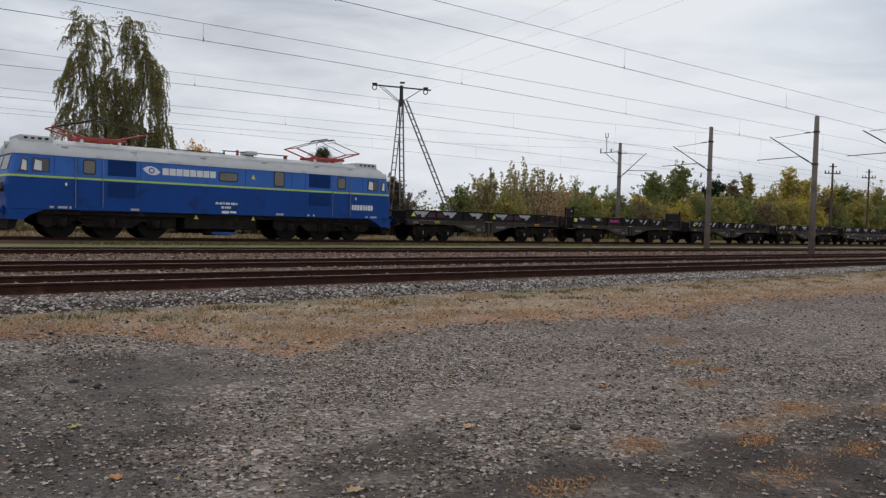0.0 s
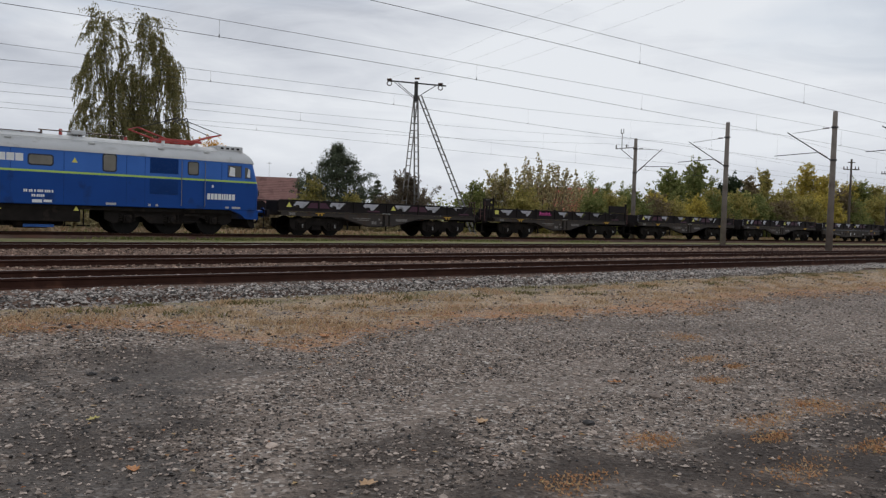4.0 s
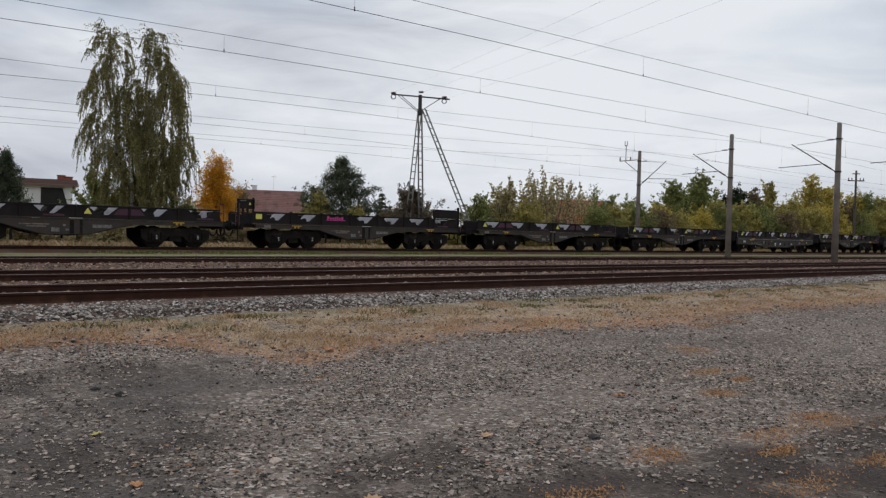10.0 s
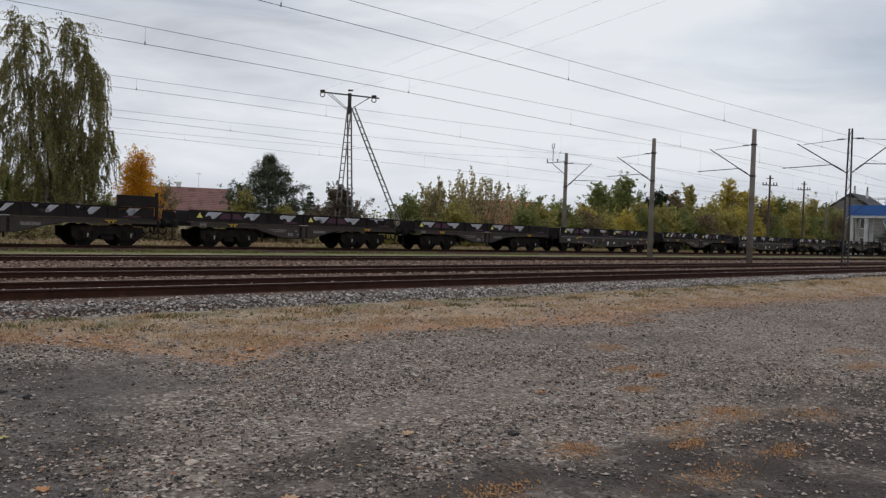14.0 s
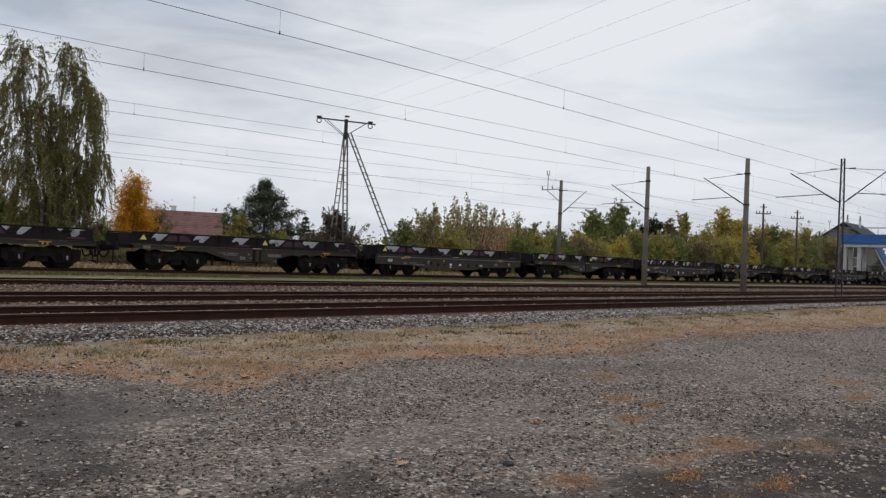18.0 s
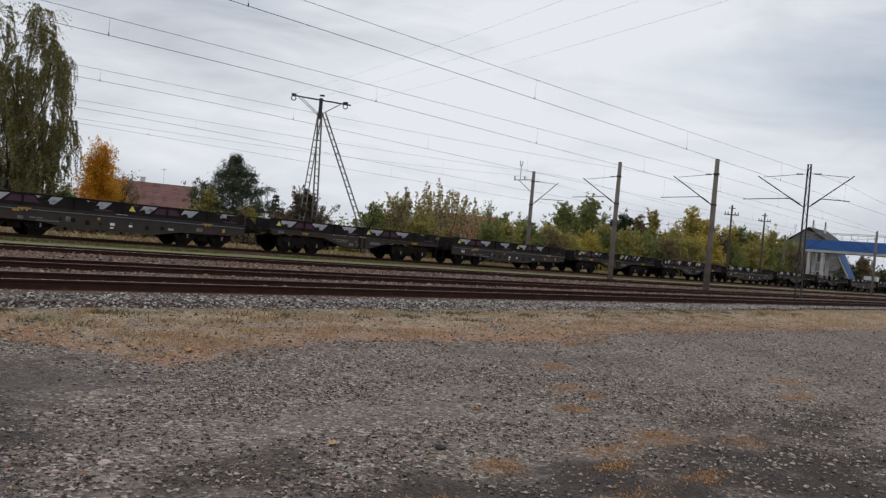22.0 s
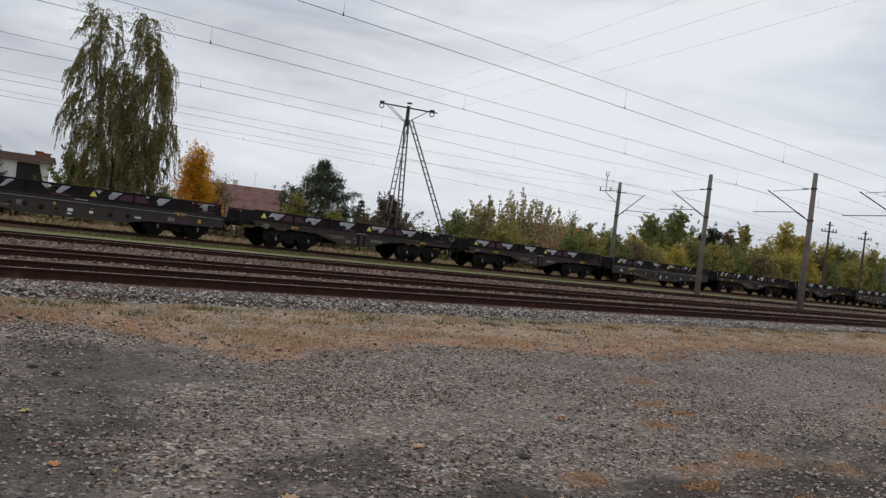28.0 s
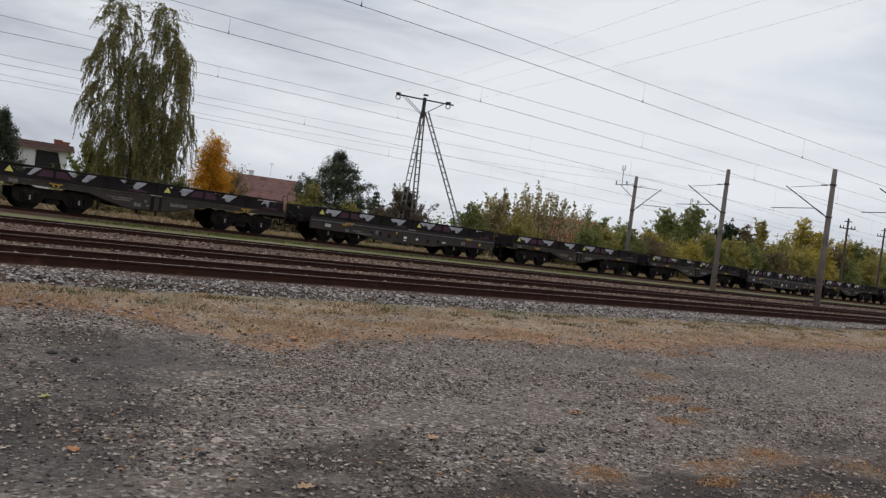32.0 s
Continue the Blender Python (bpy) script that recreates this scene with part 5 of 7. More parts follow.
            # flat dark squares paint the shade of hollows in two gussets
            if kind != "post" and k in (2, 5):
                bm = mesh()
                box(bm, mid - 0.2, mid + 0.2, min(y + s * 0.02, y + s * 0.026), max(y + s * 0.02, y + s * 0.026), 1.38, 1.58)
                part("recess", bm, M["gear"], t, "dark square painted for the shade of a hollow")
            if k and k < len(ends):
                bm = mesh()
                box(bm, mid - 0.035, mid + 0.035, y - 0.08, y + 0.08, 1.2, 1.76 if kind == "post" else 1.72)
                part("stake_socket", bm, M["wagon"], g)
        for k, e in enumerate(ends):
            if k == closed:
                bm = mesh()
                plate(bm, [(e - wide, 1.33), (e, 1.33), (e, 1.64), (e - wide, 1.64)], y - s * 0.03, y + s * 0.015)
                part("closed_bay", bm, M["wagon"], t, "dark closed bay with pink lettering")
                continue
            # lashing winch in the mouth of the bay
            bm = mesh()
            c = e - wide * 0.5 - (0.1 if s < 0 else -0.1)
            box(bm, c - 0.11, c + 0.13, min(y - s * 0.02, y - s * 0.22), max(y - s * 0.02, y - s * 0.22), 1.31, 1.43, 0.03)
            box(bm, c + 0.0, c + 0.1, min(y - s * 0.02, y - s * 0.22), max(y - s * 0.02, y - s * 0.22), 1.4, 1.47, 0.02)
            part("lashing_winch", bm, M["gear"], t)
        for k in (2, len(ends) - 1):
            if kind == "post" and k == 2:
                continue
            bm = mesh()
            x = ends[k] - 0.75
            plate(bm, [(x, 1.24), (x + 0.75, 1.24), (x + 0.75, 1.30), (x + 0.5, 1.34), (x + 0.3, 1.30), (x, 1.31)], y + s * 0.031, y + s * 0.037)
            part("purple_smear", bm, M["purple"], t, "faded purple paint on the lower band")
        for x in (-5.62,) if kind == "post" else (-5.36, 0.70):
            bm = mesh()
            if kind == "post":
                box(bm, x - 0.15, x + 0.15, min(y + s * 0.022, y + s * 0.03), max(y + s * 0.022, y + s * 0.03), 1.37, 1.6)
            else:
                plate(bm, [(x - 0.15, 1.36), (x + 0.15, 1.36), (x, 1.6)], y + s * 0.028, y + s * 0.036)
            part("warning_sign", bm, M["yellow"], t, "yellow warning mark")
        if kind == "post":
            x1 = -2.02
            for w, h in ((0.75, 0.17), (0.45, 0.10), (0.45, 0.10), (0.35, 0.12), (0.35, 0.15), (0.45, 0.11), (0.55, 0.14)):
                bm = mesh()
                box(bm, x1, x1 + 0.13 * w + 0.03, min(y + s * 0.016, y + s * 0.024), max(y + s * 0.016, y + s * 0.024), 1.46, 1.46 + h)
                x1 += 0.13 * w + 0.075
                part("letter_bar", bm, M["pink"], t, "pink lettering bar")
            bm = mesh()
            box(bm, -2.08, -0.98, min(y + s * 0.016, y + s * 0.022), max(y + s * 0.016, y + s * 0.022), 1.41, 1.44)
            part("letter_underline", bm, M["pink"], t, "pink stroke under the lettering")
        for x0 in (-3.85, 4.2):
            bm = mesh()
            box(bm, x0 - 0.06, x0 + 0.42, min(y, y + s * 0.05), max(y, y + s * 0.05), 1.07, 1.115)
            for dx in (0.06, 0.24):
                box(bm, x0 + dx, x0 + dx + 0.07, min(y, y + s * 0.05), max(y, y + s * 0.05), 0.98, 1.1)
            part("rope_hook", bm, M["orange"], t, "amber-marked rope hook")
        bm = mesh()
        rod(bm, (-2.0, y - s * 0.12, 0.74), (-2.0, y - s * 0.12, 0.3), 0.05)
        part("brake_hanger", bm, M["gear"], t)
        bm = mesh()
        rod(bm, (0.35, y - s * 0.12, 0.52), (0.35, y - s * 0.12, 0.3), 0.04)
        part("brake_hanger", bm, M["gear"], t)
        bm = mesh()
        rod(bm, (-0.6, y - s * 0.3, 0.6), (0.3, y - s * 0.3, 0.6), 0.13, seg=12)
        part("brake_cylinder", bm, M["gear"], t)
    for s in (-1, 1):
        bm = mesh()
        box(bm, s * H - 0.06, s * H + 0.06, -W, W, 0.86, 1.2, 0.02)
        part("headstock", bm, M["wagon"], t)
        buffers(t, s * (H + 0.05), s, M["gear"], 1.04)
        for y in (-1.15, 1.15):
            bm = mesh()
            rod(bm, (s * (H + 0.12), y, 0.35), (s * (H + 0.12), y, 1.0), 0.025)
            box(bm, s * (H + 0.12) - 0.12, s * (H + 0.12) + 0.12, y - 0.15, y + 0.15, 0.32, 0.36)
            part("shunter_step", bm, M["gear"], t)
    for x, far in ((-5.88, -0.1), (H - 0.22, W - 0.08)):
        bm = mesh()
        box(bm, x - 0.03, x + 0.03, -W + 0.08, far, 1.12, 1.63, 0.01)
        part("end_wall", bm, M["wagon"], t, "low dark wall across the wagon")
    bm = mesh()
    for y in (-1.3, -0.85):
        rod(bm, (H + 0.02, y, 0.9), (H + 0.02, y, 1.98), 0.02)
    for z in (1.55, 1.98):
        rod(bm, (H + 0.02, -1.3, z), (H + 0.02, -0.85, z), 0.02)
    part("end_handrail", bm, M["rustrail"], t, "rust-brown end handrail")
    if kind == "post":
        for y in (-W,):
            bm = mesh()
            box(bm, -6.68, -5.84, y - 0.04, y + 0.04, 1.82, 2.26, 0.015)
            b = part("end_board", bm, M["wagon"], t, "raised dark end board")
            bm = mesh()
            box(bm, -6.55, -6.25, y - 0.047, y + 0.047, 2.17, 2.2)
            part("board_mark", bm, M["faint"], b)
            bm = mesh()
            plate(bm, [(-6.14, 2.0), (-6.02, 2.0), (-6.08, 2.12)], y - 0.046, y + 0.046)
            part("board_triangle", bm, M["yellow"], b, "small yellow triangle")
            for x in (-6.62, -6.4, -6.18, -5.9):
                bm = mesh()
                box(bm, x - 0.035, x + 0.035, y - 0.04, y + 0.04, 1.12, 1.83 if x < -6 else 2.33)
                part("end_post", bm, M["wagon"], t)
            bm = mesh()
            box(bm, 4.62, 6.34, y - 0.04, y + 0.04, 1.72, 2.2, 0.015)
            part("end_board", bm, M["wagon"], t, "raised dark end board")
            for x in (4.66, 6.34):
                bm = mesh()
                box(bm, x - 0.05, x + 0.05, y - 0.06, y + 0.06, 1.2, 2.2 if x < 5 else 2.36, 0.01)
                part("end_post", bm, M["wagon"], t)
        for x in (-6.6, 6.48):
            bm = mesh()
            for y in (-1.42, -1.05):
                rod(bm, (x, y, 1.0), (x, y, 2.05), 0.02)
            for z in (1.25, 1.5, 1.75, 2.05):
                rod(bm, (x, -1.42, z), (x, -1.05, z), 0.016)
            part("ladder", bm, M["rustrail"], t, "rust-red end ladder")
    out = [(-1.5, 0.8), (-0.7, 0.86), (0.7, 0.86), (1.5, 0.8), (1.48, 0.42), (1.25, 0.24), (0.55, 0.24), (0.32, 0.5), (-0.32, 0.5), (-0.55, 0.24), (-1.25, 0.24), (-1.48, 0.42)]
    for x in (-3.85, 4.42) if kind == "straight" else (-3.6, 4.42):
        bogie(t, x, (-0.9, 0.9), 0.46, out, M["gear"], 1.02, "dark four-wheel bogie frame")
        for a in (-0.9, 0.9):
            for s in (-1, 1):
                bm = mesh()
                for dz in (-0.06, 0.0, 0.06):
                    box(bm, x + a - 0.03, x + a + 0.03, min(s * 1.18, s * 1.2), max(s * 1.18, s * 1.2), 0.465 + dz - 0.018, 0.465 + dz + 0.018)
                part("axle_mark", bm, M["labelgrey"], t, "pale paint dabs on the axle box")
    return t


KINDS = ["belly", "post", "belly", "belly", "straight", "belly", "straight", "belly", "belly", "straight", "belly", "belly", "straight", "belly", "belly", "straight"]
WAGONS = []


def build_wagons():
    made = {}
    for n, kind in enumerate(KINDS):
        x = WAGON_1 + n * PITCH
        if kind not in made:
            w = build_wagon(kind)
            made[kind] = w
            w.matrix_basis = pose(x, TRAIN, 0)
        else:
            w = copy_thing(made[kind], pose(x, TRAIN, 0))
            for ob in w.children:
                if ob.name.startswith("wheelset"):
                    ROLLERS.append((ob, 0.46, ob.matrix_basis.translation.x))
        WAGONS.append((w, x))


build_wagons()

# ---- loose ground cover ----


def bed_level(x, y):
    if y < 11.35:
        return -0.33 + (y - 10.75) / 0.6 * 0.13
    return -0.2 + min(0.025, (y - 11.35) * 0.05)


def shoulder(lo, hi, x0, x1, power):
    def pick(rng, n):
        x = x0 + (x1 - x0) * rng.random(n) ** power
        foot = np.where((lo < 11.5) & (x > 0), lo + 0.016 * np.minimum(x, 40), lo)
        y = foot + (hi - foot) * rng.random(n) + 0.08 * np.sin(x * 2.1) + 0.06 * np.sin(x * 0.7)
        return x, y
    return pick


stones("ballast_stones", 30000, shoulder(10.72, 12.28, -3, 34, 1.25), (0.035, 0.085), M["stone"], "clean grey crushed stone on the ballast shoulder", 3, "stones", bed_level)
stones("ballast_stones", 12000, shoulder(10.8, 12.28, 30, 110, 1.5), (0.05, 0.11), M["stone"], "clean grey crushed stone on the ballast shoulder", 4, "stones", bed_level)
stones("ballast_stones", 30000, shoulder(12.6, 20.0, -3, 60, 1.3), (0.04, 0.10), M["brownstone"], "rust-stained crushed stone between the rails", 5, "stones", lambda x, y: -0.13)
stones("ballast_stones", 16000, shoulder(20.0, 26.4, 0, 80, 1.2), (0.05, 0.12), M["brownstone"], "rust-stained crushed stone between the rails", 6, "stones", lambda x, y: -0.135)


SPOTS = [(8.15, 5.13, 0.35, 0.16), (8.04, 4.67, 0.14, 0.08), (7.22, 4.42, 0.22, 0.14), (6.07, 3.27, 0.42, 0.17), (6.95, 3.2, 0.42, 0.26), (7.1, 3.35, 0.3, 0.2), (4.74, 3.39, 0.26, 0.17), (5.05, 2.45, 0.5, 0.18), (7.6, 2.73, 0.4, 0.22), (12.5, 4.06, 0.5, 0.25), (11.2, 3.46, 0.5, 0.2), (11.65, 7.5, 0.4, 0.2), (3.57, 3.15, 0.3, 0.16), (9.36, 6.2, 0.35, 0.25), (6.02, 2.38, 0.25, 0.12), (5.6, 2.95, 0.25, 0.1), (2.4, 3.0, 0.2, 0.1)]


def lot(rng, n):
    """Places on the lot, closer together near the place where one stands."""
    x, y = [], []
    while len(x) < n:
        r = 1.6 + 9.6 * rng.random() ** 0.68
        a = radians(2 + 82 * rng.random())
        px, py = r * math.sin(a), r * math.cos(a)
        worn = noise.noise((px * 0.55, py * 0.9, 2.0)) + 0.6 * noise.noise((px * 1.9, py * 2.4, 7.0))
        bare = max([0.0] + [1.0 - math.hypot((px - sx) / (2.2 * rx), (py - sy) / (2.6 * ry)) for sx, sy, rx, ry in SPOTS])
        if py < 2.9 and px > 2.2 and rng.random() < 0.2:
            continue
        if py > float(np.interp(px, EDGE_X, EDGE_Y)) + 0.3 * noise.noise((px * 2.8, 0.0, 3.0)) and rng.random() < 0.8:
            continue
        if rng.random() < 0.45 + 0.75 * worn - 0.9 * bare:
            x.append(px)
            y.append(py)
    return np.array(x), np.array(y)


def lot_far(rng, n):
    x, y = 6 + 26 * rng.random(n), 0.5 + 8 * rng.random(n)
    return x, y


stones("lot_gravel", 46000, lot, (0.007, 0.046), M["pebble"], "small grey stones pressed into the lot", 7, "gravel")
stones("lot_gravel", 30000, lot_far, (0.014, 0.06), M["pebble"], "small grey stones pressed into the lot", 8, "gravel")
M["darkpebble"] = material("dark_lot_pebble", (0.03, 0.028, 0.027), (0.075, 0.07, 0.068), 6, 0.95, 0, 0.4, 40, each=0.4)
stones("lot_gravel", 13000, lot, (0.008, 0.036), M["darkpebble"], "small dark stones pressed into the lot", 9, "gravel")

M["straw"] = leaf_material("dry_grass_blades", [(0.31, 0.215, 0.13), (0.60, 0.455, 0.29), (0.50, 0.36, 0.22), (0.70, 0.55, 0.38), (0.44, 0.27, 0.145)], 0.3)
M["grass"] = leaf_material("green_grass_blades", [(0.12, 0.16, 0.045), (0.22, 0.25, 0.08), (0.36, 0.335, 0.14), (0.16, 0.20, 0.06), (0.46, 0.39, 0.21)], 0.5)
M["weed"] = leaf_material("dull_green_weeds", [(0.11, 0.105, 0.042), (0.19, 0.175, 0.07), (0.27, 0.22, 0.11), (0.14, 0.115, 0.06)], 0.35)
M["litter"] = leaf_material("fallen_leaves", [(0.36, 0.14, 0.05), (0.50, 0.235, 0.085), (0.27, 0.10, 0.042), (0.54, 0.36, 0.15), (0.20, 0.085, 0.042)], 0.25)
M["rusty"] = leaf_material("rust_coloured_low_weeds", [(0.46, 0.23, 0.11), (0.62, 0.34, 0.165), (0.58, 0.41, 0.235), (0.36, 0.185, 0.095)], 0.25)


def blades(name, pick, count, height, mat, label, seed, category="grass", on=level, width=0.008):
    """Grass: single bent blades standing on the ground."""
    rng = np.random.default_rng(seed)
    x, y = pick(rng, count)
    z = np.array([on(a, b) for a, b in zip(x, y)])
    h = height[0] + (height[1] - height[0]) * rng.random(count) ** 1.7
    a = rng.random(count) * 6.283
    lean = h * (0.25 + 0.8 * rng.random(count))
    dx, dy = np.cos(a), np.sin(a)
    w = width * (0.6 + 0.8 * rng.random(count))
    foot = np.stack([x, y, z - 0.01], -1)
    side = np.stack([-dy, dx, 0 * x], -1) * w[:, None]
    mid = foot + np.stack([dx * lean * 0.3, dy * lean * 0.3, h * 0.62], -1)
    tip = foot + np.stack([dx * lean, dy * lean, h], -1)
    verts = np.stack([foot - side, foot + side, mid + side * 0.7, tip, mid - side * 0.7], 1).reshape(-1, 3)
    faces = (np.arange(count)[:, None] * 5 + np.arange(5)[None]).tolist()
    return tagged(raw(name, verts, faces, mat), label, category, kind="stuff")


def clumped(lo, hi, x0, x1, power, clumps, seed, size=0.5):
    """Places gathered in tufts inside a strip."""
    def pick(rng, n):
        cx = x0 + (x1 - x0) * rng.random(clumps) ** power
        cy = lo + (hi - lo) * rng.random(clumps) + 0.55 * np.sin(cx * 0.55) + 0.3 * np.sin(cx * 1.7 + 1)
        k = rng.integers(0, clumps, n)
        return cx[k] + size * rng.standard_normal(n), np.minimum(cy[k] + size * 0.45 * rng.standard_normal(n), hi + 0.3)
    return pick


def strip_tufts(x0, x1, power, d0, d1, clumps, size):
    """Places gathered in tufts between the lot's edge and the ballast: d0 and d1 are shares of that width."""
    def pick(rng, n):
        cx = x0 + (x1 - x0) * rng.random(clumps) ** power
        lo = np.interp(cx, EDGE_X, EDGE_Y)
        cy = lo + (10.75 + 0.01 * cx - lo) * (d0 + (d1 - d0) * rng.random(clumps))
        weight = rng.random(clumps) ** 2 + 0.05
        k = rng.choice(clumps, n, p=weight / weight.sum())
        return cx[k] + size * rng.standard_normal(n), np.minimum(cy[k] + size * 0.6 * rng.standard_normal(n), 11.0 + 0.01 * cx[k])
    return pick


blades("dry_grass", strip_tufts(-2, 30, 1.2, 0.1, 0.95, 460, 0.15), 30000, (0.008, 0.07), M["straw"], "pale dry grass along the ballast", 21)
blades("dry_grass", strip_tufts(28, 90, 1.2, 0.1, 1.0, 400, 0.5), 12000, (0.03, 0.10), M["straw"], "pale dry grass along the ballast", 22, width=0.016)
blades("rusty_weeds", strip_tufts(-2, 24, 1.1, -0.12, 0.45, 420, 0.13), 12000, (0.006, 0.03), M["rusty"], "low rust-coloured weeds at the lot's edge", 23, "weeds", width=0.012)
blades("green_weeds", strip_tufts(-2, 34, 1.2, 0.6, 1.0, 110, 0.14), 4600, (0.012, 0.07), M["weed"], "dull green weeds at the foot of the ballast", 24, "weeds", width=0.013)
stones("lot_gravel", 9000, strip_tufts(-2, 26, 1.15, -0.1, 0.95, 900, 0.25), (0.012, 0.06), M["pebble"], "grey stones lying in the dry grass", 71, "gravel")
stones("lot_gravel", 1500, strip_tufts(-2, 26, 1.15, -0.1, 0.95, 500, 0.2), (0.012, 0.06), M["darkpebble"], "dark clods lying in the dry grass", 72, "gravel")


def patches(spots):
    def pick(rng, n):
        k = rng.integers(0, len(spots), n)
        s = np.array(spots)[k]
        return s[:, 0] + s[:, 2] * 0.55 * rng.standard_normal(n), s[:, 1] + s[:, 3] * 0.55 * rng.standard_normal(n)
    return pick


blades("rusty_weeds", patches(SPOTS), 9500, (0.006, 0.03), M["rusty"], "rust-coloured low weed patches on the gravel", 25, "weeds", width=0.009)
blades("grass_strip", clumped(27.6, 33.0, -8, 80, 1.1, 150, 5, 0.8), 6000, (0.01, 0.04), M["grass"], "green weeds beside the train's track", 26, width=0.03)
blades("grass_strip", clumped(36.6, 44, -10, 90, 1.0, 700, 6, 1.0), 16000, (0.08, 0.3), M["grass"], "tall grass behind the train's track", 27, width=0.05)


blades("dry_grass", clumped(36.6, 45, -10, 100, 1.0, 600, 7, 1.0), 20000, (0.1, 0.45), M["straw"], "pale dry grass behind the train's track", 29, width=0.045)


def tuft(rng, n):
    spots = np.array([(10.5, 32.6), (14.6, 32.5), (15.6, 32.4), (16.8, 32.5), (18.0, 32.5), (24.0, 32.5), (29.0, 32.6), (38.0, 32.5)])
    k = rng.integers(0, len(spots), n)
    return spots[k, 0] + 0.9 * rng.standard_normal(n), spots[k, 1] + 0.22 * rng.standard_normal(n)


blades("green_tufts", tuft, 6000, (0.03, 0.15), M["grass"], "bright green weed tufts beside the rail", 28, "weeds", width=0.03)


def flat_leaves(name, pick, count, size, mat, label, seed):
    rng = np.random.default_rng(seed)
    x, y = pick(rng, count)
    z = np.array([level(a, b) for a, b in zip(x, y)]) + 0.012
    a = rng.random(count) * 6.283
    s = size[0] + (size[1] - size[0]) * rng.random(count)
    c, d = np.cos(a) * s, np.sin(a) * s
    up = 0.35 * s * rng.random(count)
    p = np.stack([x, y, z], -1)
    u, v = np.stack([c, d, 0 * c], -1), np.stack([-d * 0.6, c * 0.6, 0 * c], -1)
    lift = np.stack([0 * x, 0 * x, up], -1)
    verts = np.stack([p - u, p - u * 0.2 + v + lift, p + u + lift * 0.3, p - u * 0.2 - v + lift * 0.8], 1).reshape(-1, 3)
    faces = (np.arange(count)[:, None] * 4 + np.arange(4)[None]).tolist()
    return tagged(raw(name, verts, faces, mat), label, "leaves", kind="stuff")


flat_leaves("fallen_leaves", lot, 420, (0.012, 0.03), M["litter"], "brown and orange leaves scattered on the gravel", 31)
flat_leaves("fallen_leaves", patches(SPOTS), 700, (0.008, 0.022), M["litter"], "brown and orange leaves gathered in weed patches", 32)
flat_leaves("fallen_leaves", strip_tufts(-2, 26, 1.15, -0.15, 0.5, 500, 0.22), 7000, (0.01, 0.03), M["litter"], "brown leaves caught in the dry grass", 33)


def single_leaf(x, y, r, turn, mat, label):
    bm = mesh()
    pts = []
    for k in range(14):
        a = 2 * math.pi * k / 14
        rr = r * (1.0 if k % 2 else 0.72) * (1.25 if k in (0, 13, 1) else 1)
        pts.append(bm.verts.new((rr * math.cos(a), 0.7 * rr * math.sin(a), 0.012 + 0.25 * r * (k % 2) * abs(math.sin(a)))))
    mid = bm.verts.new((0, 0, 0.008))
    for k in range(14):
        bm.faces.new((mid, pts[k], pts[(k + 1) % 14]))
    r2 = bmesh.ops.extrude_face_region(bm, geom=bm.faces[:])
    bmesh.ops.translate(bm, vec=(0, 0, 0.003), verts=[v for v in r2["geom"] if isinstance(v, bmesh.types.BMVert)])
    ob = finish("fallen_leaf", bm, mat)
    ob.matrix_basis = pose(x, y, level(x, y) + 0.005, 4, 3, turn)
    return tagged(ob, label, "leaf", "large fallen leaves")


M["leaf_orange"] = material("orange_fallen_leaf", (0.36, 0.13, 0.04), (0.55, 0.26, 0.09), 20, 0.7, 0, 0.3, 90)
M["leaf_tan"] = material("tan_fallen_leaf", (0.40, 0.24, 0.12), (0.58, 0.38, 0.22), 20, 0.7, 0, 0.3, 90)
M["leaf_yellow"] = material("yellow_fallen_leaf", (0.42, 0.36, 0.10), (0.58, 0.50, 0.18), 20, 0.7, 0, 0.3, 90)
single_leaf(3.95, 4.40, 0.07, 30, M["leaf_tan"], "curled tan leaf lying on the gravel")
single_leaf(6.12, 4.83, 0.07, 120, M["leaf_orange"], "bright orange leaf lying on the gravel")
single_leaf(1.46, 4.77, 0.06, 80, M["leaf_orange"], "orange-brown leaf lying on the gravel")
single_leaf(2.48, 3.77, 0.06, 10, M["leaf_tan"], "curled tan leaf lying on the gravel")
single_leaf(1.57, 5.98, 0.05, 200, M["leaf_yellow"], "pale yellow leaf lying on the gravel")
single_leaf(1.9, 3.0, 0.05, 300, M["leaf_yellow"], "pale yellow leaf lying on the gravel")
single_leaf(4.75, 8.1, 0.09, 45, M["leaf_orange"], "rust-orange leaf at the edge of the grass")


def loose_stone(x, y, size, mat, label, seed):
    rng = random.Random(seed)
    bm = mesh()
    bmesh.ops.create_icosphere(bm, subdivisions=2, radius=1)
    for v in bm.verts:
        v.co *= 1 + 0.55 * noise.noise(v.co * 1.3 + Vector((seed, 0, 0)))
        v.co.x *= size
        v.co.y *= size * 0.75
        v.co.z *= size * 0.45
    ob = finish("stone", bm, mat)
    ob.matrix_basis = pose(x, y, level(x, y) + size * 0.25, 0, 0, rng.random() * 360)
    tagged(ob, label, "stone", "loose stones on the lot")


loose_stone(2.03, 7.02, 0.05, M["darkpebble"], "black lump of slag on the gravel", 1)
loose_stone(1.9, 7.29, 0.04, M["darkpebble"], "black lump of slag on the gravel", 2)
loose_stone(4.67, 3.95, 0.055, M["darkpebble"], "dark round stone on the gravel", 3)
loose_stone(5.93, 4.23, 0.06, M["pebble"], "pale flat stone on the gravel", 4)
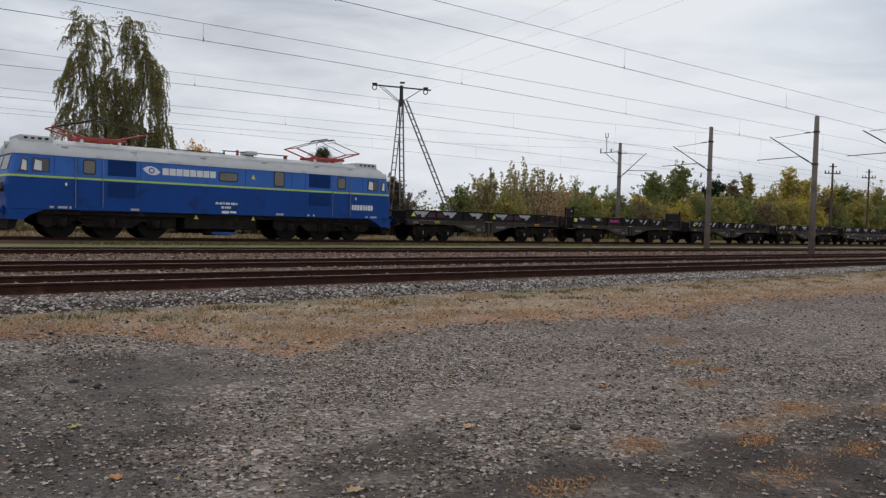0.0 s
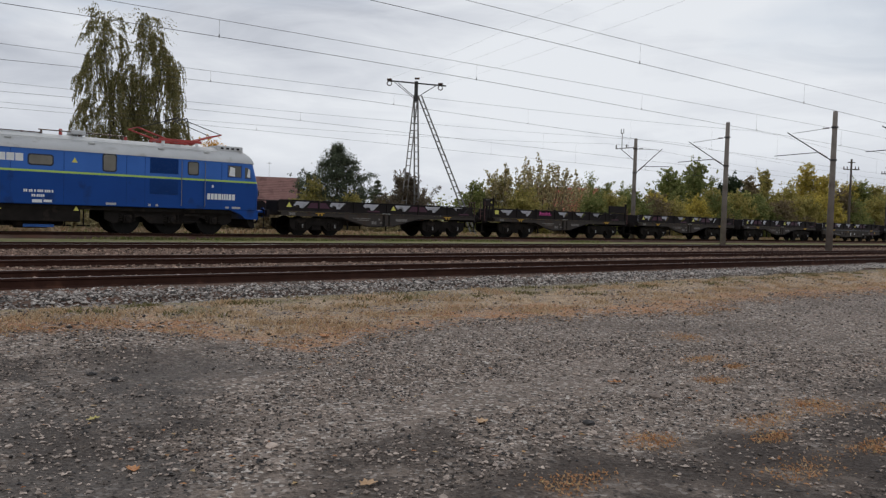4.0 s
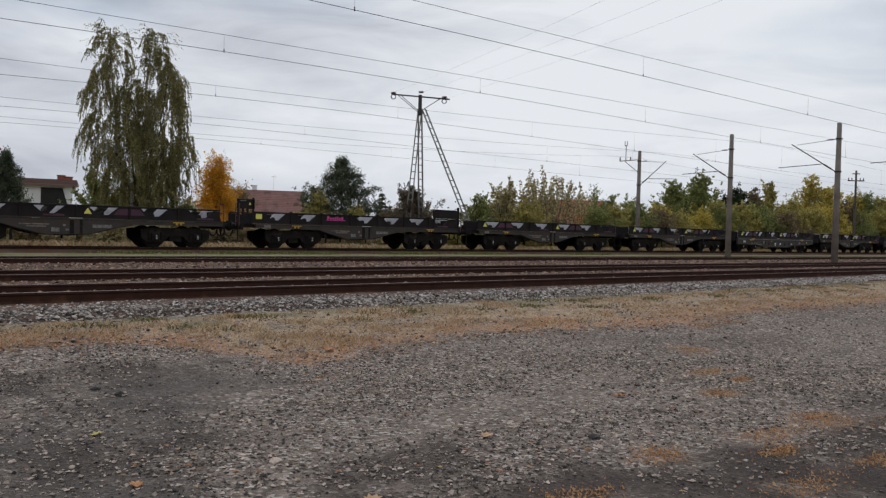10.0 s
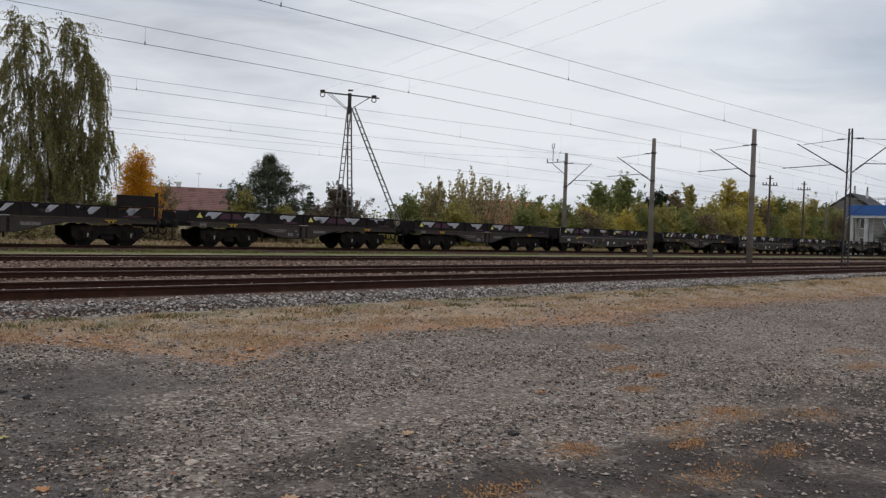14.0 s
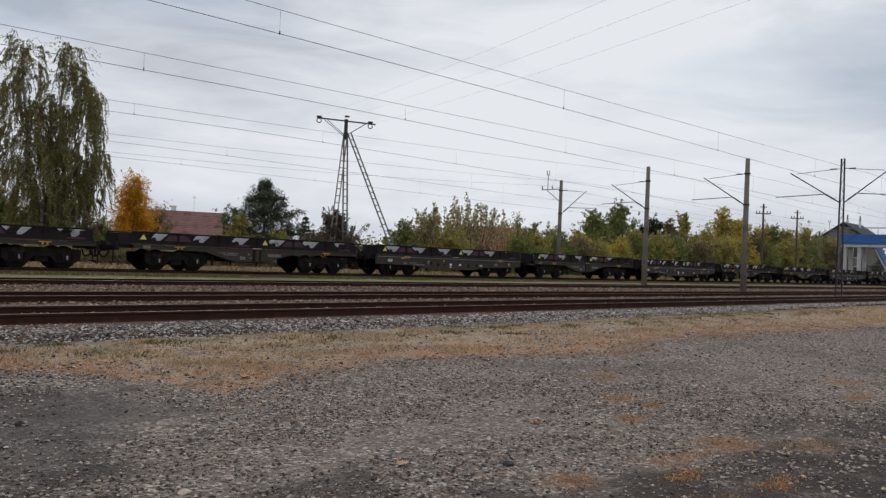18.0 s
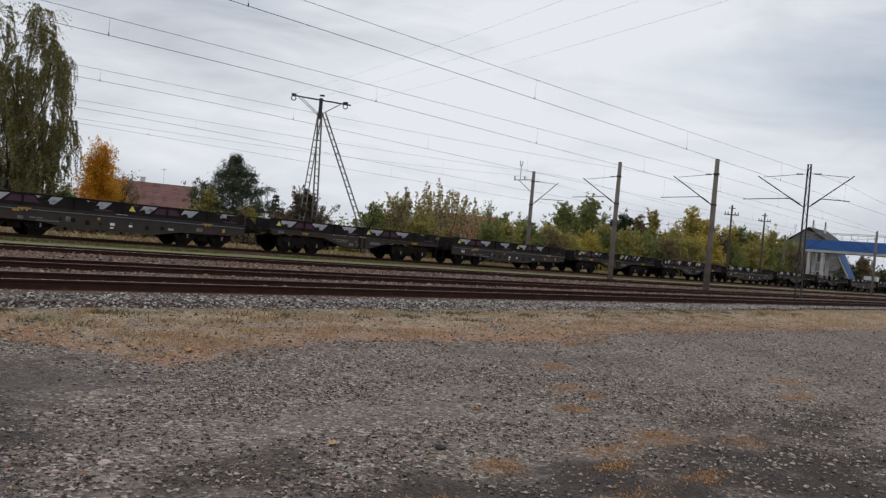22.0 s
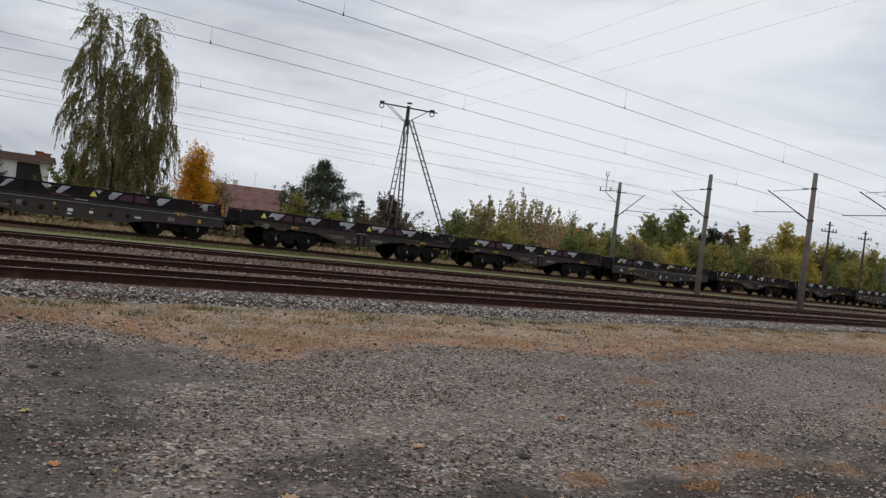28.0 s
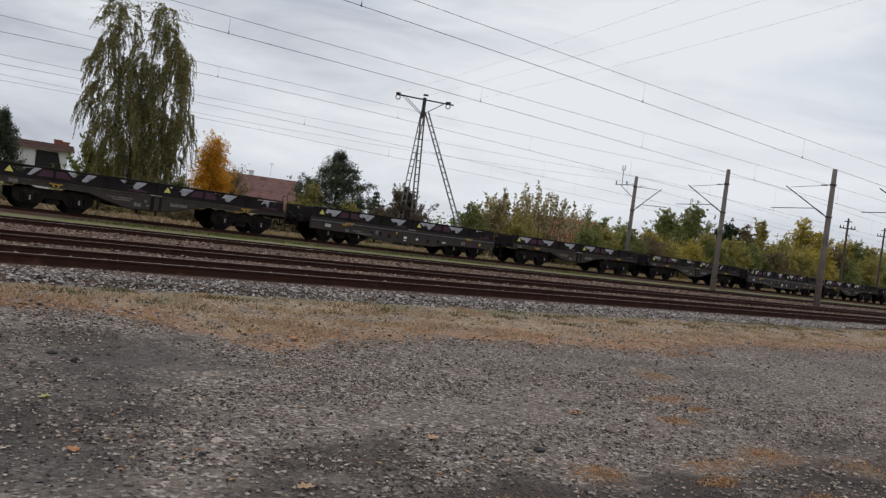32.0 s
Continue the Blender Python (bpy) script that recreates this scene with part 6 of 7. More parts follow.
for k in range(26):
    rr, aa = 2.2 + 6.0 * random.random(), radians(6 + 72 * random.random())
    loose_stone(rr * math.sin(aa), rr * math.cos(aa), random.uniform(0.02, 0.042), M["pebble"], "flat grey stone pressed into the gravel", 10 + k)

# ---- trees and bushes ----
GREEN = {
    "birch": [(0.10, 0.105, 0.04), (0.19, 0.19, 0.075), (0.31, 0.285, 0.125), (0.14, 0.135, 0.055), (0.42, 0.345, 0.15), (0.13, 0.10, 0.05)],
    "orange": [(0.66, 0.29, 0.025), (0.80, 0.44, 0.035), (0.55, 0.22, 0.02), (0.78, 0.50, 0.06), (0.50, 0.30, 0.05)],
    "dark": [(0.030, 0.046, 0.022), (0.054, 0.076, 0.036), (0.090, 0.112, 0.052), (0.042, 0.060, 0.030)],
    "pine": [(0.048, 0.060, 0.038), (0.085, 0.104, 0.064), (0.15, 0.168, 0.105), (0.064, 0.080, 0.050)],
    "green": [(0.11, 0.145, 0.045), (0.21, 0.245, 0.075), (0.31, 0.32, 0.115), (0.16, 0.19, 0.06), (0.42, 0.38, 0.15)],
    "olive": [(0.21, 0.20, 0.06), (0.37, 0.335, 0.10), (0.51, 0.44, 0.14), (0.29, 0.24, 0.085), (0.60, 0.49, 0.17)],
    "yellow": [(0.33, 0.29, 0.065), (0.57, 0.47, 0.10), (0.72, 0.56, 0.13), (0.44, 0.35, 0.08), (0.28, 0.25, 0.075)],
    "pale": [(0.30, 0.27, 0.14), (0.48, 0.42, 0.22), (0.62, 0.53, 0.31), (0.24, 0.21, 0.11), (0.45, 0.33, 0.17)],
    "plum": [(0.10, 0.075, 0.06), (0.17, 0.13, 0.10), (0.23, 0.185, 0.125), (0.13, 0.11, 0.07)],
    "brown": [(0.17, 0.125, 0.08), (0.26, 0.195, 0.12), (0.34, 0.265, 0.15), (0.20, 0.155, 0.08), (0.26, 0.225, 0.10)],
    "red": [(0.28, 0.07, 0.035), (0.40, 0.13, 0.06), (0.20, 0.075, 0.035), (0.15, 0.11, 0.045)],
}
for key in list(GREEN):
    M["leaf_" + key] = leaf_material(key + "_foliage", GREEN[key])


def foliage(name, pts, size, mat, parent, rng, hang=0.0, long=1.7):
    """A crown's leaves: small folded cards, each turned its own way."""
    n = len(pts)
    d = rng.standard_normal((n, 3))
    d[:, 2] -= hang * 3
    d /= np.linalg.norm(d, axis=1)[:, None]
    e = np.cross(d, rng.standard_normal((n, 3)))
    e /= np.linalg.norm(e, axis=1)[:, None] + 1e-6
    s = size * (0.6 + 0.8 * rng.random(n))[:, None]
    f = np.cross(d, e) * s * 0.18
    verts = np.stack([pts - d * s * long / 2, pts + e * s / 2 + f, pts + d * s * long / 2, pts - e * s / 2 + f], 1).reshape(-1, 3)
    faces = (np.arange(n)[:, None] * 4 + np.arange(4)[None]).tolist()
    ob = raw(name, verts, faces, mat, parent)
    return ob


def branch(bm, a, b, r0, r1, rng, bends=3, wild=0.08):
    a, b = Vector(a), Vector(b)
    pts = [a]
    for k in range(1, bends):
        p = a.lerp(b, k / bends) + Vector(rng.standard_normal(3)) * wild * (b - a).length
        pts.append(p)
    pts.append(b)
    for k in range(bends):
        rod(bm, pts[k], pts[k + 1], r0 + (r1 - r0) * k / bends, r0 + (r1 - r0) * (k + 1) / bends, 6)


def weeping_birch(x, y, height):
    rng = np.random.default_rng(77)
    t = thing("weeping_birch", pose(x, y, -0.3), "tall weeping birch with hanging yellow-green twigs", "tree")
    tops = []
    for k, (dx, dy, top) in enumerate(((-1.75, 0.3, height * 0.985), (0.75, 0.0, height * 0.975), (0.0, 0.9, height * 0.74), (2.0, 0.2, height * 0.8), (-2.45, -0.2, height * 0.8), (1.5, -0.8, height * 0.86), (3.1, 0.5, height * 0.5), (-0.9, -1.0, height * 0.7))):
        bm = mesh()
        branch(bm, (0.15 * dx, 0.15 * dy, 0 if k < 2 else height * 0.15), (dx, dy, top - 0.4), 0.16 if k < 2 else 0.08, 0.02, rng, 5, 0.02)
        part("stem" if k < 2 else "limb", bm, M["bark" if k > 1 else "birchbark"], t, "pale stem with dark marks", True)
        tops.append((dx, dy, top))
    pts = []
    for k in range(465):
        dx, dy, top = tops[rng.choice(len(tops), p=[0.17, 0.19, 0.12, 0.13, 0.13, 0.12, 0.08, 0.06])]
        u = rng.random() ** 0.85
        z0 = top * (0.22 + 0.78 * u)
        spread_here = 0.2 + 1.15 * min(1.0, (1.03 - z0 / top) * 3.0) ** 0.8
        a, r = rng.random() * 6.283, spread_here * (1.35 if z0 > 0.42 * height else 0.85) * math.sqrt(rng.random())
        px, py = dx * (0.45 + 0.55 * z0 / top) + r * math.cos(a), dy + r * math.sin(a)
        length = min((1.0 + 2.4 * rng.random()) * (0.6 if z0 > height * 0.85 else 1.0), z0 - 0.5)
        # a plume: several strands that leave one bough and hang close together
        for j in range(5):
            lj = length * (0.45 + 0.6 * rng.random())
            n = int(lj * 30) + 4
            v = np.linspace(0, 1, n) ** 0.9
            aj = a + 0.5 * rng.standard_normal()
            out = (0.22 + 0.3 * rng.random()) * np.sin(v * 1.7)
            ox, oy = 0.13 * rng.standard_normal(2)
            wav = 0.05 * np.sin(v * 7 + aj)
            strand = np.stack([px + ox * v + out * math.cos(aj) + wav, py + oy * v + out * math.sin(aj) + wav * 0.5, z0 + 0.35 * np.sin(v * 2.0) - lj * v], -1)
            pts.append(strand + (0.015 + 0.03 * (1 - v))[:, None] * rng.standard_normal((n, 3)))
    foliage("crown", np.concatenate(pts), 0.05, M["leaf_birch"], t, rng, 0.8, 2.4)["label"] = "curtain of hanging twigs and small leaves"
    up = []
    for dx, dy, top in tops[:2]:
        for k in range(90):
            a = rng.random() * 6.283
            r = 0.35 + 1.5 * rng.random()
            rise = 0.5 + 1.3 * rng.random()
            n = 24
            v = np.linspace(0, 1, n)
            base = top - 1.15 - 2.4 * rng.random()
            up.append(np.stack([dx + r * v * math.cos(a), dy + r * v * math.sin(a), base + rise * np.sin(v * 2.2) * (1 - 0.35 * v) + 0.1], -1) + 0.035 * rng.standard_normal((n, 3)))
    foliage("crown_top", np.concatenate(up), 0.05, M["leaf_birch"], t, rng, 0.3, 2.4)
    return t


weeping_birch(15.7, 49.7, 13.7)


def broadleaf(x, y, height, width, tone, label, seed, dense=1.0, leaf=0.15, low=0.1, trunk=0.12, flame=False, name="tree", category="tree", airy=0.0):
    """A tree or tall bush: stem, limbs and a crown of leaf clumps round the limb ends, with gaps between them."""
    rng = np.random.default_rng(seed)
    t = thing(name, pose(x, y, -0.3), label, category, "trees and bushes behind the railway")
    bm = mesh()
    branch(bm, (0, 0, 0), (0.1 * width * rng.standard_normal(), 0, height * 0.75), trunk, trunk * 0.25, rng, 4, 0.03)
    part("trunk", bm, M["bark"], t)
    bm = mesh()
    ends = []
    n = int(13 + width * 3.0)
    for k in range(n):
        u = low + (1 - low) * (k + rng.random()) / n
        reach = (math.sin(math.pi * (0.18 + 0.8 * u) ** 0.9) if not flame else 1.0 - u ** 0.8) * width / 2
        a = k * 2.4 + rng.random()
        rr = reach * (0.55 + 0.5 * rng.random())
        end = (rr * math.cos(a), rr * math.sin(a) * 0.85, height * (u if u < 0.97 else 0.97))
        branch(bm, (0, 0, max(0.05 * height, height * u * 0.62)), end, trunk * 0.35, 0.012, rng, 3, 0.05)
        ends.append(end)
    part("branchwork", bm, M["bark"], t)
    pts = []
    for ex, ey, ez in ends:
        if rng.random() < airy * 0.6:
            continue
        tip = np.array([ex, ey, ez])
        root = np.array([0, 0, max(0.05 * height, ez * 0.62)])
        for j in range(16):
            start = root + (tip - root) * (0.3 + 0.75 * rng.random()) + 0.02 * width * rng.standard_normal(3)
            out = np.array([ex, ey, 0.0]) / (math.hypot(ex, ey) + 0.05)
            d = out * 0.7 + np.array([0, 0, 0.9 if flame else 0.55]) + 0.75 * rng.standard_normal(3)
            d /= np.linalg.norm(d)
            length = width * (0.06 + 0.17 * rng.random() ** 1.5) * (0.7 if flame else 1.0)
            m = int((12 + 16 * rng.random()) * dense * (1 - 0.45 * airy))
            v = rng.random(m)
            q = start + d * (length * v)[:, None] + (0.022 * width * (1.2 - 0.75 * v))[:, None] * rng.standard_normal((m, 3))
            pts.append(q)
    m = int(260 * dense * width)
    v = rng.random(m) ** 0.8
    ring = (np.sin(np.pi * (0.18 + 0.8 * v) ** 0.9) if not flame else 1 - v ** 0.8) * width / 2 * 0.8
    a = rng.random(m) * 6.283
    rr = ring * np.sqrt(rng.random(m)) * (0.75 + 0.25 * np.sin(a * 3 + seed) * np.cos(v * 9 + seed))
    pts.append(np.stack([rr * np.cos(a), rr * np.sin(a) * 0.85, height * (0.04 + 0.85 * v) * (1 - 0.1 * rng.random(m))], -1))
    pts = np.concatenate(pts)
    pts = pts[pts[:, 2] > 0.05]
    foliage("crown", pts, leaf * 0.78, M["leaf_" + tone], t, rng, 0.15, 1.6)
    return t


def pine(x, y, height, width, label, seed, narrow=False):
    """A conifer: whorls of boughs that carry needle sprays."""
    rng = np.random.default_rng(seed)
    t = thing("conifer", pose(x, y, -0.3), label, "tree", "conifers")
    bm = mesh()
    rod(bm, (0, 0, 0), (0, 0, height * 0.96), 0.14, 0.02, 8)
    part("trunk", bm, M["bark"], t)
    bm, pts = mesh(), []
    levels = int(height * 2.6) if narrow else 4
    for k in range(levels):
        level_u = 0.08 + 0.92 * k / levels
        for j in range(6 if narrow else 7):
            u = min(0.99, max(0.05, level_u + (0.01 if narrow else 0.04) * rng.standard_normal()))
            z = height * u * 0.97
            reach = width / 2 * ((1 - u) ** (0.95 if narrow else 0.85) + 0.02) * min(1.0, 0.6 + 1.6 * u)
            a = j * 0.9 + k * 0.7 + 0.5 * rng.random()
            rr = reach * (0.45 + 0.6 * rng.random())
            lift = (-0.1 if narrow else 0.1 + 0.3 * rng.random()) * rr
            tip = np.array([rr * math.cos(a), rr * math.sin(a), z + lift])
            root = np.array([0, 0, z])
            rod(bm, (0, 0, z), tuple(tip), 0.03, 0.008, 5)
            # needle tufts strung along the bough, thickest at its end
            for q in range(int(3 + 7.5 * rr)):
                v = 0.3 + 0.72 * rng.random() ** 0.6
                c = root + (tip - root) * v + 0.10 * rr * rng.standard_normal(3) * np.array([1, 1, 0.35])
                m = 20
                pts.append(c + (0.06 if narrow else 0.11) * rng.standard_normal((m, 3)) * np.array([1, 1, 0.7]) + np.array([0, 0, 0.08]))
    if not narrow:
        for k in range(900):
            u = 0.03 + 0.95 * rng.random() ** 1.15
            a = rng.random() * 6.283
            jag = 0.82 + 0.2 * math.sin(a * 4 + u * 19 + seed) + 0.14 * math.sin(a * 7 - u * 31)
            r = width / 2 * 0.86 * (1 - u) ** 0.8 * jag * rng.random() ** 0.42
            c = np.array([r * math.cos(a), r * math.sin(a), height * u + 0.12 * r])
            if k % 6 == 0:
                rod(bm, (0, 0, height * u * 0.96), tuple(c), 0.025, 0.008, 5)
            pts.append(c + rng.standard_normal((22, 3)) * np.array([0.11, 0.11, 0.19]))
    part("bough_frame", bm, M["bark"], t)
    foliage("needles", np.concatenate(pts), 0.06, M["leaf_pine"], t, rng, -0.25, 2.8)
    return t


def fan_shrub(x, y, height, width, tone, label, seed, stems=70, low=0.25):
    """A tall shrub: many slim upright stems that fan out from the ground, each with leaves along its upper part."""
    rng = np.random.default_rng(seed)
    t = thing("bush", pose(x, y, -0.3), label, "bush", "trees and bushes behind the railway")
    bm, pts = mesh(), []
    for k in range(stems):
        a, r = rng.random() * 6.283, math.sqrt(rng.random())
        top = height * (1.0 - 0.42 * r * r) * (0.78 + 0.25 * rng.random())
        foot = np.array([0.35 * width / 2 * r * math.cos(a), 0.3 * width / 2 * r * math.sin(a), 0])
        end = np.array([width / 2 * r * math.cos(a), 0.7 * width / 2 * r * math.sin(a), top])
        branch(bm, tuple(foot), tuple(end), 0.03, 0.008, rng, 3, 0.02)
        n = int(38 * top / 4)
        v = low + (1.02 - low) * rng.random(n) ** 0.6
        side = 0.26 * (1.12 - v)[:, None] * np.array([1, 1, 0.6]) + 0.03
        pts.append(foot + (end - foot) * v[:, None] + side * rng.standard_normal((n, 3)))
    part("stemwork", bm, M["bark"], t)
    foliage("crown", np.concatenate(pts), 0.145, M["leaf_" + tone], t, rng, -0.1, 1.7)
    return t


def at(az, dist):
    return dist * math.sin(radians(az)), dist * math.cos(radians(az))


broadleaf(*at(22.65, 57), 6.0, 7.6, "orange", "young maple in orange autumn leaf", 11, 2.0, 0.1, 0.06, flame=True, airy=0.1)
broadleaf(*at(24.2, 59), 4.4, 4.2, "brown", "thin browning sapling beside the maple", 12, 0.6, 0.1, airy=0.3)
pine(*at(31.4, 60), 6.7, 11.6, "broad dark green garden pine", 13)
broadleaf(*at(29.75, 58), 3.7, 4.4, "olive", "yellow-green shrub below the pine", 14, 1.0, 0.13)
pine(*at(34.35, 70), 4.85, 3.0, "small dark spruce behind the railway", 15, True)
broadleaf(*at(36.4, 58), 4.3, 5.6, "plum", "dark brown shrub at the power pole's foot", 16, 3.0, 0.10, airy=0.05)
broadleaf(*at(32.6, 57), 2.9, 3.0, "olive", "low olive shrub behind the train", 17, 0.9, 0.12)
broadleaf(*at(34.9, 57), 2.6, 2.8, "brown", "low brown shrub behind the train", 18, 0.8, 0.12)
pine(*at(9.6, 60), 5.8, 5.8, "dark pine beside the white house", 19)
broadleaf(*at(8.3, 64), 6.6, 4.0, "red", "red-leaved autumn tree beside the pine", 20, 1.1, 0.15)
broadleaf(*at(14.7, 54), 4.7, 3.4, "green", "green shrub before the white house", 21, 1.1, 0.11, airy=0.1)
broadleaf(*at(16.4, 53), 3.6, 4.2, "olive", "olive shrub under the birch", 24, 1.1, 0.11)
broadleaf(*at(20.5, 53), 2.8, 3.2, "green", "green shrub under the birch", 22, 1.0, 0.12)
broadleaf(*at(4.0, 58), 5.0, 5.0, "green", "green bushy tree behind the railway", 23, 1.0, 0.16)
# the thicket on the far side, from the pole to the footbridge: bearing, rise of its top, depth from the eye, width, tone, look, fullness, gaps
THICKET = (
    (41.5, 2.7, 46, 4.0, "green", "leafy green bush behind the train", 0.8, 0.2), (43.1, 3.3, 47, 4.6, "olive", "olive-green bush behind the train", 0.8, 0.25), 
    (45.0, 2.1, 44, 6.0, "olive", "tangled olive bush behind the train", 0.9, 0.1),
    (47.6, 0.9, 44, 4.6, "brown", "tangled brown bush behind the train", 0.8, 0.2), (49.8, 3.6, 48, 4.4, "green", "thin half-bare green bush", 0.4, 0.5), (51.0, 2.7, 48, 4.6, "green", "dense green bush behind the train", 1.1, 0.1),
    (52.4, 2.6, 49, 4.8, "green", "dense green bush behind the train", 1.1, 0.1), (54.2, 2.2, 45, 5.4, "yellow", "yellowing bush behind the train", 1.0, 0.05), (55.4, 4.0, 50, 6.2, "green", "spreading green tree behind the hedge", 1.1, 0.1),
    (57.0, 4.6, 50, 6.6, "green", "spreading green tree behind the hedge", 1.2, 0.1), (58.2, 2.5, 45, 5.6, "olive", "olive-green bush behind the train", 1.1, 0.05), (59.4, 3.4, 49, 6.0, "dark", "dark green tree behind the hedge", 1.2, 0.05),
    (60.5, 3.5, 49, 5.0, "brown", "brownish autumn tree behind the hedge", 0.9, 0.15), (61.5, 3.9, 49, 4.6, "olive", "olive-green tree behind the hedge", 1.1, 0.1), (60.3, 2.2, 45, 6.4, "green", "dense green bush behind the train", 1.1, 0.05),
    (62.9, 3.1, 49, 5.6, "olive", "thin olive tree behind the hedge", 0.6, 0.3), (64.1, 4.3, 49, 6.0, "yellow", "yellow autumn tree behind the hedge", 1.2, 0.08), (65.2, 3.7, 49, 5.6, "yellow", "yellow autumn tree behind the hedge", 1.0, 0.15),
    (62.4, 2.1, 45, 6.6, "olive", "olive-green bush behind the train", 1.1, 0.05), (64.2, 2.1, 45, 6.4, "yellow", "yellowing bush behind the train", 1.1, 0.05), (66.0, 2.5, 45, 6.4, "brown", "brown-green bush behind the train", 1.0, 0.1), (67.2, 3.1, 48, 7.4, "green", "dense green bush behind the train", 1.1, 0.05),
    (68.2, 2.9, 47, 7.4, "olive", "olive-green bush behind the train", 1.1, 0.05), (69.3, 3.0, 47, 7.4, "olive", "olive-green bush behind the train", 1.1, 0.05), (66.6, 3.0, 49, 7.0, "yellow", "yellowing bush behind the train", 1.0, 0.1),
    (70.1, 2.7, 47, 7.4, "green", "dense green bush near the footbridge", 1.1, 0.05), (70.8, 2.3, 46, 6.4, "olive", "olive-green bush near the footbridge", 1.1, 0.05), (68.8, 1.9, 44, 7.0, "green", "dense green bush behind the train", 1.0, 0.05),
    (74.9, 1.75, 40, 6.0, "brown", "orange-brown tree beyond the footbridge", 1.0, 0.05), (75.8, 0.9, 42, 8.0, "dark", "dark tree beyond the footbridge", 1.0, 0.05), (74.0, 1.1, 40, 6.0, "dark", "dark tree beyond the footbridge", 1.0, 0.05),
)
for n, (az, rise, depth, w, tone, label, dense, airy) in enumerate(THICKET):
    dist = depth / math.cos(radians(az))
    h = dist * math.tan(radians(rise)) + 1.35
    broadleaf(*at(az, dist), h, w, tone, label, 100 + n, dense, 0.14 if dist < 85 else 0.2, 0.05, airy=airy, name="bush" if "bush" in label or "shrub" in label else "tree", category="bush" if "bush" in label or "shrub" in label else "tree")

for az, rise, w, seed, stems in ((43.6, 3.9, 5.0, 61, 40), (45.0, 4.6, 6.0, 62, 46), (46.7, 5.05, 6.4, 63, 54), (48.8, 4.2, 3.6, 64, 12)):
    dist = 46 / math.cos(radians(az))
    fan_shrub(*at(az, dist), dist * math.tan(radians(rise)) + 1.35, w, "pale", "tall fan of upright stems with pale autumn leaves", seed, stems, 0.25 if stems > 40 else 0.6)

HEDGE = ["green", "olive", "green", "brown", "olive", "yellow"]
for n in range(16):
    az = 50.0 + 21.0 * n / 15
    depth = 43.6 + 1.2 * random.random()
    dist = depth / math.cos(radians(az))
    tone = HEDGE[n % 6]
    broadleaf(*at(az, dist), dist * math.tan(radians(1.75 + 0.5 * random.random())) + 1.3, 3.4 + dist * 0.028, tone, {"green": "green hedge bush behind the train", "olive": "olive hedge bush behind the train", "brown": "browning hedge bush behind the train", "yellow": "yellowing hedge bush behind the train"}[tone], 500 + n, 1.1, 0.13 if dist < 85 else 0.17, 0.05, 0.05, name="bush", category="bush")

# low undergrowth behind the train
for n in range(26):
    az = 3 + 66 * n / 25
    y = 45.0 + 2.0 * random.random()
    x = y * math.tan(radians(az))
    tone = random.choice(["pale", "olive", "brown", "pale"])
    broadleaf(x, y, random.uniform(0.9, 1.5), random.uniform(2.6, 4.2), tone, {"pale": "low pale undergrowth behind the train", "olive": "low olive undergrowth behind the train", "brown": "low withered undergrowth behind the train"}[tone], 300 + n, 0.9, 0.12, 0.05, 0.03, name="bush", category="bush")


def far_woods():
    """The distant line of trees round the plain."""
    rng = np.random.default_rng(5)
    pts = []
    for k in range(620):
        a = radians(-60 + 200 * k / 620)
        r = 330 + 60 * rng.random()
        h = 5 + 4.5 * rng.random() + 2 * math.sin(k * 0.11)
        m = 60
        q = rng.standard_normal((m, 3)) * np.array([1.6, 1.6, h * 0.3]) + np.array([r * math.sin(a), r * math.cos(a), h * 0.45])
        pts.append(q)
    ob = foliage("far_woods", np.concatenate(pts), 0.9, M["leaf_green"], None, rng, 0, 1.2)
    tagged(ob, "distant low line of autumn woods", "woods", kind="stuff")


far_woods()

# ---- houses, station and footbridge ----
M["tile"] = material("dark_red_roof_tiles", (0.19, 0.098, 0.085), (0.28, 0.15, 0.132), 1.5, 0.8, 0, 0.4, 12, (0.14, 0.07, 0.06), 0.35, 1.0, each=0.2)
M["brightile"] = material("orange_roof_tiles", (0.36, 0.12, 0.07), (0.48, 0.18, 0.11), 1.5, 0.8, 0, 0.4, 12)
M["browntile"] = material("brown_roof_tiles", (0.10, 0.06, 0.05), (0.19, 0.115, 0.095), 1.5, 0.8, 0, 0.4, 12)
M["render_white"] = material("white_render", (0.62, 0.63, 0.64), (0.76, 0.76, 0.76), 1.0, 0.9, 0, 0.2, 20, (0.5, 0.5, 0.49), 0.3, 0.8)
M["render_cream"] = material("cream_render", (0.45, 0.38, 0.27), (0.56, 0.48, 0.35), 1.0, 0.9, 0, 0.2, 20)
M["brick"] = material("red_chimney_brick", (0.22, 0.07, 0.045), (0.33, 0.12, 0.08), 8, 0.9, 0, 0.3, 30)
# near-black colour that stands for the shade in the white house's opening
M["shade"] = material("recess_shade_colour", (0.008, 0.007, 0.007), (0.018, 0.016, 0.015), 3, 0.8, 0, 0.2, 20)
M["station_roof"] = material("dark_grey_sheet_roof", (0.035, 0.032, 0.031), (0.062, 0.056, 0.053), 1.0, 0.7, 0, 0.2, 15)
M["station_wall"] = material("grey_station_render", (0.17, 0.155, 0.14), (0.27, 0.25, 0.225), 1.0, 0.9, 0, 0.2, 20)
M["bridge_blue"] = material("blue_bridge_paint", (0.025, 0.11, 0.36), (0.04, 0.15, 0.46), 0.7, 0.5, 0, 0.1, 20)
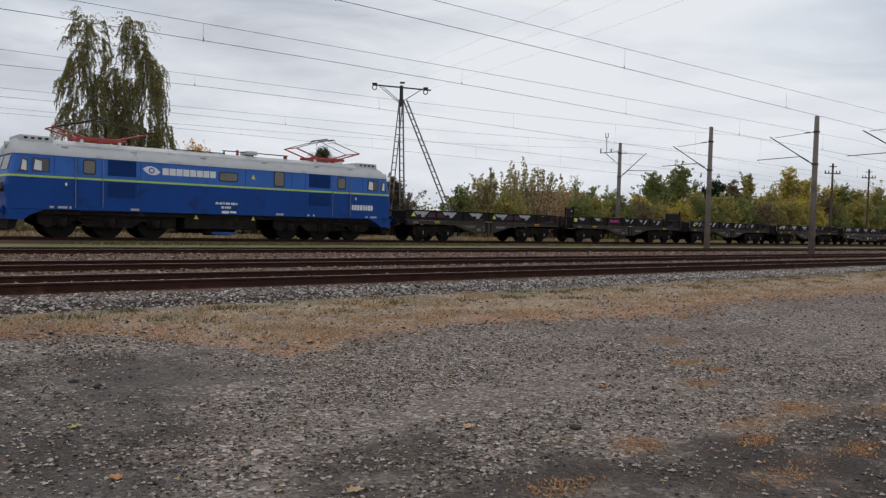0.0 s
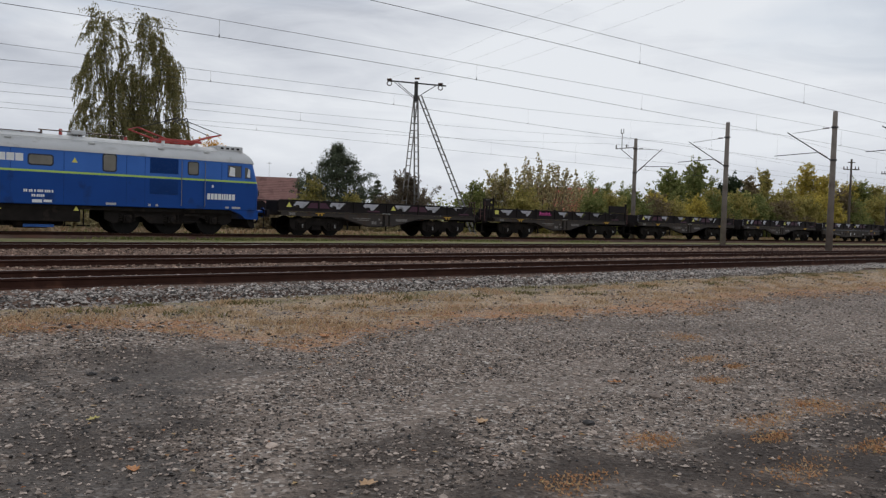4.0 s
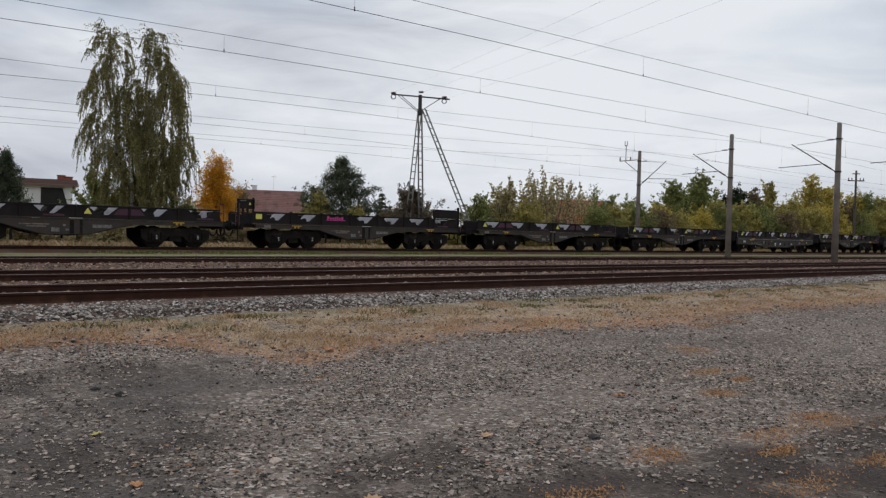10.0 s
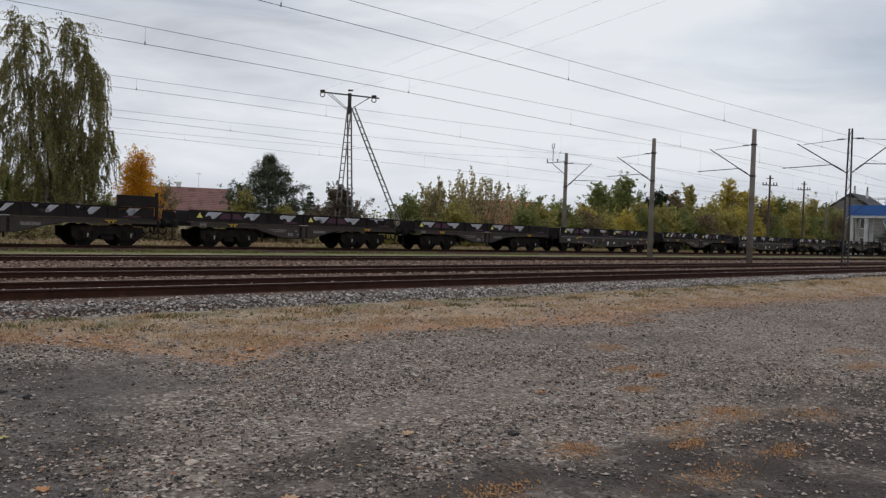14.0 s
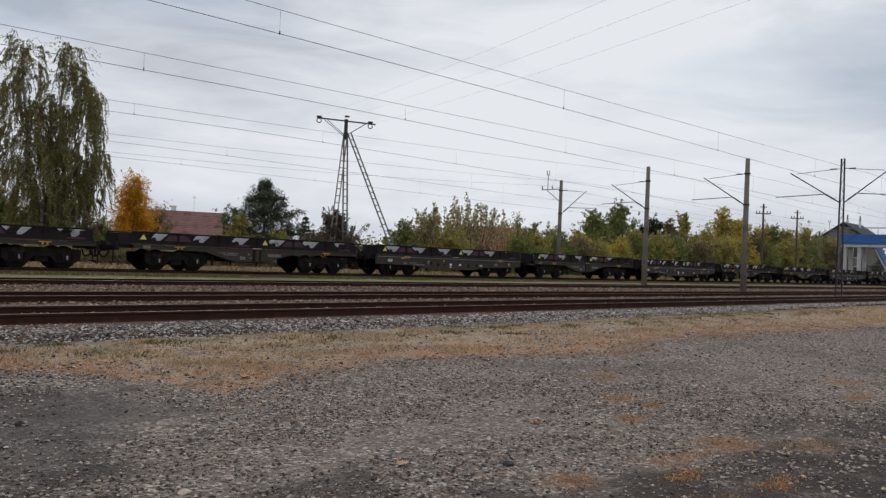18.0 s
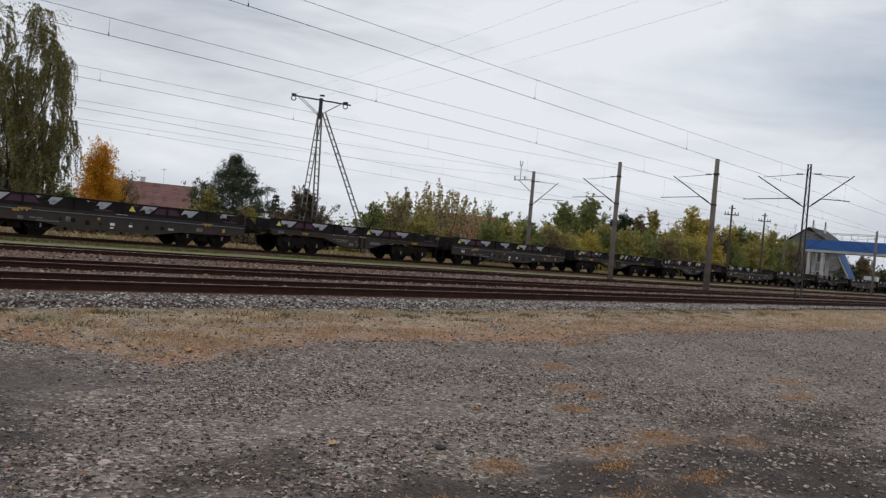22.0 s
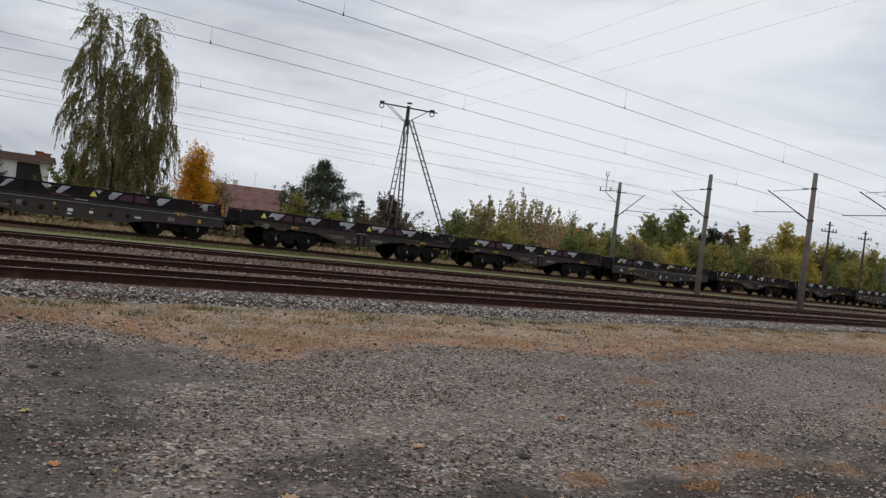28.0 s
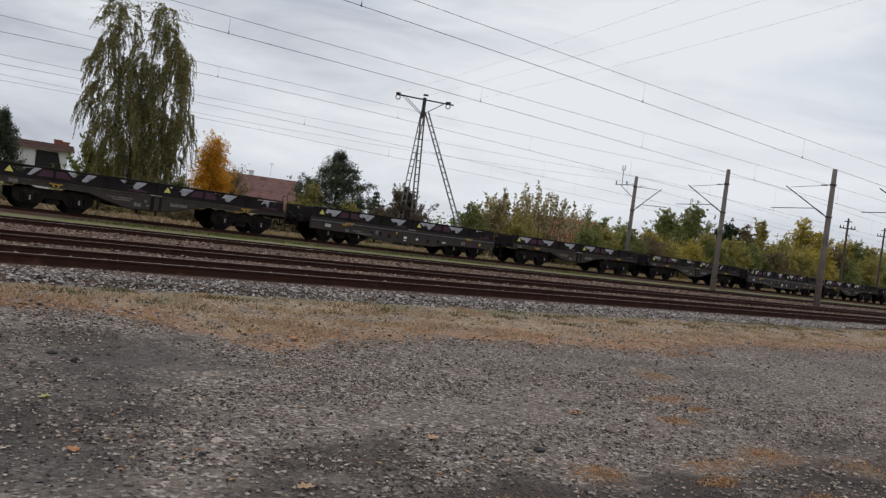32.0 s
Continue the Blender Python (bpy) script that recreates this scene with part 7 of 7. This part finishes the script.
M["bridge_white"] = material("white_bridge_concrete", (0.48, 0.49, 0.50), (0.64, 0.64, 0.64), 0.8, 0.85, 0, 0.2, 20, (0.36, 0.36, 0.35), 0.4, 0.7)


def house(x, y, turn, length, depth, eave, ridge, wall, roof, label, chimneys=(), windows=(), chimney=None):
    """A gabled house; its long side runs along its own x."""
    t = thing("house", pose(x, y, -0.3, 0, 0, turn), label, "house", "houses behind the railway")
    L, D = length / 2, depth / 2
    chimney = chimney or M["brick"]
    bm = mesh()
    a = [bm.verts.new(p) for p in ((-L, -D, 0), (L, -D, 0), (L, D, 0), (-L, D, 0))]
    b = [bm.verts.new(p) for p in ((-L, -D, eave), (L, -D, eave), (L, D, eave), (-L, D, eave))]
    r = [bm.verts.new(p) for p in ((-L, 0, ridge), (L, 0, ridge))]
    for f in ((a[0], a[1], b[1], b[0]), (a[2], a[3], b[3], b[2]), (a[1], a[2], b[2], r[1], b[1]), (a[3], a[0], b[0], r[0], b[3]), (a[3], a[2], a[1], a[0])):
        bm.faces.new(f)
    part("wall", bm, wall, t)
    for s in (-1, 1):
        bm = mesh()
        o = 0.45
        k = (ridge - eave) / D
        outline = [(s * (D + o), eave - o * k), (0, ridge), (0, ridge + 0.16), (s * (D + o), eave - o * k + 0.16)]
        va = [bm.verts.new((-L - o, yy, zz + 0.02)) for yy, zz in outline]
        vb = [bm.verts.new((L + o, yy, zz + 0.02)) for yy, zz in outline]
        for i in range(4):
            bm.faces.new((va[i], va[(i + 1) % 4], vb[(i + 1) % 4], vb[i]))
        bm.faces.new(va)
        bm.faces.new(vb)
        slope = part("roof", bm, roof, t, "tiled roof slope")
        rows = max(4, int(math.hypot(D + o, ridge - eave) / 0.34))
        for q in range(rows):
            u = (q + 0.5) / rows
            yy, zz = s * (D + o) * (1 - u), eave - o * k + (ridge - eave + o * k) * u + 0.2
            bm = mesh()
            box(bm, -L - o, L + o, yy - 0.03, yy + 0.03, zz - 0.02, zz + 0.015)
            part("tile_course", bm, roof, slope)
    for cx, cy, top in chimneys:
        bm = mesh()
        box(bm, cx - 0.3, cx + 0.3, cy - 0.25, cy + 0.25, eave, top, 0.02)
        c = part("chimney", bm, chimney, t, "house chimney")
        bm = mesh()
        box(bm, cx - 0.36, cx + 0.36, cy - 0.31, cy + 0.31, top, top + 0.1, 0.02)
        part("chimney_cap", bm, chimney, c)
    for side, u, z, w, h in windows:
        bm = mesh()
        if side == "front":
            box(bm, u - w / 2, u + w / 2, -D - 0.03, -D + 0.05, z, z + h)
        else:
            box(bm, L - 0.05, L + 0.03, u - w / 2, u + w / 2, z, z + h)
        wn = part("window", bm, M["glass"], t)
        bm = mesh()
        if side == "front":
            box(bm, u - w / 2 - 0.08, u + w / 2 + 0.08, -D - 0.12, -D - 0.03, z - 0.1, z)
        else:
            box(bm, L + 0.03, L + 0.12, u - w / 2 - 0.08, u + w / 2 + 0.08, z - 0.1, z)
        part("sill", bm, M["render_white"], wn)
    return t


hx, hy = at(25.6, 103)
house(hx, hy, -26, 10.5, 8.0, 2.6, 5.8, M["render_cream"], M["tile"], "house with a dark red roof and cream gable", ((-0.6, 0.5, 6.5),), (("front", -2, 1.0, 1.4, 1.2), ("front", 2, 1.0, 1.4, 1.2), ("gable", 0, 2.7, 1.0, 1.1)), M["render_white"])
hx, hy = at(47.9, 88)
house(hx, hy, -40, 7.0, 6.4, 2.0, 5.0, M["render_cream"], M["brightile"], "small house with a bright orange roof in the thicket", (), (("front", 0, 0.9, 1.2, 1.2),))


def white_house():
    wx, wy = at(12.5, 76)
    wx, wy = wx - 0.8, wy + 0.2
    t = house(wx, wy, -12, 4.0, 8.0, 4.2, 4.75, M["render_white"], M["browntile"], "white rendered house with a low brown roof and a shaded opening painted dark", ((1.2, 0.4, 5.25), (1.8, 0.4, 5.15)), ())
    # a flat dark panel on the wall paints the shaded opening
    bm = mesh()
    plate(bm, [(-0.35, 1.4), (2.0, 1.4), (1.25, 4.05), (-0.35, 4.05)], -4.05, -3.95)
    part("recess", bm, M["shade"], t, "dark panel painted for the shade of an opening in the white wall")


white_house()


def station():
    """The station building: a storeyed block under a hipped roof."""
    sx, sy = at(72.0, 150)
    t = thing("station_building", pose(sx, sy, -0.3, 0, 0, -72), "grey gabled station building with a dark brown roof", "building")
    # gable turned to the railway, the ridge running back from it
    back = Vector((2.6, 9.0, 0))
    front = [Vector(p) for p in ((-4.6, -4.5, 0), (2.2, -4.5, 0), (2.2, -4.5, 7.5), (-1.2, -4.5, 9.75), (-4.6, -4.5, 7.5))]
    bm = mesh()
    fa = [bm.verts.new(p) for p in front]
    fb = [bm.verts.new(p + back) for p in front]
    bm.faces.new(fa)
    bm.faces.new(fb[::-1])
    for i in range(5):
        bm.faces.new((fa[i], fb[i], fb[(i + 1) % 5], fa[(i + 1) % 5]))
    part("wall", bm, M["station_wall"], t, "grey rendered wall")
    for s in (-1, 1):
        bm = mesh()
        eave = Vector((-1.2 + s * 4.1, -5.2, 7.05))
        ridge = Vector((-1.2, -5.2, 9.95))
        vs = []
        for lift in (0.02, 0.24):
            for p in (eave, ridge, ridge + back * 1.12, eave + back * 1.12):
                vs.append(bm.verts.new(p + Vector((0, 0, lift))))
        for f in ((0, 1, 2, 3), (7, 6, 5, 4), (0, 4, 5, 1), (1, 5, 6, 2), (2, 6, 7, 3), (3, 7, 4, 0)):
            bm.faces.new([vs[i] for i in f])
        part("roof", bm, M["station_roof"], t, "dark brown roof slope")
    for x0, h in ((-0.6, 11.4), (1.3, 11.2)):
        bm = mesh()
        box(bm, x0 - 0.2, x0 + 0.2, -0.2, 0.2, 8.6, h - 0.5, 0.03)
        c = part("chimney", bm, M["render_white"], t, "pale rendered chimney")
        bm = mesh()
        box(bm, x0 - 0.12, x0 + 0.12, -0.12, 0.12, h - 0.5, h + 0.3, 0.03)
        part("chimney_cap", bm, M["steel"], c)
    for z in (1.2, 4.4):
        for u in (-3.4, -1.2, 1.0):
            bm = mesh()
            box(bm, u - 0.55, u + 0.55, -4.53, -4.45, z, z + 1.6)
            w = part("window", bm, M["glass"], t)
            bm = mesh()
            frame_ring(bm, u - 0.55, u + 0.55, z, z + 1.6, -4.53, 0.08, 0.03)
            part("window_frame", bm, M["render_white"], w)


station()


def footbridge():
    """A concrete footbridge over the tracks: deck with blue sheeting, white columns and a blue stair."""
    t = thing("footbridge", pose(116, 35.6, -0.3), "blue-sided concrete footbridge with a stair over the tracks", "footbridge")
    bm = mesh()
    box(bm, -1.5, 1.5, -46, 3.2, 5.25, 5.6, 0.03)
    part("deck", bm, M["bridge_white"], t, "pale concrete deck slab")
    for s in (-1, 1):
        for k in range(12):
            y0 = -46 + k * 4.1
            bm = mesh()
            box(bm, s * 1.5 - 0.04, s * 1.5 + 0.04, y0 + 0.03, y0 + 4.07, 5.6, 7.0, 0.01)
            part("side_panel", bm, M["bridge_blue"], t, "blue sheet parapet panel")
        bm = mesh()
        for k in range(25):
            y0 = -46 + k * 2.05
            rod(bm, (s * 1.5, y0, 6.95), (s * 1.5, y0, 7.95), 0.03, seg=6)
        part("rail_posts", bm, M["steel"], t)
        bm = mesh()
        rod(bm, (s * 1.5, -46, 7.95), (s * 1.5, 3.2, 7.95), 0.035, seg=6)
        part("handrail", bm, M["steel"], t)
    for y0 in (2.4, 0.6, -22, -40):
        for x0 in (-1.1, 1.1):
            bm = mesh()
            box(bm, x0 - 0.22, x0 + 0.22, y0 - 0.2, y0 + 0.2, 0, 5.36, 0.03)
            part("column", bm, M["bridge_white"], t, "white concrete column")
    bm = mesh()
    box(bm, -1.5, -1.44, 0.9, 2.4, 5.9, 6.25)
    part("sign_panel", bm, M["bridge_white"], t, "pale panel on the parapet")
    # the stair, running on along the railway from the end of the deck
    bm = mesh()
    plate(bm, [(1.5, 5.4), (1.5, 4.9), (10.5, 0.0), (11.4, 0.0)], -0.6, -0.44)
    part("stringer", bm, M["bridge_white"], t)
    for y0 in (-0.66,):
        bm = mesh()
        plate(bm, [(1.5, 7.0), (1.5, 5.3), (11.2, 0.1), (11.2, 1.5)], y0, y0 + 0.06)
        part("stair_side", bm, M["bridge_blue"], t, "blue sloping stair side")
    for k in range(28):
        bm = mesh()
        box(bm, 1.5 + k * 0.335, 1.5 + k * 0.335 + 0.36, -0.6, 1.6, 5.35 - k * 0.19, 5.42 - k * 0.19)
        part("step", bm, M["bridge_white"], t)
    for y0 in (-0.5, 1.5):
        bm = mesh()
        box(bm, 6.2, 6.6, y0 - 0.2, y0 + 0.2, 0, 2.6, 0.03)
        part("stair_column", bm, M["bridge_white"], t, "white concrete stair column")


footbridge()


def parked_van():
    vx, vy = at(75.45, 146)
    t = thing("parked_van", pose(vx, vy, -0.3, 0, 0, 10), "white van parked beyond the footbridge", "van")
    bm = mesh()
    plate(bm, [(-2.7, 0.4), (2.7, 0.4), (2.75, 1.2), (1.9, 1.6), (1.2, 2.6), (-2.6, 2.75), (-2.7, 1.2)], -0.95, 0.95)
    part("body", bm, M["render_white"], t)
    bm = mesh()
    plate(bm, [(0.5, 1.65), (1.7, 1.65), (1.1, 2.45), (0.5, 2.45)], -0.965, -0.955)
    part("side_window", bm, M["glass"], t)
    for x0 in (-1.5, 1.5):
        for y0 in (-0.9, 0.9):
            bm = mesh()
            rod(bm, (x0, y0 - 0.1, 0.34), (x0, y0 + 0.1, 0.34), 0.34, seg=18)
            part("wheel", bm, M["gear"], t)


parked_van()


def street_lamp():
    lx, ly = at(33.2, 72)
    t = thing("street_lamp", pose(lx, ly, -0.3, 0, 0, -30), "thin street lamp behind the pine", "lamp")
    bm = mesh()
    rod(bm, (0, 0, 0), (0, 0, 5.1), 0.05, 0.03, 8)
    part("post", bm, M["steel"], t)
    bm = mesh()
    rod(bm, (0, 0, 5.1), (0.7, 0, 5.2), 0.02, seg=6)
    part("arm", bm, M["steel"], t)
    bm = mesh()
    box(bm, 0.6, 0.95, -0.08, 0.08, 5.17, 5.24, 0.02)
    part("lantern", bm, M["steel"], t)


street_lamp()


def aerial():
    lx, ly = at(26.6, 103)
    t = thing("aerial", pose(lx, ly, 5.3), "thin television aerial above the red roof", "aerial")
    bm = mesh()
    rod(bm, (0, 0, 0), (0, 0, 2.3), 0.014, seg=6)
    part("mast", bm, M["steel"], t)
    bm = mesh()
    rod(bm, (-0.4, 0, 2.1), (0.4, 0, 2.1), 0.015, seg=5)
    rod(bm, (0, -0.4, 2.2), (0, 0.4, 2.2), 0.015, seg=5)
    part("rods", bm, M["steel"], t)


aerial()


def motions():
    for ob, x in [(LOCO, LOCO_X)] + WAGONS:
        walk(ob, [(t, pose(x + s, TRAIN, 0)) for t, s in ROLL])
    times, rolled = [t for t, s in ROLL], [s for t, s in ROLL]
    for wheel, r, x in ROLLERS:
        rows, turned, t = [], 0.0, 0.0
        step = 0.1 if r < 0.5 else 0.15
        n = int(32.0 / step + 0.5)
        for k in range(n + 1):
            t = k * 32.0 / n
            a = math.degrees(float(np.interp(t, times, rolled)) / r)
            rows.append((t, pose(x, 0, r, 0, a % 360, 0)))
        walk(wheel, rows)


motions()
